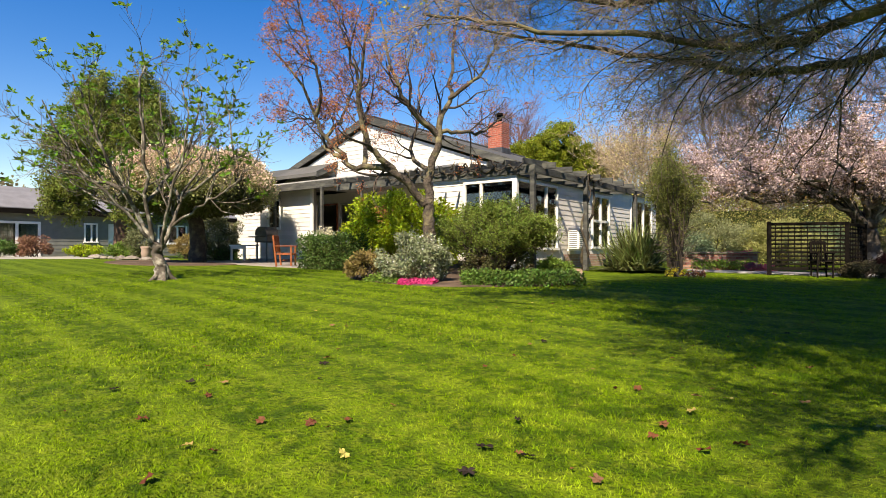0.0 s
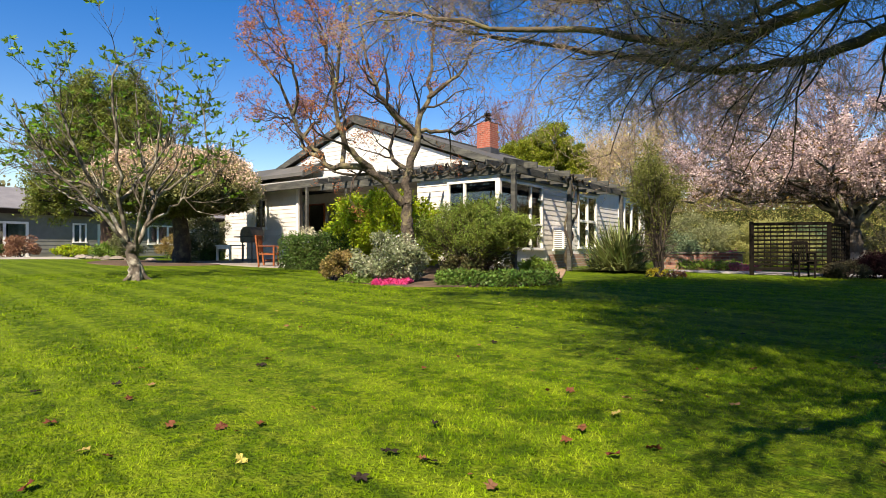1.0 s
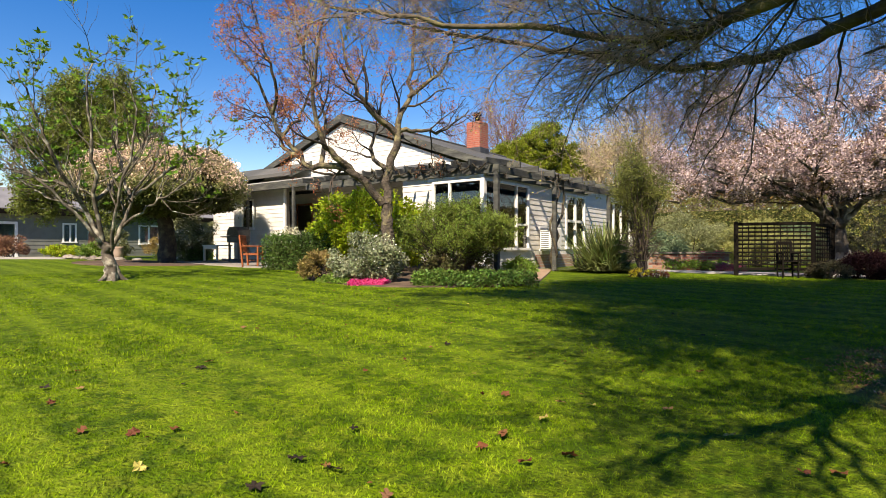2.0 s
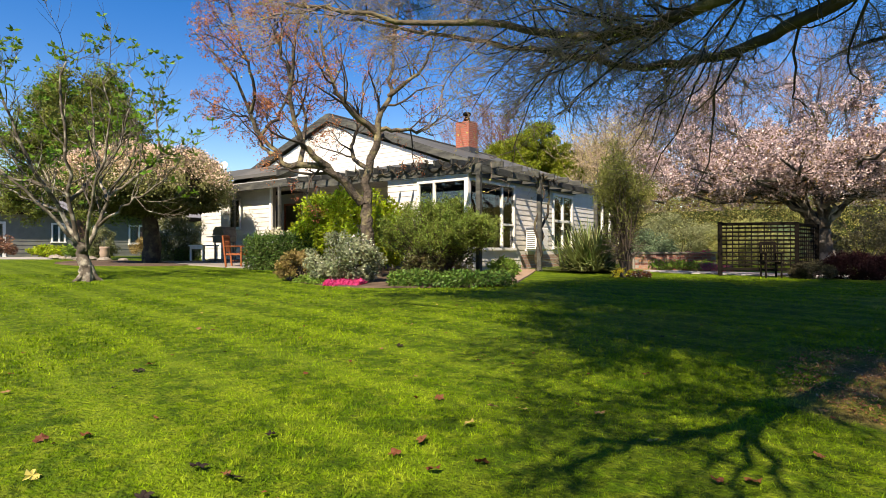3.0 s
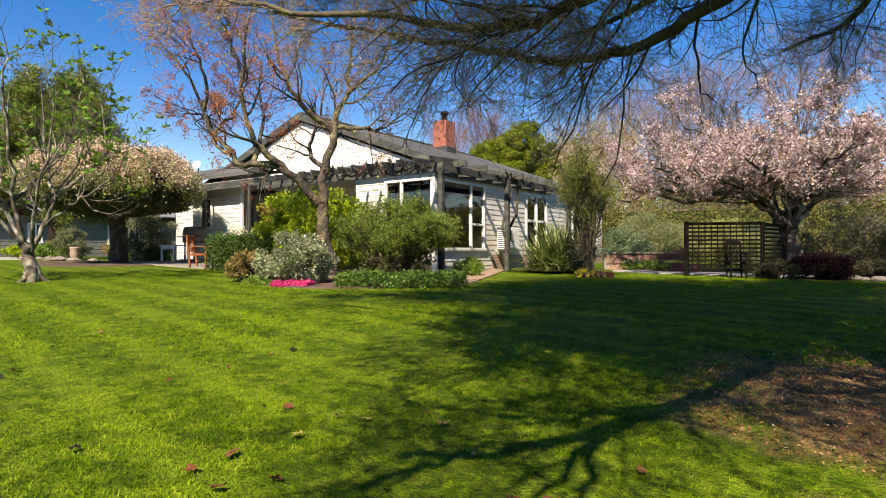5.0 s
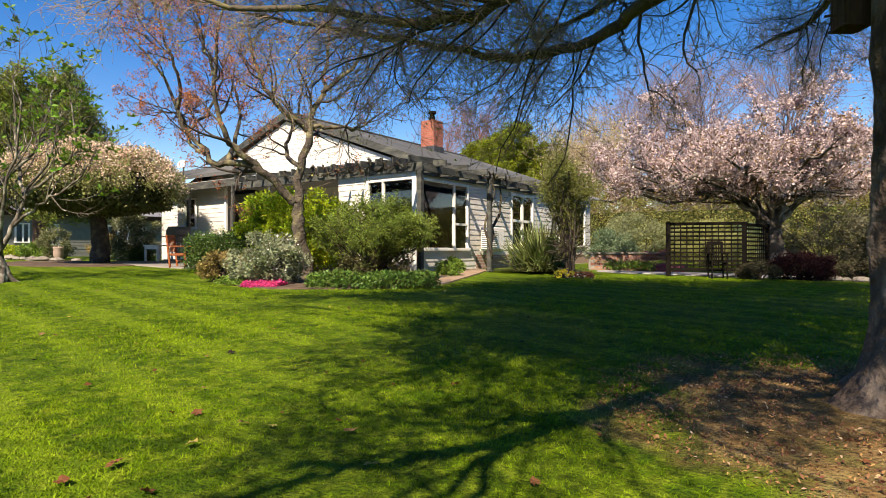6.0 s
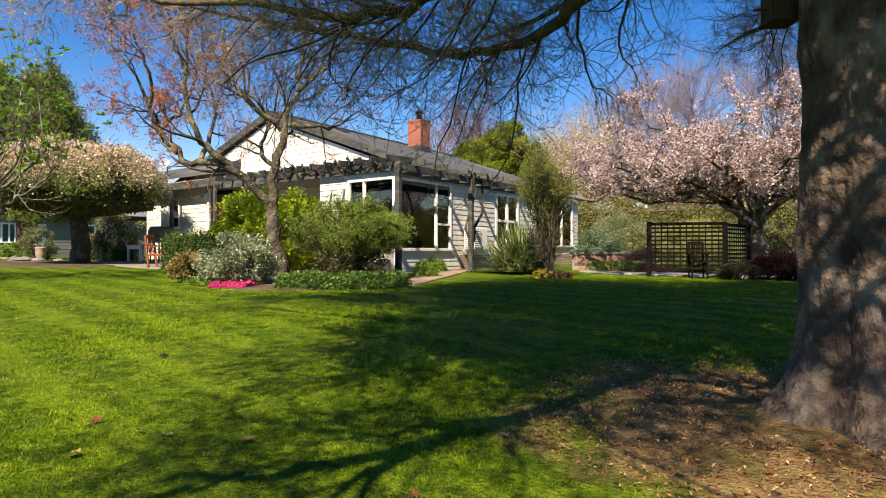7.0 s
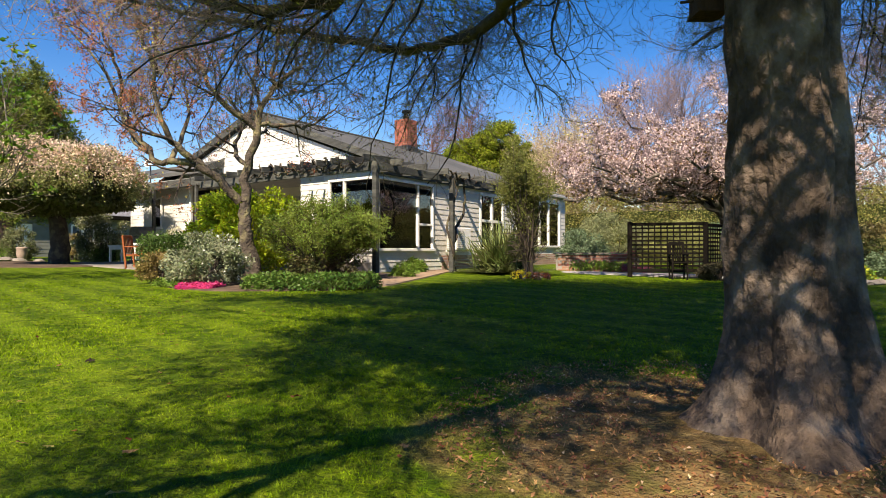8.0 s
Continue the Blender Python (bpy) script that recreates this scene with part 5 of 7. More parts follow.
def build_hedge(name, x0, y0, x1, y1, width, height, label, material, n, size, flowers=0):
    t = thing(name, (x0 + x1) / 2, (y0 + y1) / 2, None, label, "hedge")
    d = np.array([x1 - x0, y1 - y0])
    ln = np.linalg.norm(d)
    d = d / ln
    s = np.array([-d[1], d[0]])
    u = RNG.uniform(0, ln, n)
    top = width / (width + 2 * height)
    face = RNG.choice(3, n, p=[(1 - top) / 2, (1 - top) / 2, top])
    w = np.where(face == 0, -0.5, np.where(face == 1, 0.5, RNG.uniform(-0.5, 0.5, n))) * width
    h = np.where(face >= 2, 1.0, RNG.uniform(0.02, 1.0, n)) * height
    ends = RNG.random(n) < width / (ln + width)
    u = np.where(ends, np.where(RNG.random(n) < 0.5, 0, ln), u)
    w = np.where(ends, RNG.uniform(-0.5, 0.5, n) * width, w)
    h = np.where(ends, RNG.uniform(0.02, 1, n) * height, h)
    wob = 0.05 * np.sin(u * 3.1 + h * 4) + 0.04 * np.sin(u * 7.7 + w * 5)
    p = np.stack([x0 + d[0] * u + s[0] * w, y0 + d[1] * u + s[1] * w, np.zeros(n)], 1)
    p[:, 2] = ground_z(p[:, 0], p[:, 1]) + h * (1 + wob)
    p += RNG.normal(0, 0.045 + 0.02 * height, (n, 3))
    foliage("leaves", p, size, material, t)
    zc = gz((x0 + x1) / 2, (y0 + y1) / 2)
    # solid core, coloured dark in place of the shade deep in the hedge
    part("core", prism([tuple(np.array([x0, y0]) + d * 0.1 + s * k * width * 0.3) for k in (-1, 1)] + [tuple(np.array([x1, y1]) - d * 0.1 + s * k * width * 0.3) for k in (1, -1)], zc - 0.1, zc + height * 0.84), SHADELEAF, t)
    if flowers:
        foliage("flowers", p[RNG.integers(0, n, flowers)] + RNG.normal(0, 0.02, (flowers, 3)), 0.06, WHITEPETAL, t, aspect=0.9)
    return t


build_hedge("box_hedge", -3.9, 8.75, -2.0, 9.15, 0.75, 0.76, "clipped dark green box hedge with small white flowers", DARKGREEN, 14000, 0.05, 120)
build_hedge("far_hedge", -3.0, 27.0, 26.0, 31.0, 1.6, 2.9, "tall clipped yellow-green boundary hedge", leaf_mat("hedge leaf", (0.20, 0.21, 0.055), (0.25, 0.215, 0.08), 0.6, 0.35), 150000, 0.075)


def build_strip(name, pts, width, height, label, material, n, size, category):
    t = thing(name, pts[0][0], pts[0][1], None, label, category)
    q = smooth_path([(a, b, 0) for a, b in pts], 40)
    i = RNG.integers(0, 39, n)
    u = RNG.random((n, 1))
    p = q[i] * (1 - u) + q[i + 1] * u
    off = RNG.uniform(-0.5, 0.5, n)
    tan = unit(q[i + 1] - q[i])
    p = p + np.stack([-tan[:, 1], tan[:, 0], tan[:, 2] * 0], 1) * (off * width)[:, None]
    p[:, 2] = ground_z(p[:, 0], p[:, 1]) + height * np.sqrt(np.clip(1 - (2 * off) ** 2, 0, 1)) * RNG.uniform(0.4, 1.1, n) * (0.9 + 0.12 * np.sin(p[:, 0] * 6) * np.cos(p[:, 1] * 7))
    foliage("leaves" if category != "flowers" else "petals", p, size, material, t, normal=np.array([0, 0, 1.2]))
    return t


build_strip("ground_cover", [(1.75, 7.15), (2.3, 7.5), (2.8, 7.9), (3.1, 8.4)], 0.9, 0.24, "low green ground cover along the bed", leaf_mat("ground cover leaf", (0.14, 0.235, 0.045), (0.075, 0.14, 0.028), 0.55, 0.35), 8000, 0.055, "plants")
build_strip("pink_flowers", [(1.0, 6.58), (1.2, 6.62), (1.5, 6.75)], 0.45, 0.1, "mat of bright magenta flowers at the bed's edge", PINK, 5000, 0.035, "flowers")
build_strip("bed_weeds", [(0.2, 6.75), (0.7, 6.65), (1.1, 6.75)], 0.5, 0.14, "thin green plants at the bed's edge", MIDGREEN, 2500, 0.05, "plants")


def build_flax():
    x, y = 2.3, 14.1
    t = thing("flax", x, y, None, "large clump of striped sword-leaved flax", "plant")
    z = gz(x, y)
    n = 1400
    a = RNG.uniform(0, 2 * np.pi, n)
    el = 0.04 + 1.3 * RNG.random(n) ** 1.2
    ln = RNG.uniform(0.9, 1.55, n)
    d = np.stack([np.cos(a) * np.cos(el), np.sin(a) * np.cos(el), np.sin(el)], 1)
    p = np.stack([x + 0.2 * RNG.normal(size=n), y + 0.2 * RNG.normal(size=n), np.full(n, z)], 1)
    s = unit(np.cross(d, np.array([0, 0, 1.0])))
    V, F, k = [], [], 5
    for j in range(k):
        u = j / (k - 1)
        c = p + d * (ln * u)[:, None] - np.array([0, 0, 1.0]) * (0.26 * ln * u ** 2.5 * np.cos(el))[:, None]
        c[:, 2] = np.maximum(c[:, 2], z + 0.02 + 0.05 * u)
        w = 0.022 * (1 - u ** 2) + 0.002
        V += [c - s * w, c + s * w]
    V = np.stack(V, 1)
    i = np.arange(n)[:, None] * 2 * k
    for j in range(k - 1):
        F.append(np.stack([i[:, 0] + 2 * j, i[:, 0] + 2 * j + 1, i[:, 0] + 2 * j + 3, i[:, 0] + 2 * j + 2], 1))
    part("leaves", mesh_np("leaves", V.reshape(-1, 3), np.concatenate(F)), leaf_mat("flax leaf", (0.30, 0.32, 0.13), (0.10, 0.14, 0.04), 0.65, 0.25), t)


build_flax()


def build_wispy():
    b = (3.7, 12.6)
    t = thing("wispy_shrub", *b, None, "tall wispy olive green shrub", "shrub")
    z = gz(*b)
    S = []
    for _ in range(30):
        a, r = RNG.uniform(0, 2 * np.pi), RNG.uniform(0.12, 0.75)
        S.append(limb([(b[0] + 0.1 * r * math.cos(a), b[1] + 0.1 * r * math.sin(a), z - 0.05), (b[0] + 0.3 * r * math.cos(a), b[1] + 0.3 * r * math.sin(a), z + 0.9), (b[0] + 0.75 * r * math.cos(a), b[1] + 0.75 * r * math.sin(a), z + RNG.uniform(1.5, 2.3)), (b[0] + r * math.cos(a), b[1] + r * math.sin(a), z + RNG.uniform(1.5, 2.75))], 0.022, 0.005, 12, 0.02))
    P, R = np.concatenate([g[0] for g in S]), np.concatenate([g[1] for g in S])
    P1, R1 = sprout(P, R, 18, 0.12, 1.0, 0.45, 0.5, 45, -0.05, 0.2, 6, rmin=0.002)
    wood("stems", [(P, R), (P1, R1)], TWIG, t, 4)
    q = along(P1, 28000, 0.1, 1.0, 0.05)
    q = q[RNG.random(len(q)) < np.clip((q[:, 2] - z - 0.7) / 1.2, 0.08, 1)]
    foliage("leaves", q, 0.06, OLIVE, t, aspect=0.25)


build_wispy()
shrub("red_bush", 7.75, 15.5, (0.62, 0.45, 0.56), "low rounded dark maroon bush under the blossom tree", REDLEAF, 15000, 0.04, 60, 0.17, low=-0.9)
shrub("dark_bush", 6.95, 15.0, (0.5, 0.35, 0.32), "low dark green plants at the foot of the lattice screen", leaf_mat("dull dark leaf", (0.045, 0.05, 0.025), (0.06, 0.05, 0.03), 0.4, 0.15, 0.8), 5000, 0.05, 30, 0.14, low=-0.9)
shrub("dark_bush", 8.75, 16.0, (0.6, 0.35, 0.4), "low dark green and brown plants beside the maroon bush", leaf_mat("dull dark leaf", (0.045, 0.05, 0.025), (0.06, 0.05, 0.03), 0.4, 0.15, 0.8), 5000, 0.05, 30, 0.16, low=-0.9)
shrub("grey_shrub", 2.0, 20.1, (0.8, 0.7, 1.2), "grey-green rounded shrub by the raised bed", GREYLEAF, 9000, 0.07, 40, 0.28)
shrub("feathery_shrub", 4.4, 23.0, (1.6, 1.1, 1.45), "pale feathery yellow-green shrub", leaf_mat("feathery leaf", (0.42, 0.42, 0.16), (0.32, 0.34, 0.12), 0.3, 0.4), 16000, 0.12, 34, 0.4, aspect=0.16)
shrub("yellow_flowers", 3.78, 12.05, (0.24, 0.16, 0.16), "small clump of yellow flowers", YELLOW, 500, 0.035, 14, 0.07, stems=4, category="flowers")
shrub("red_flowers", 4.12, 12.2, (0.3, 0.16, 0.14), "small clump of dark red and white flowers", leaf_mat("dark red petal", (0.28, 0.05, 0.04), (0.2, 0.06, 0.04), 0.4, 0.3), 500, 0.035, 14, 0.07, stems=4, category="flowers", extra=(40, 0.05, WHITEPETAL, "petals"))


# ---- trellis, chairs and small things ----
def build_trellis():
    t = thing("trellis_screen", 5.18, 14.7, None, "dark stained square lattice screen of two panels", "trellis")
    def panel(p, q, h=1.22):
        p, q = np.array(p), np.array(q)
        z = gz(*p)
        ln = np.linalg.norm(q - p)
        d = (q - p) / ln
        def at(u, zz):
            return (*(p + d * u), z + zz)
        part("rail", beam(at(0, h - 0.03), at(ln, h - 0.03), 0.045, 0.07), DARKWOOD, t)
        part("rail", beam(at(0, 0.16), at(ln, 0.16), 0.045, 0.07), DARKWOOD, t)
        n = int(ln / 0.125)
        for i in range(1, n):
            part("slat", beam(at(ln * i / n, 0.19), at(ln * i / n, h - 0.06), 0.016, 0.05, 0), DARKWOOD, t)
        for k in range(1, 11):
            zz = 0.17 + (h - 0.2) * k / 11
            part("slat", beam(at(0.03, zz), at(ln - 0.03, zz), 0.014, 0.04, 0), DARKWOOD, t)
    for x, y in ((5.18, 14.7), (6.65, 15.3), (6.95, 16.7)):
        part("post", box(x - 0.045, y - 0.045, gz(x, y) - 0.1, x + 0.045, y + 0.045, gz(x, y) + 1.25, 0.008), DARKWOOD, t)
    panel((5.18, 14.7), (6.65, 15.3))
    panel((6.65, 15.3), (6.95, 16.7))


build_trellis()


def build_chair(name, x, y, yaw, material, label, size=0.86, slim=1.0):
    t = thing(name, x, y, None, label, "chair")
    z = gz(x, y)
    m = Matrix.Translation((x, y, z)) @ Matrix.Rotation(radians(yaw), 4, "Z") @ Matrix.Diagonal((size * slim, size, size, 1))
    def pc(nm, bm):
        bm.transform(m)
        return part(nm, bm, material, t)
    for sx in (-0.25, 0.25):
        pc("front_leg", box(sx - 0.025, -0.27, 0, sx + 0.025, -0.22, 0.62))
        pc("back_leg", beam((sx, 0.2, 0), (sx, 0.3, 0.95), 0.05, 0.05))
        pc("armrest", box(sx - 0.035, -0.3, 0.62, sx + 0.035, 0.26, 0.65))
        pc("rail", box(sx - 0.015, -0.22, 0.36, sx + 0.015, 0.2, 0.41))
    for i in range(6):
        y0 = -0.26 + i * 0.08
        pc("seat_slat", box(-0.24, y0, 0.41, 0.24, y0 + 0.065, 0.43))
    for i in range(6):
        x0 = -0.2 + i * 0.08
        pc("back_slat", beam((x0, 0.24, 0.46), (x0, 0.295, 0.9), 0.04, 0.018))
    pc("top_rail", beam((-0.25, 0.3, 0.93), (0.25, 0.3, 0.93), 0.03, 0.07))
    pc("stretcher", box(-0.24, -0.02, 0.18, 0.24, 0.02, 0.22))
    return t


build_chair("garden_chair", -5.35, 9.15, 127, ORANGEWOOD, "orange stained slatted wooden garden chair on the porch edge")
build_chair("lattice_chair", 6.2, 14.74, 22, DARKWOOD, "dark wooden garden chair beside the lattice screen", 0.84, 0.72)


def build_nest_box():
    x, y, z = 8.58, 4.55, 1.775
    t = thing("nest_box", x, y, z, "weathered brown timber nest box fixed to the trunk", "nest box")
    t.location.z = z
    m = Matrix.Translation((x, y, z)) @ Matrix.Rotation(radians(-55.5), 4, "Z") @ Matrix.Scale(0.66, 4)
    wd = mat("weathered box timber", (0.09, 0.052, 0.032), (0.05, 0.03, 0.02), 6.0, 0.85, 0.4, 20, stretch=(5, 5, 0.7))
    for nm, c in (("side", (-0.09, -0.09, -0.14, -0.075, 0.09, 0.16)), ("side", (0.075, -0.09, -0.14, 0.09, 0.09, 0.16)), ("front", (-0.075, -0.105, -0.14, 0.075, -0.09, 0.16)), ("back", (-0.075, 0.09, -0.16, 0.075, 0.105, 0.2)), ("bottom", (-0.1, -0.11, -0.16, 0.1, 0.09, -0.14)), ("roof", (-0.11, -0.14, 0.16, 0.11, 0.105, 0.185))):
        bm = box(*c, 0.003)
        bm.transform(m)
        part(nm, bm, wd, t)
    bm = beam((0, -0.105, -0.05), (0, -0.2, -0.06), 0.02, 0.02)
    bm.transform(m)
    part("perch", bm, wd, t)


build_nest_box()


def build_heat_pump():
    t = thing("heat_pump", 0.25, 15.2, 0.55, "white outdoor heat pump unit on brackets against the wall", "heat pump")
    part("body", box(0.1, 14.83, 0.6, 0.42, 15.6, 1.22, 0.015), TRIM, t)
    # grey sheets coloured as the shadow in the gaps between slats
    dark = mat("grille shadow", (0.3, 0.3, 0.29), (0.24, 0.24, 0.235), 20, 0.6, 0.0)
    end = part("end_vent", box(0.14, 14.822, 0.66, 0.38, 14.829, 1.16, 0), dark, t, "grey sheet as the shadow between white slats")
    for k in range(9):
        part("slat", box(0.135, 14.8, 0.665 + 0.056 * k, 0.385, 14.821, 0.69 + 0.056 * k, 0.003), TRIM, end)
    vent = part("front_vent", box(0.421, 14.88, 0.66, 0.427, 15.2, 1.16, 0), dark, t, "grey sheet as the shadow between white slats")
    for k in range(9):
        part("slat", box(0.428, 14.87, 0.665 + 0.056 * k, 0.445, 15.21, 0.69 + 0.056 * k, 0.003), TRIM, vent)
    for y in (14.9, 15.5):
        part("bracket", box(0.036, y - 0.02, 0.555, 0.4, y + 0.02, 0.598, 0.004), TRIM, t)


build_heat_pump()


BRICK_MESH = bpy.data.meshes.new("brick")
bm = box(-0.112, -0.05, 0.0, 0.112, 0.05, 0.07, 0.005)
bm.to_mesh(BRICK_MESH)
bm.free()
BRICK_MESH.materials.append(mat("old red brick", (0.30, 0.13, 0.09), (0.2, 0.085, 0.065), 9.0, 0.9, 0.4, 40, obrand=0.35, dirt=(0.33, 0.28, 0.24), dscale=4.0))
MORTAR = mat("lime mortar", (0.3, 0.27, 0.24), (0.22, 0.2, 0.18), 9.0, 0.95, 0.3)


def brick_run(parent, p, q, z0, courses, depth=0.1):
    """A brick wall in running bond from p to q, a brick an object, on a mortar core."""
    p, q = np.array(p), np.array(q)
    ln = np.linalg.norm(q - p)
    d = (q - p) / ln
    w = part("wall", beam((*p, z0 + courses * 0.04 - 0.003), (*q, z0 + courses * 0.04 - 0.003), depth * 0.86, courses * 0.08 - 0.008, 0), MORTAR, parent)
    turn = Matrix.Rotation(math.atan2(d[1], d[0]), 4, "Z")
    for c in range(courses):
        n = int(ln / 0.235)
        for i in range(n):
            u = 0.12 + i * 0.235 + (0.115 if c % 2 else 0.0)
            if u > ln - 0.1:
                continue
            ob = under(new("brick", BRICK_MESH), w)
            ob.matrix_basis = Matrix.Translation((*(p + d * (u + RNG.normal(0, 0.002))), z0 + 0.08 * c)) @ turn @ Matrix.Diagonal((1, depth / 0.1, 1, 1))


def build_planter():
    t = thing("raised_bed", 3.4, 17.6, None, "low weathered brick raised bed with steps", "raised bed")
    z = gz(3.4, 17.6)
    brick_run(t, (2.55, 16.75), (4.45, 17.95), z - 0.02, 6)
    brick_run(t, (2.55, 16.75), (1.75, 18.9), z - 0.02, 6)
    part("capping", prism([(2.48, 16.6), (4.55, 17.91), (4.4, 18.18), (2.38, 16.95)], z + 0.47, z + 0.51), CONCRETE, t, "pale worn capping")
    part("soil", prism([(2.62, 17.0), (4.3, 18.06), (3.6, 19.4), (1.9, 18.8)], z - 0.1, z + 0.4), SOIL, t)
    brick_run(t, (3.3, 16.8), (4.75, 17.7), z - 0.02, 2, 0.3)


build_planter()
build_strip("bed_flowers", [(3.75, 17.75), (4.0, 17.95), (4.3, 18.12)], 0.34, 0.6, "low mound of pink flowers on the raised bed", PINK, 2500, 0.04, "flowers")


# ---- distance ----
def far_tree(name, x, y, h, w, label, material, n, size, bare=None, trunk=0.25):
    t = tree(name, x, y, label)
    z = gz(x, y)
    stem = limb([(x, y, z - 0.2), (x + 0.1, y, z + h * 0.3), (x - 0.1, y, z + h * 0.7), (x, y, z + h * 0.95)], trunk, 0.04, 14, 0.05)
    wood("trunk", [stem], bare or BARK_DARK, t, 6)
    P, R = sprout(*stem, 48, 0.15, 0.97, w, 0.45, 55, 0.1, 0.13, 8)
    P1, R1 = sprout(P, R, 9, 0.2, 1.0, w * 0.4, 0.5, 42, 0.1, 0.16, 6, rmin=0.012)
    gr = [(P, R), (P1, R1)]
    if bare:
        P2, R2 = sprout(P1, R1, 5, 0.2, 1.0, w * 0.2, 0.6, 40, 0.06, 0.18, 4, rmin=0.01)
        gr.append((P2, R2))
    wood("branch", gr, bare or BARK_DARK, t, 3)
    if n:
        foliage("leaves", along(P1, n, 0.1, 1.0, w * 0.09), size, material, t)
    return t


def far_conifer():
    x, y = -12.4, 39.3
    t = tree("round_conifer", x, y, "dense rounded yellow-green conifer behind the house")
    z = gz(x, y)
    wood("trunk", [limb([(x, y, z - 0.2), (x, y, 4), (x, y, 8)], 0.4, 0.1)], BARK_DARK, t, 8)
    cs = np.concatenate([clumps(26000, (x + a, y + b, c), (r, r, r * 0.8), 60, r * 0.24, 0.92, -0.7) for a, b, c, r in ((0.5, 0, 8.2, 2.2), (-1.3, -0.8, 7.2, 2.2), (1.7, 1.2, 6.5, 2.1), (0.2, 0, 5.7, 2.7), (-0.3, -1.0, 6.7, 2.0), (0.2, 0, 7.3, 1.6))])
    out = np.array([0, 0, 0.8])
    foliage("leaves", cs, 0.14, leaf_mat("conifer leaf", (0.25, 0.28, 0.025), (0.14, 0.18, 0.02), 0.45, 0.3), t, normal=out, aspect=0.5)


RNG = np.random.default_rng(51)
far_conifer()
PURPLE = mat("mauve bare twig", (0.26, 0.20, 0.22), (0.18, 0.14, 0.16), 6.0, 0.9, 0.1)
PALE = mat("pale bare twig", (0.44, 0.34, 0.26), (0.34, 0.26, 0.2), 6.0, 0.9, 0.1)
REDTWIG = mat("reddish bare twig", (0.25, 0.13, 0.11), (0.18, 0.1, 0.09), 6.0, 0.9, 0.1)
far_tree("bare_tree", -17.9, 44.0, 11.8, 4.5, "bare reddish tree behind the roof", None, 0, 0, REDTWIG)
far_tree("bare_tree", -22.0, 45.0, 11.0, 4.5, "bare reddish tree behind the roof", None, 0, 0, REDTWIG)
PALELEAF = leaf_mat("pale spring leaf", (0.50, 0.42, 0.20), (0.42, 0.36, 0.17), 0.3, 0.35)
far_tree("pale_tree", -8.0, 40.5, 6.8, 3.6, "pale budding willow in the distance", PALELEAF, 5500, 0.15, PALE)
far_tree("pale_tree", -11.0, 46.5, 8.0, 4.6, "pale budding willow in the distance", PALELEAF, 5500, 0.15, PALE)
far_tree("pale_tree", -4.9, 37.0, 6.2, 4.0, "pale budding willow in the distance", PALELEAF, 4500, 0.14, PALE)
far_tree("bare_tree", -6.0, 47.0, 11.0, 5.0, "bare mauve-twigged tree in the distance", None, 0, 0, PURPLE)
far_tree("bare_tree", -2.0, 43.0, 10.6, 5.0, "bare mauve-twigged tree in the distance", None, 0, 0, PURPLE)
far_tree("bare_tree", 1.5, 38.0, 9.5, 4.2, "bare mauve-twigged tree in the distance", None, 0, 0, PURPLE)
far_tree("bare_tree", 6.0, 36.0, 9.5, 4.2, "bare mauve-twigged tree in the distance", None, 0, 0, PURPLE)
far_tree("bare_tree", 11.5, 36.0, 9.5, 4.2, "bare mauve-twigged tree in the distance", None, 0, 0, PURPLE)
far_tree("bare_tree", 17.0, 33.0, 9.0, 4.2, "bare mauve-twigged tree in the distance", None, 0, 0, PURPLE)


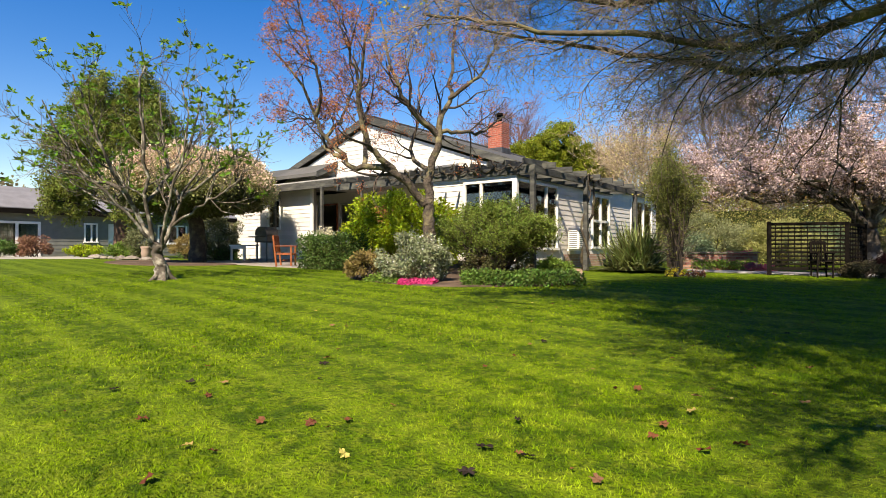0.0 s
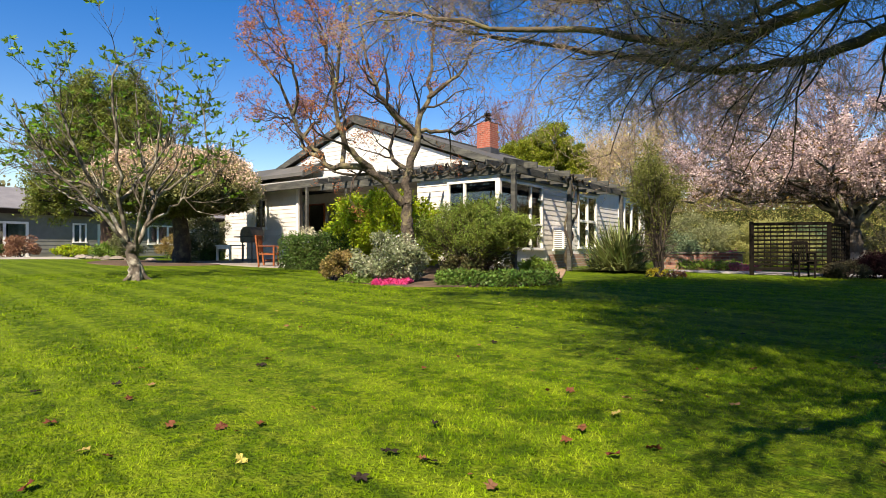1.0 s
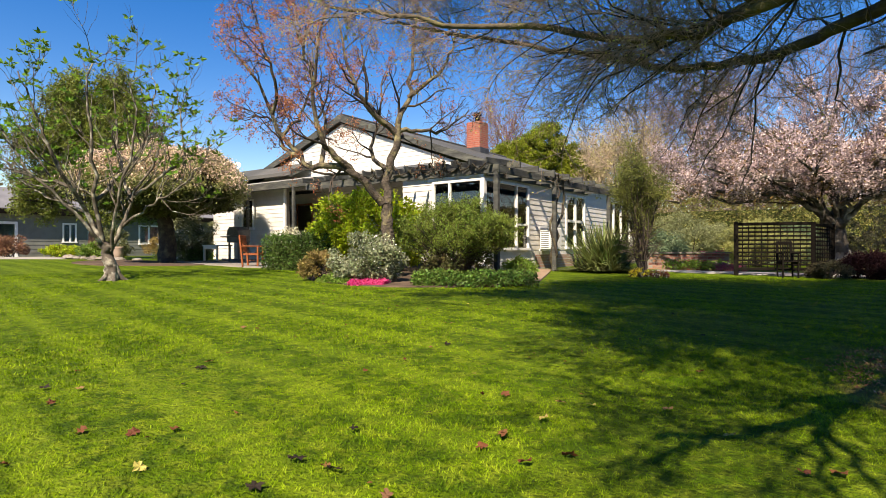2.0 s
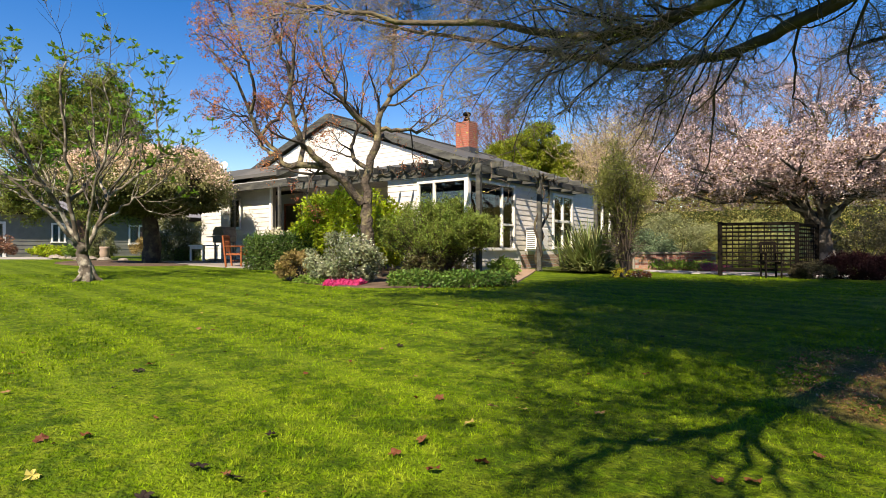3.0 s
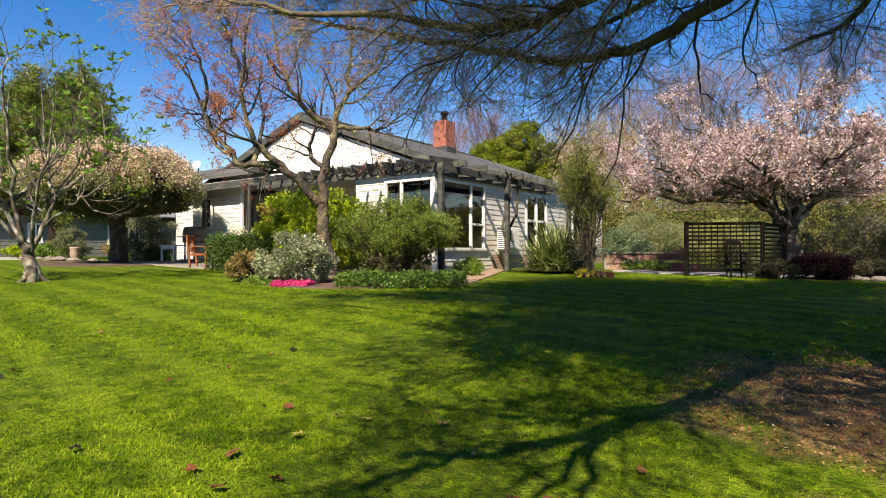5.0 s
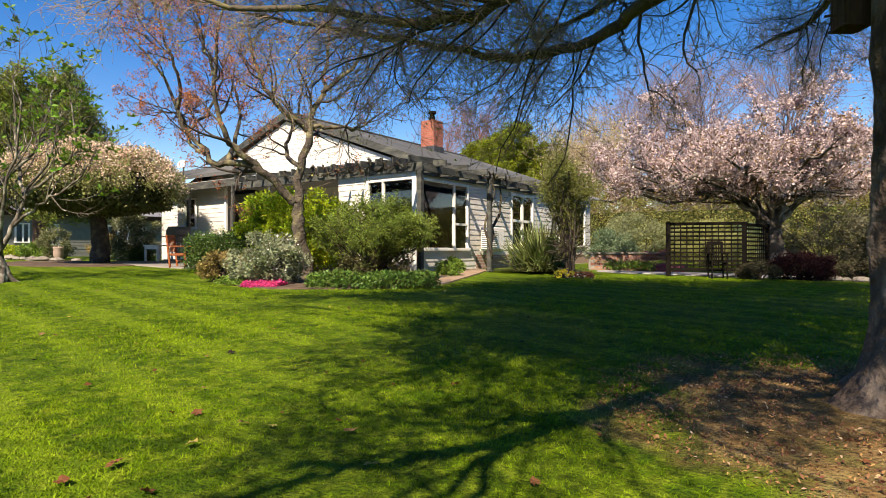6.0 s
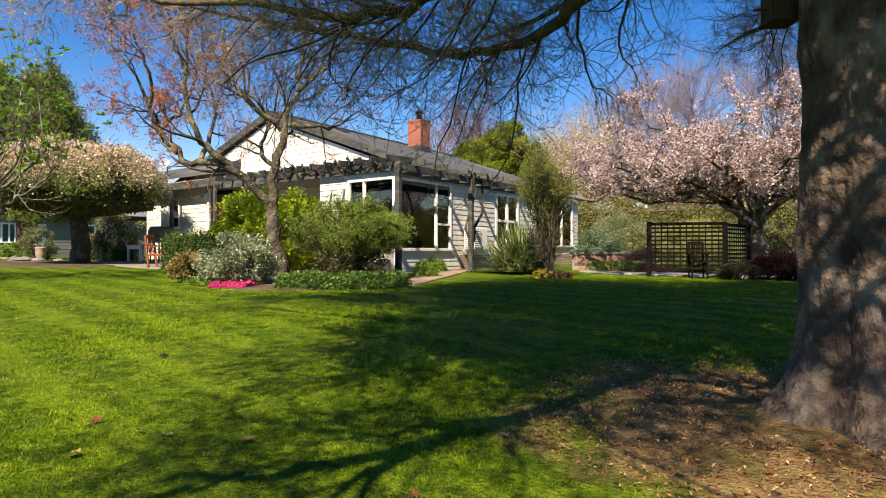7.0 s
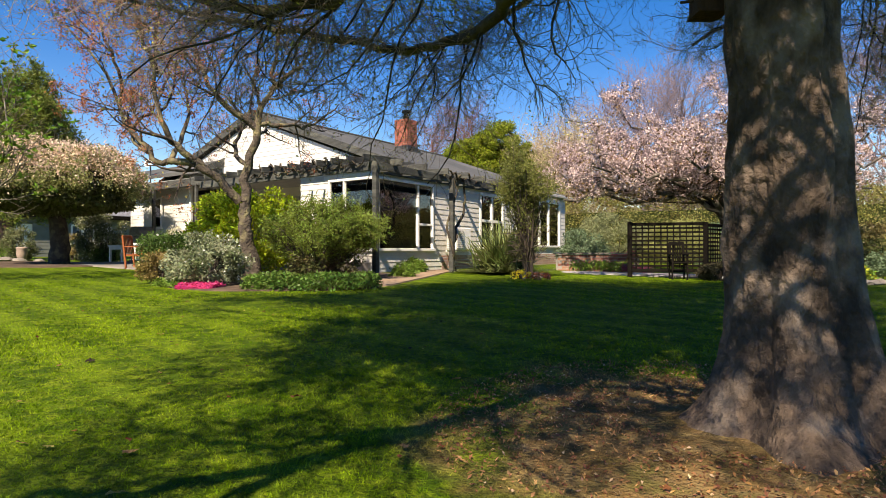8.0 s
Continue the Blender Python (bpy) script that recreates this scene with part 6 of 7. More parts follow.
# ---- grass ----
def build_grass():
    mt = grass_mat("grass blade", 1.0, thin=0.3, island=0.22)
    VV = []
    def scatter(x0, x1, y0, y1, dens, w, h, keep):
        n = int((x1 - x0) * (y1 - y0) * dens)
        x, y = RNG.uniform(x0, x1, n), RNG.uniform(y0, y1, n)
        k = keep(x, y)
        d = np.hypot(x - TRUNK[0] + 0.1, y - TRUNK[1] + 0.25)
        k &= RNG.random(n) < np.clip((d - 0.75) / 0.8, 0.06, 1)
        bed = (x < 3.3) & (y > 6.4) & (y - 6.4 > (x - 1.9) * 1.15) & (x > -0.8)
        k &= ~bed
        x, y = x[k], y[k]
        n = len(x)
        z = ground_z(x, y) - 0.004
        a = RNG.uniform(0, 2 * np.pi, n)
        tuft = np.sin(x * 71 + 3 * np.sin(y * 23)) * np.sin(y * 67 + 3 * np.sin(x * 29)) + 0.7 * np.sin(x * 31 + 2 * np.sin(y * 13)) * np.sin(y * 37 + 2 * np.sin(x * 11))
        ln = h * RNG.uniform(0.5, 1.3, n) * np.clip(1 + 0.5 * tuft, 0.35, 1.9)
        lean = RNG.uniform(0.1, 1.2, n)
        b = RNG.uniform(0, 2 * np.pi, n)
        ww = w * RNG.uniform(0.6, 1.3, n) / 2
        p = np.stack([x, y, z], 1)
        s = np.stack([np.cos(a) * ww, np.sin(a) * ww, 0 * a], 1)
        tip = p + np.stack([np.cos(b) * ln * lean, np.sin(b) * ln * lean, ln], 1)
        VV.append(np.stack([p - s, p + s, tip], 1).reshape(-1, 3))
    # distance off the line of the walk, on its left-hand side
    def off(x, y):
        return np.minimum.reduce([np.hypot(x - a, y - b) for a, b in ((7.2, -0.5), (7.8, 0.2), (8.5, 0.9), (9.1, 1.6))])
    scatter(2.5, 11.5, 0, 6.5, 9500, 0.0055, 0.0135, lambda x, y: off(x, y) < 3.6)
    scatter(-2, 13, 0, 10, 2800, 0.009, 0.017, lambda x, y: (off(x, y) >= 3.6) & (off(x, y) < 6.5))
    scatter(-9, 15, 0, 15, 800, 0.015, 0.018, lambda x, y: (off(x, y) >= 6.5) & (off(x, y) < 14))
    V = np.concatenate(VV)
    ob = part("lawn_grass", mesh_np("lawn_grass", V, np.arange(len(V)).reshape(-1, 3)), mt)
    tagged(ob, "short bright green mown grass blades", "grass", kind="stuff")


RNG = np.random.default_rng(52)
build_grass()


# ---- beds, paths and borders ----
def patch(name, pts, rise, label, material, category, kind="structure"):
    """A thin raised sheet that follows the lawn, inside an outline."""
    c = np.mean(pts, 0)
    out = smooth_path([(a, b, 0) for a, b in pts] + [(*pts[0], 0)], 60)[:-1, :2]
    rings = [1.0, 0.97, 0.8, 0.55, 0.3]
    V, F = [], []
    for r in rings:
        q = c + (out - c) * r
        V.append(np.stack([q[:, 0], q[:, 1], ground_z(q[:, 0], q[:, 1]) + (rise if r < 1 else -0.03)], 1))
    V = np.concatenate(V + [np.array([[*c, gz(*c) + rise]])])
    n = len(out)
    i = np.arange(n)
    j = (i + 1) % n
    for k in range(len(rings) - 1):
        F.append(np.stack([k * n + i, k * n + j, (k + 1) * n + j, (k + 1) * n + i], 1))
    m = (len(rings) - 1) * n
    F.append(np.stack([m + i, m + j, np.full(n, len(V) - 1), np.full(n, len(V) - 1)], 1))
    me = bpy.data.meshes.new(name)
    me.from_pydata(V.tolist(), [], [tuple(dict.fromkeys(f)) for f in np.concatenate(F).tolist()])
    return tagged(part(name, me, material), label, category, kind=kind)


PATHMAT = mat("sandy path", (0.32, 0.22, 0.15), (0.23, 0.16, 0.11), 5.0, 0.9, 0.5, 40, dirt=(0.24, 0.19, 0.14))
patch("bed_soil", [(-0.75, 7.0), (0.3, 6.5), (1.3, 6.35), (2.1, 6.65), (3.15, 7.9), (3.0, 9.0), (1.9, 11.2), (0.2, 11.9), (-2.5, 11.6), (-3.5, 9.6), (-1.9, 8.4)], 0.02, "dark soil of the planted bed before the house", SOIL, "garden bed")
patch("garden_path", [(2.85, 8.3), (3.1, 8.75), (2.45, 10.4), (1.5, 12.6), (0.75, 14.2), (0.25, 14.1), (0.85, 12.4), (1.75, 10.4), (2.35, 9.1)], 0.025, "narrow sandy path to the side wall", PATHMAT, "path")
patch("patio", [(-10.6, 9.6), (-7.0, 8.9), (-4.1, 9.0), (-3.9, 10.2), (-4.0, 11.9), (-8.0, 11.9), (-10.6, 11.9)], 0.035, "worn concrete patio by the porch", CONCRETE, "patio")
patch("tree_bed", [(-12.9, 8.2), (-11.0, 7.0), (-8.6, 6.9), (-7.2, 8.0), (-7.6, 9.6), (-10.0, 10.6), (-12.4, 9.8)], 0.03, "dark soil bed under the weeping tree", SOIL, "garden bed")
patch("paving", [(4.2, 15.2), (6.0, 15.6), (8.2, 16.3), (8.6, 17.4), (6.5, 17.2), (4.6, 16.6), (3.0, 15.9)], 0.03, "pale concrete paving behind the lattice screen", mat("pale paving", (0.30, 0.28, 0.29), (0.24, 0.225, 0.235), 2.0, 0.8, 0.2, dirt=(0.3, 0.3, 0.29)), "paving")
patch("drive", [(-26.0, 2.0), (-21.5, 3.0), (-18.0, 6.5), (-16.8, 9.6), (-18.5, 10.4), (-25.9, 12.0)], 0.02, "grey gravel strip before the outbuilding", mat("grey gravel", (0.34, 0.32, 0.29), (0.25, 0.24, 0.22), 12.0, 0.9, 0.8, 60), "gravel")


def stone_mesh(seed):
    r = np.random.default_rng(seed)
    bm = bmesh.new()
    bmesh.ops.create_icosphere(bm, subdivisions=2, radius=1.0)
    o = Vector(r.uniform(-50, 50, 3))
    for v in bm.verts:
        v.co *= 1 + 0.35 * noise.noise(v.co * 1.3 + o)
        v.co.z *= 0.6
    me = bpy.data.meshes.new("stone")
    bm.to_mesh(me)
    bm.free()
    me.materials.append(mat("garden stone", (0.27, 0.235, 0.2), (0.17, 0.15, 0.13), 6.0, 0.9, 0.5, 25, obrand=0.25))
    return me


STONES = [stone_mesh(i) for i in range(5)]


def stones(n, spots, r0, r1, group, label):
    for k in range(n):
        x, y = spots(k)
        ob = new("stone", STONES[int(RNG.integers(0, 5))])
        s = RNG.uniform(r0, r1)
        ob.matrix_world = Matrix.Translation((x, y, gz(x, y) + s * 0.25)) @ Matrix.Rotation(RNG.uniform(0, 6.28), 4, "Z") @ Matrix.Diagonal((s * RNG.uniform(0.8, 1.5), s, s, 1))
        tagged(ob, label, "stone", group)


def on_line(pts, n, jit=0.05):
    q = smooth_path([(a, b, 0) for a, b in pts], n)
    return lambda k: (q[k, 0] + RNG.normal(0, jit), q[k, 1] + RNG.normal(0, jit))


stones(34, on_line([(8.3, 15.75), (9.6, 15.9), (11.5, 16.6), (14.0, 17.8)], 34), 0.07, 0.14, "border edging stones", "rough grey-brown stone edging a border")
stones(20, on_line([(-17.6, 9.2), (-16.4, 9.3), (-15.2, 9.3), (-14.0, 9.4), (-12.9, 9.5)], 20, 0.12), 0.09, 0.2, "stones under the evergreen", "rough pale boulder at the foot of a tree")

# borders
build_hedge("brown_hedge", 9.2, 20.5, 17.0, 24.5, 1.4, 1.25, "clipped brown-green hedge behind the border", leaf_mat("brown hedge leaf", (0.17, 0.13, 0.05), (0.13, 0.12, 0.05), 0.4, 0.3), 22000, 0.08)
shrub("grey_bush", 10.3, 17.6, (0.9, 0.7, 0.75), "open grey-green bush in the border", GREYLEAF, 5000, 0.06, 36, 0.2)
shrub("grey_bush", 12.4, 18.6, (1.0, 0.8, 0.9), "open grey-green bush in the border", GREYLEAF, 5000, 0.06, 36, 0.22)
shrub("border_flowers", 9.3, 16.6, (0.5, 0.35, 0.35), "yellow flowering clump in the stone-edged border", YELLOW, 600, 0.04, 14, 0.1, stems=5, category="flowers", extra=(900, 0.06, MIDGREEN, "leaves"))
shrub("rusty_bush", -24.6, 9.6, (1.0, 0.8, 0.9), "rounded rusty brown bush before the window", leaf_mat("rusty leaf", (0.24, 0.12, 0.08), (0.18, 0.1, 0.06), 0.35, 0.3), 4000, 0.1, 30, 0.3)
shrub("yellow_bush", -22.0, 10.8, (1.0, 0.8, 0.5), "low yellow-green bush before the outbuilding", LIME, 3000, 0.1, 26, 0.25)
shrub("drive_bush", -20.5, 7.0, (0.9, 0.8, 0.6), "low dark green bush by the gravel", DARKGREEN, 3000, 0.1, 26, 0.25)
shrub("stone_bush", -15.6, 9.8, (0.8, 0.7, 0.6), "low green bush among the stones", MIDGREEN, 3000, 0.08, 26, 0.2)
shrub("white_flowers", -4.0, 9.35, (0.6, 0.4, 1.05), "cream flower heads above the clipped hedge", leaf_mat("cream petal", (0.7, 0.66, 0.5), (0.6, 0.58, 0.42), 0.2, 0.3), 900, 0.05, 18, 0.12, stems=10, low=0.2, category="flowers")
shrub("step_plant", 1.75, 10.9, (0.26, 0.22, 0.2), "strappy green plants beside the path", MIDGREEN, 1200, 0.09, 20, 0.15, aspect=0.2)
shrub("step_plant", 0.6, 12.6, (0.26, 0.22, 0.25), "strappy green plants beside the path", MIDGREEN, 1800, 0.12, 20, 0.15, aspect=0.2)
build_strip("bed_edge_plants", [(3.2, 16.2), (3.8, 16.8), (4.5, 17.3)], 0.5, 0.3, "low green plants before the raised bed", MIDGREEN, 1200, 0.07, "plants")
build_strip("bed_edge_flowers", [(4.3, 16.9), (5.0, 17.3)], 0.4, 0.22, "low pink flowers before the raised bed", leaf_mat("dusky pink petal", (0.5, 0.12, 0.22), (0.4, 0.1, 0.18), 0.3, 0.3), 900, 0.05, "flowers")


def build_pot(name, x, y, label, glaze, wide=1.0, tall=1.0):
    t = thing(name, x, y, None, label, "pot")
    z = gz(x, y)
    prof = [(0.12, 0.0), (0.18, 0.06), (0.22, 0.15), (0.2, 0.22), (0.23, 0.25), (0.23, 0.28), (0.18, 0.28), (0.17, 0.22)]
    n = 24
    A = np.arange(n) * 2 * np.pi / n
    V = np.concatenate([np.stack([x + wide * r * np.cos(A), y + wide * r * np.sin(A), np.full(n, z + tall * h)], 1) for r, h in prof])
    i = np.arange(len(prof) * n).reshape(len(prof), n)
    nx = np.roll(i, -1, 1)
    F = np.stack([i[:-1], nx[:-1], nx[1:], i[1:]], -1).reshape(-1, 4)
    part("body", mesh_np("body", V, F, True), glaze, t)
    part("soil", prism([(x + 0.175 * wide * math.cos(a), y + 0.175 * wide * math.sin(a)) for a in A], z + 0.1, z + 0.24 * tall), SOIL, t)


build_pot("glazed_pot", 1.45, 14.6, "squat teal glazed garden pot", mat("teal glaze", (0.02, 0.05, 0.06), (0.035, 0.075, 0.08), 5.0, 0.35, 0.05))
build_pot("clay_pot", -14.1, 9.75, "tall pale clay garden pot among the stones", mat("pale clay", (0.36, 0.27, 0.21), (0.28, 0.21, 0.17), 6.0, 0.85, 0.3), 0.75, 1.75)


def build_vine():
    t = thing("vine", 1.15, 13.6, None, "bare twisted vine climbing the pergola post", "vine")
    z = gz(1.15, 13.6)
    S = [limb([(1.1, 13.75, z), (1.0, 13.65, 0.4), (1.22, 13.55, 0.85), (1.1, 13.85, 1.2), (1.15, 14.1, 1.55), (1.2, 14.05, 2.0), (1.22, 13.9, 2.45)], 0.055, 0.022, 20, 0.02),
         limb([(1.05, 13.6, z), (1.3, 13.35, 0.5), (1.15, 13.3, 1.2), (1.32, 13.45, 1.9), (1.25, 13.4, 2.5)], 0.042, 0.016, 18, 0.02)]
    V = [limb([(1.24, 13.0 + 0.3 * k, 2.34), (1.32, 13.25 + 0.25 * k, 2.5), (1.2, 13.5 + 0.3 * k, 2.3), (1.28, 13.8 + 0.3 * k, 2.55)], 0.03, 0.012, 12, 0.03) for k in range(4)]
    H = [limb([(-3.1 + 0.36 * k, 10.55, 2.5), (-2.95 + 0.36 * k, 10.44, 2.56), (-2.8 + 0.36 * k, 10.5, 2.34), (-2.5 + 0.36 * k, 10.5, 2.52)], 0.026, 0.012, 12, 0.025) for k in range(11)]
    limbs(S, BARK_DARK, t, 8, "stem")
    limbs(V + H, BARK_DARK, t, 5, "shoot")
    P, R = joined(V + H)
    P2, R2 = sprout(P, R, 3, 0.1, 1.0, 0.11, 0.6, 60, -0.08, 0.25, 5, rmin=0.004)
    twigs([(P2, R2)], TWIG, t, 3)


build_vine()


# ---- fallen leaves on the lawn ----
def leaf_mesh(seed):
    r = np.random.default_rng(seed)
    bm = bmesh.new()
    n = 15
    rim = []
    for i in range(n):
        a = 2 * math.pi * i / n
        rad = (0.92 if i % 3 == 0 else 0.76 if i % 3 == 1 else 0.62) * r.uniform(0.7, 1.2)
        rim.append(bm.verts.new((rad * math.cos(a), 0.75 * rad * math.sin(a), 0.42 * rad * r.uniform(-0.3, 1.0) + 0.05)))
    c = bm.verts.new((0, 0, 0.1))
    for i in range(n):
        bm.faces.new((c, rim[i], rim[(i + 1) % n]))
    me = bpy.data.meshes.new("fallen_leaf")
    bm.to_mesh(me)
    bm.free()
    return me


KINDS = []
for k, (c1, c2) in enumerate((((0.17, 0.05, 0.022), (0.10, 0.035, 0.018)), ((0.19, 0.07, 0.03), (0.12, 0.045, 0.025)), ((0.03, 0.02, 0.015), (0.018, 0.013, 0.01)), ((0.5, 0.42, 0.12), (0.4, 0.33, 0.1)), ((0.27, 0.15, 0.075), (0.18, 0.1, 0.05)))):
    m = mat("dead leaf " + "abcde"[k], c1, c2, 20.0, 0.7, 0.2, obrand=0.3, thin=0.2)
    for sd in range(3):
        me = leaf_mesh(10 * k + sd)
        me.materials.append(m)
        KINDS.append((k, me))
WORDS = ("curled red-brown fallen leaf on the lawn", "rusty fallen leaf on the lawn", "dark shrivelled fallen leaf on the lawn", "pale yellow fallen leaf on the lawn", "tan fallen leaf on the lawn")


def drop_leaf(x, y, s, pick=None):
    k, me = KINDS[int(RNG.integers(0, len(KINDS)))] if pick is None else KINDS[3 * pick + int(RNG.integers(0, 3))]
    ob = new("fallen_leaf", me)
    ob.matrix_world = Matrix.Translation((x, y, gz(x, y) + 0.014)) @ Matrix.Rotation(RNG.uniform(0, 6.28), 4, "Z") @ Matrix.Rotation(RNG.normal(0, 0.35), 4, "X") @ Matrix.Scale(s, 4)
    tagged(ob, WORDS[k], "leaf", "fallen leaves on the lawn")


for _ in range(150):
    u, w = RNG.uniform(-0.3, 1), RNG.uniform(1.6, 9.5)
    x, y = 6.0 + 3.2 * u - 0.6 * w + RNG.uniform(-1.8, 1.4), -0.4 + 2.2 * u + 0.8 * w + RNG.uniform(-1.2, 1.2)
    drop_leaf(x, y, RNG.uniform(0.011, 0.022), int(RNG.choice(5, p=(0.36, 0.22, 0.22, 0.06, 0.14))))
RED, RUST, BLACK, PALEYELLOW, TAN = range(5)
for kind, size, spots in (
        (RED, 0.032, ((5.12, 0.42), (4.47, 0.71), (5.25, 1.25), (5.08, 0.69), (6.73, 1.97), (6.42, 1.85), (6.63, 1.82), (6.84, 3.58), (7.56, 2.36))),
        (RUST, 0.028, ((4.38, 1.09), (4.94, 1.01), (5.14, 1.13), (4.25, 2.03), (6.14, 2.51), (6.42, 2.01), (6.41, 2.03), (7.72, 2.74), (6.06, 1.37), (7.46, 2.29))),
        (BLACK, 0.03, ((3.85, 0.86), (4.05, 1.18), (5.99, 1.12), (5.92, 1.35), (4.34, 1.91), (5.87, 1.7), (6.1, 1.37), (5.15, 3.37))),
        (PALEYELLOW, 0.03, ((5.52, 0.97), (6.57, 2.59), (6.47, 2.28), (7.18, 2.54), (4.94, 0.66))),
        (TAN, 0.026, ((4.23, 1.28), (6.43, 2.55), (6.88, 2.74), (7.31, 4.32), (7.7, 3.37), (3.31, 2.92), (6.39, 1.33)))):
    for x, y in spots:
        drop_leaf(x, y, size * RNG.uniform(1.0, 1.3), kind)
for _ in range(26):
    a, r = RNG.uniform(0, 6.28), 0.45 + abs(RNG.normal(0, 0.6))
    drop_leaf(TRUNK[0] - 0.15 + r * math.cos(a), TRUNK[1] - 0.3 + r * math.sin(a), RNG.uniform(0.012, 0.024), int(RNG.choice(5, p=(0.4, 0.3, 0.1, 0.02, 0.18))))


# ---- distant woods close the view all round ----
def build_woods():
    for name, m, lo, hi, n, size, word in (("far_woods", leaf_mat("far leaf", (0.10, 0.11, 0.05), (0.17, 0.14, 0.08), 0.5, 0.3), 0, 2 * math.pi, 170000, 0.5, "distant belt of mixed trees"),):
        a = RNG.uniform(lo, hi, n)
        hgt = 6.6 + 0.9 * np.sin(a * 9) + 0.7 * np.sin(a * 23 + 1) + 0.5 * np.sin(a * 57)
        r = RNG.uniform(62, 84, n)
        k = RNG.uniform(0, 1, n) ** 0.7
        p = np.stack([r * np.cos(a), 10 + r * np.sin(a), k * hgt], 1)
        V, F = leaf_arrays(p, size, aspect=0.8)
        tagged(part(name, mesh_np(name, V, F), m), word, "trees", kind="stuff")


build_woods()


def build_dish():
    x, y, z = -10.9, 12.5, 3.66
    t = thing("satellite_dish", x, y, 3.3, "white satellite dish on a short mast above the wing", "satellite dish")
    part("mast", box(x - 0.02, y - 0.02, 2.9, x + 0.02, y + 0.02, z), METAL, t)
    rings, n = 5, 20
    A = np.arange(n) * 2 * np.pi / n
    m = Matrix.Translation((x, y - 0.05, z)) @ Matrix.Scale(0.8, 4) @ Matrix.Rotation(radians(25), 4, "Z") @ Matrix.Rotation(radians(70), 4, "X")
    V = [m @ Vector((0.2 * k / rings * math.cos(a), 0.2 * k / rings * math.sin(a), 0.06 * (k / rings) ** 2)) for k in range(1, rings + 1) for a in A]
    i = np.arange(rings * n).reshape(rings, n)
    nx = np.roll(i, -1, 1)
    F = np.stack([i[:-1], nx[:-1], nx[1:], i[1:]], -1).reshape(-1, 4)
    part("dish", mesh_np("dish", np.array([tuple(v) for v in V]), F, True), TRIM, t)
    part("arm", beam(m @ Vector((0, -0.19, 0.06)), m @ Vector((0, 0, 0.22)), 0.015, 0.015, 0), METAL, t)


build_dish()

build_hedge("back_hedge", -16.5, 12.6, -11.2, 11.3, 0.6, 0.38, "low dark hedge behind the weeping tree", DARKGREEN, 6000, 0.06, 0)


# ---- leaf litter on the bare earth round the big trunk ----
def build_litter():
    for name, m, n, word in (("leaf_litter", leaf_mat("tan litter", (0.36, 0.18, 0.09), (0.22, 0.095, 0.045), 0.5, 0.15), 10000, "tan and rusty leaf litter round the trunk"), ("pale_litter", leaf_mat("pale litter", (0.5, 0.36, 0.24), (0.4, 0.27, 0.17), 0.4, 0.15), 600, "pale dry grass and leaf bits round the trunk")):
        a, r = RNG.uniform(0, 2 * np.pi, n), 0.3 + 0.95 * RNG.random(n) ** 0.75
        x, y = TRUNK[0] - 0.2 + r * np.cos(a), TRUNK[1] - 0.2 + r * np.sin(a)
        p = np.stack([x, y, ground_z(x, y) + RNG.uniform(0.004, 0.016, n)], 1)
        V, F = leaf_arrays(p, 0.016, normal=np.array([0, 0, 1.5]), axis=np.array([0, 0, 0.0]), aspect=0.45, vary=0.7)
        V[:, 2] = np.clip(V[:, 2], ground_z(V[:, 0], V[:, 1]) + 0.002, ground_z(V[:, 0], V[:, 1]) + 0.026)
        tagged(part(name, mesh_np(name, V, F), m), word, "leaf litter", kind="stuff")


build_litter()

CAMELLIA = leaf_mat("mottled cream and green leaf", (0.26, 0.26, 0.13), (0.07, 0.09, 0.035), 0.6, 0.25)
shrub("path_shrub", -12.0, 11.3, (1.0, 0.9, 1.75), "rounded leafy shrub with cream-mottled leaves by the wing", CAMELLIA, 14000, 0.06, 70, 0.25, low=-0.9, extra=(600, 0.05, WHITEPETAL, "flowers"))
shrub("mottled_bush", -14.95, 10.0, (0.75, 0.6, 1.15), "open cream-mottled green bush near the stones", CAMELLIA, 7000, 0.06, 44, 0.2, low=-0.9)
shrub("brown_shrub", -14.6, 11.6, (0.7, 0.6, 0.9), "dry orange-brown shrub behind the weeping tree", TANLEAF, 4000, 0.06, 30, 0.2)


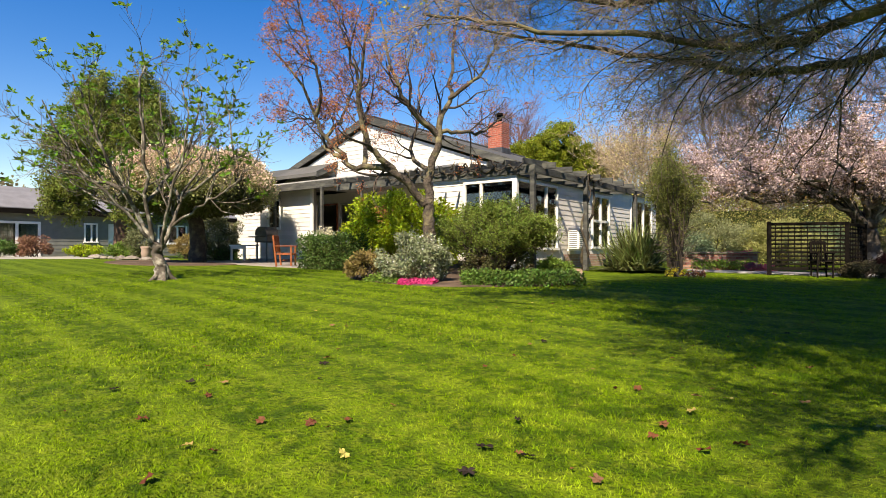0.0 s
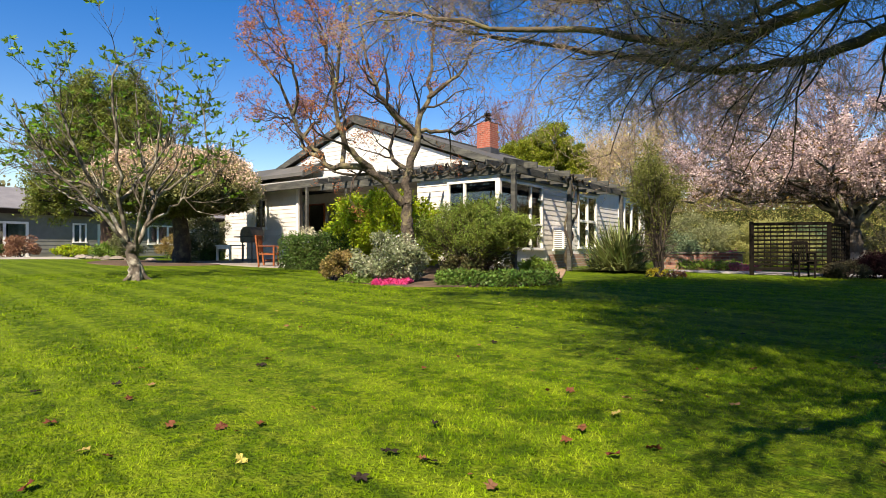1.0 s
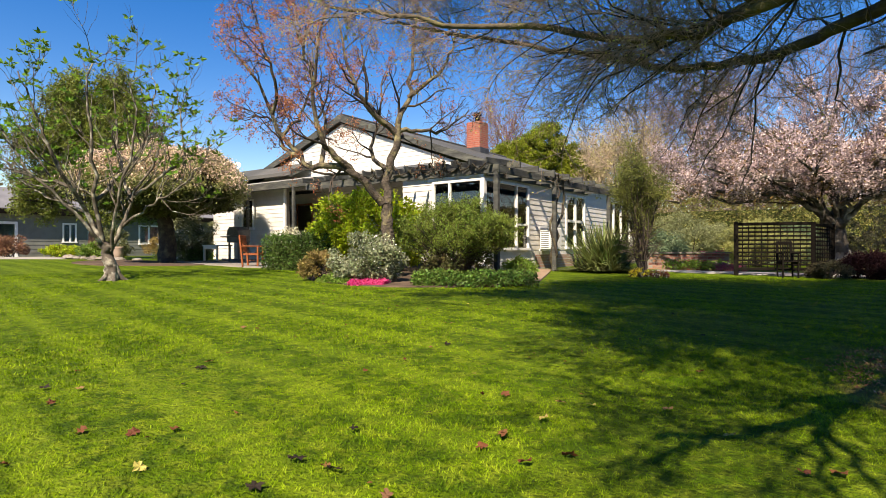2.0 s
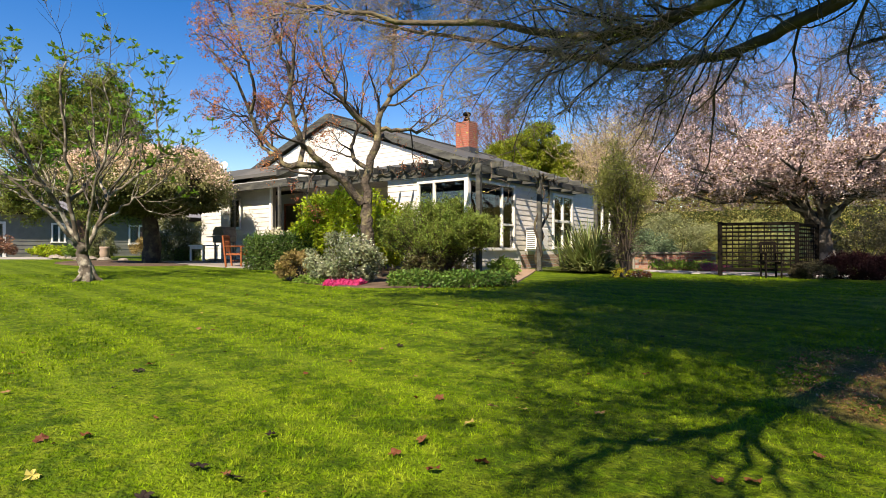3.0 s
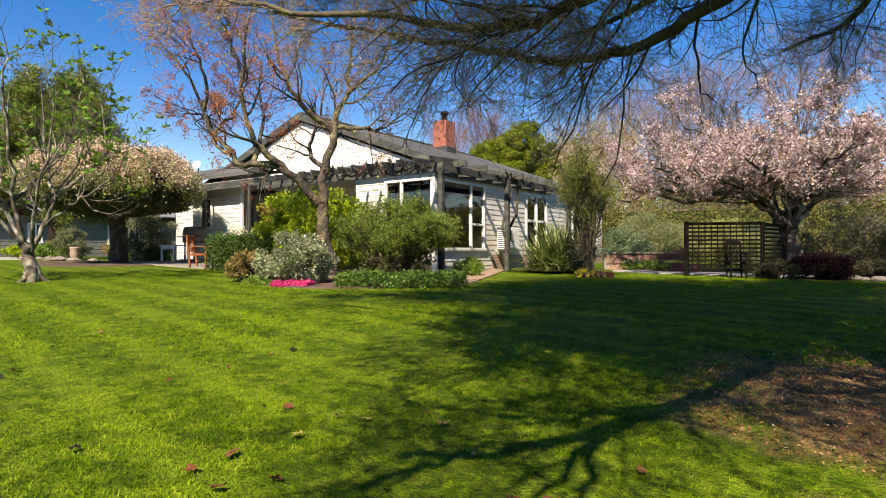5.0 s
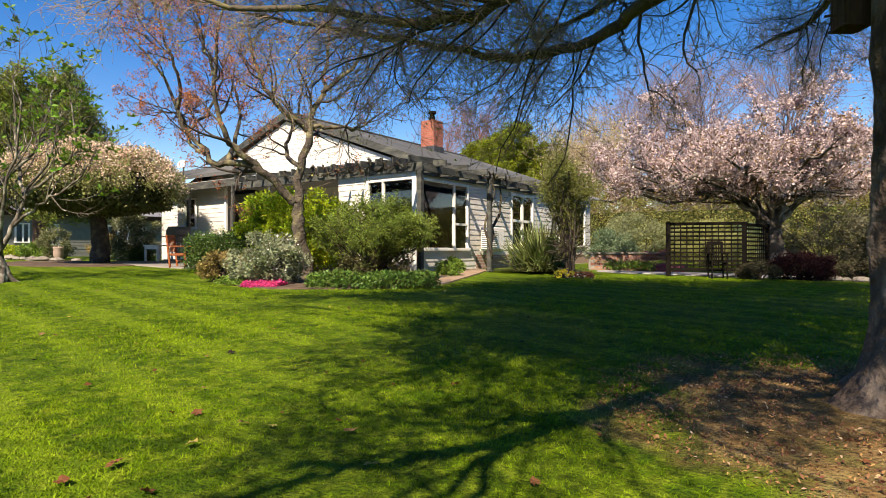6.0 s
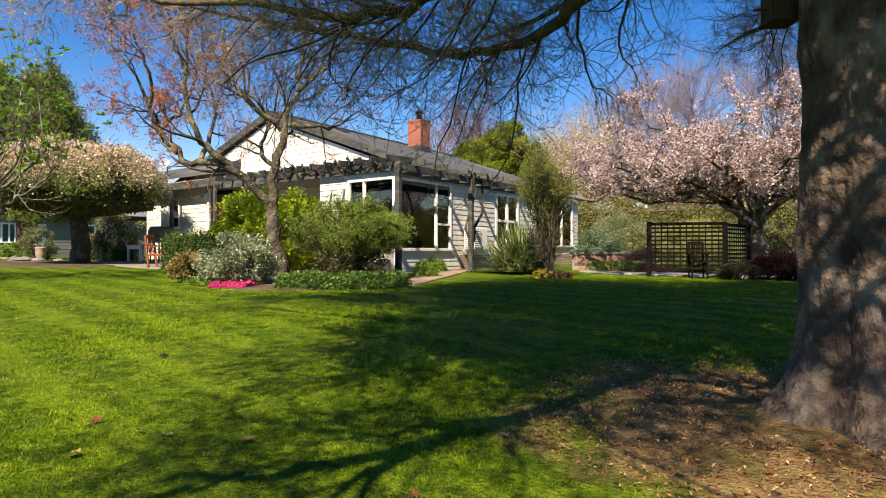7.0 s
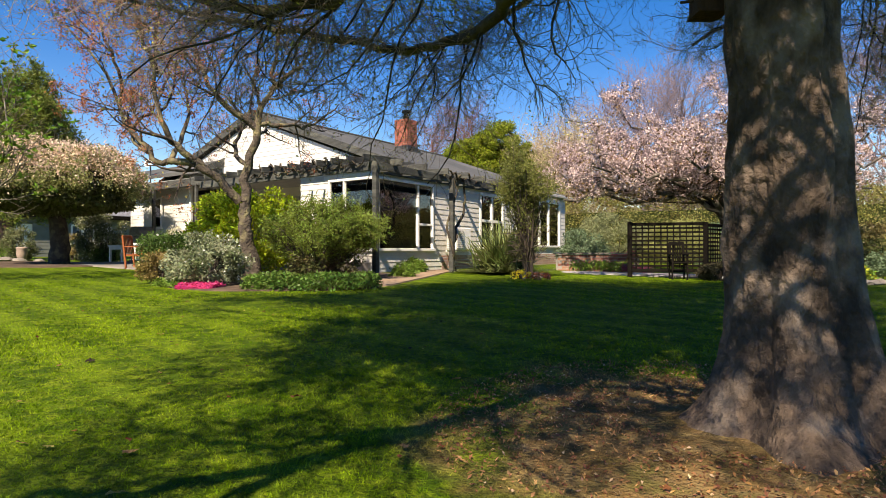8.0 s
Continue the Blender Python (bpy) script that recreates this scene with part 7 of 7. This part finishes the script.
def build_barbecue():
    x, y = -8.75, 11.05
    t = thing("barbecue", x, y, gz(x, y) + 0.035, "dark hooded barbecue on legs beside the porch", "barbecue")
    z = gz(x, y) + 0.035
    for dx in (-0.25, 0.25):
        for dy in (-0.18, 0.18):
            part("leg", box(x + dx - 0.02, y + dy - 0.02, z, x + dx + 0.02, y + dy + 0.02, z + 0.62), METAL, t)
    part("firebox", box(x - 0.32, y - 0.24, z + 0.62, x + 0.32, y + 0.24, z + 0.84, 0.03), METAL, t)
    part("hood", prism([(x - 0.32, z + 0.845), (x + 0.32, z + 0.845), (x + 0.28, z + 1.02), (x + 0.16, z + 1.12), (x - 0.16, z + 1.12), (x - 0.28, z + 1.02)], y - 0.23, y + 0.23, "y"), METAL, t)
    part("side_shelf", box(x - 0.72, y - 0.2, z + 0.8, x - 0.33, y + 0.2, z + 0.83), METAL, t)
    part("handle", beam((x - 0.2, y - 0.27, z + 0.93), (x + 0.2, y - 0.27, z + 0.93), 0.025, 0.025), METAL, t)


build_barbecue()


def build_bench_table():
    x, y = -10.35, 11.3
    z = gz(x, y) + 0.035
    t = thing("garden_table", x, y, z, "small white painted garden table on the patio", "table")
    part("tabletop", box(x - 0.45, y - 0.3, z + 0.5, x + 0.45, y + 0.3, z + 0.54), TRIM, t)
    for dx in (-0.38, 0.38):
        for dy in (-0.24, 0.24):
            part("leg", box(x + dx - 0.03, y + dy - 0.03, z, x + dx + 0.03, y + dy + 0.03, z + 0.5), TRIM, t)
    part("apron", box(x - 0.4, y - 0.27, z + 0.4, x + 0.4, y - 0.25, z + 0.5), TRIM, t)


build_bench_table()

shrub("border_shrub", 7.9, 21.0, (1.9, 1.0, 1.8), "twiggy grey-brown shrub behind the blossom tree", leaf_mat("grey brown leaf", (0.15, 0.13, 0.08), (0.11, 0.11, 0.07), 0.45, 0.3), 12000, 0.07, 60, 0.3, stems=40, low=-0.9)

shrub("feathery_shrub", 2.3, 22.6, (1.5, 1.0, 1.75), "pale feathery grey-green shrub beyond the raised bed", leaf_mat("pale feathery leaf", (0.30, 0.32, 0.16), (0.22, 0.25, 0.13), 0.35, 0.4), 14000, 0.12, 40, 0.35, aspect=0.16, low=-0.9)
shrub("grey_shrub", 5.4, 25.2, (1.3, 0.9, 1.5), "dull grey-green shrub before the boundary hedge", GREYLEAF, 9000, 0.08, 40, 0.3, low=-0.9)
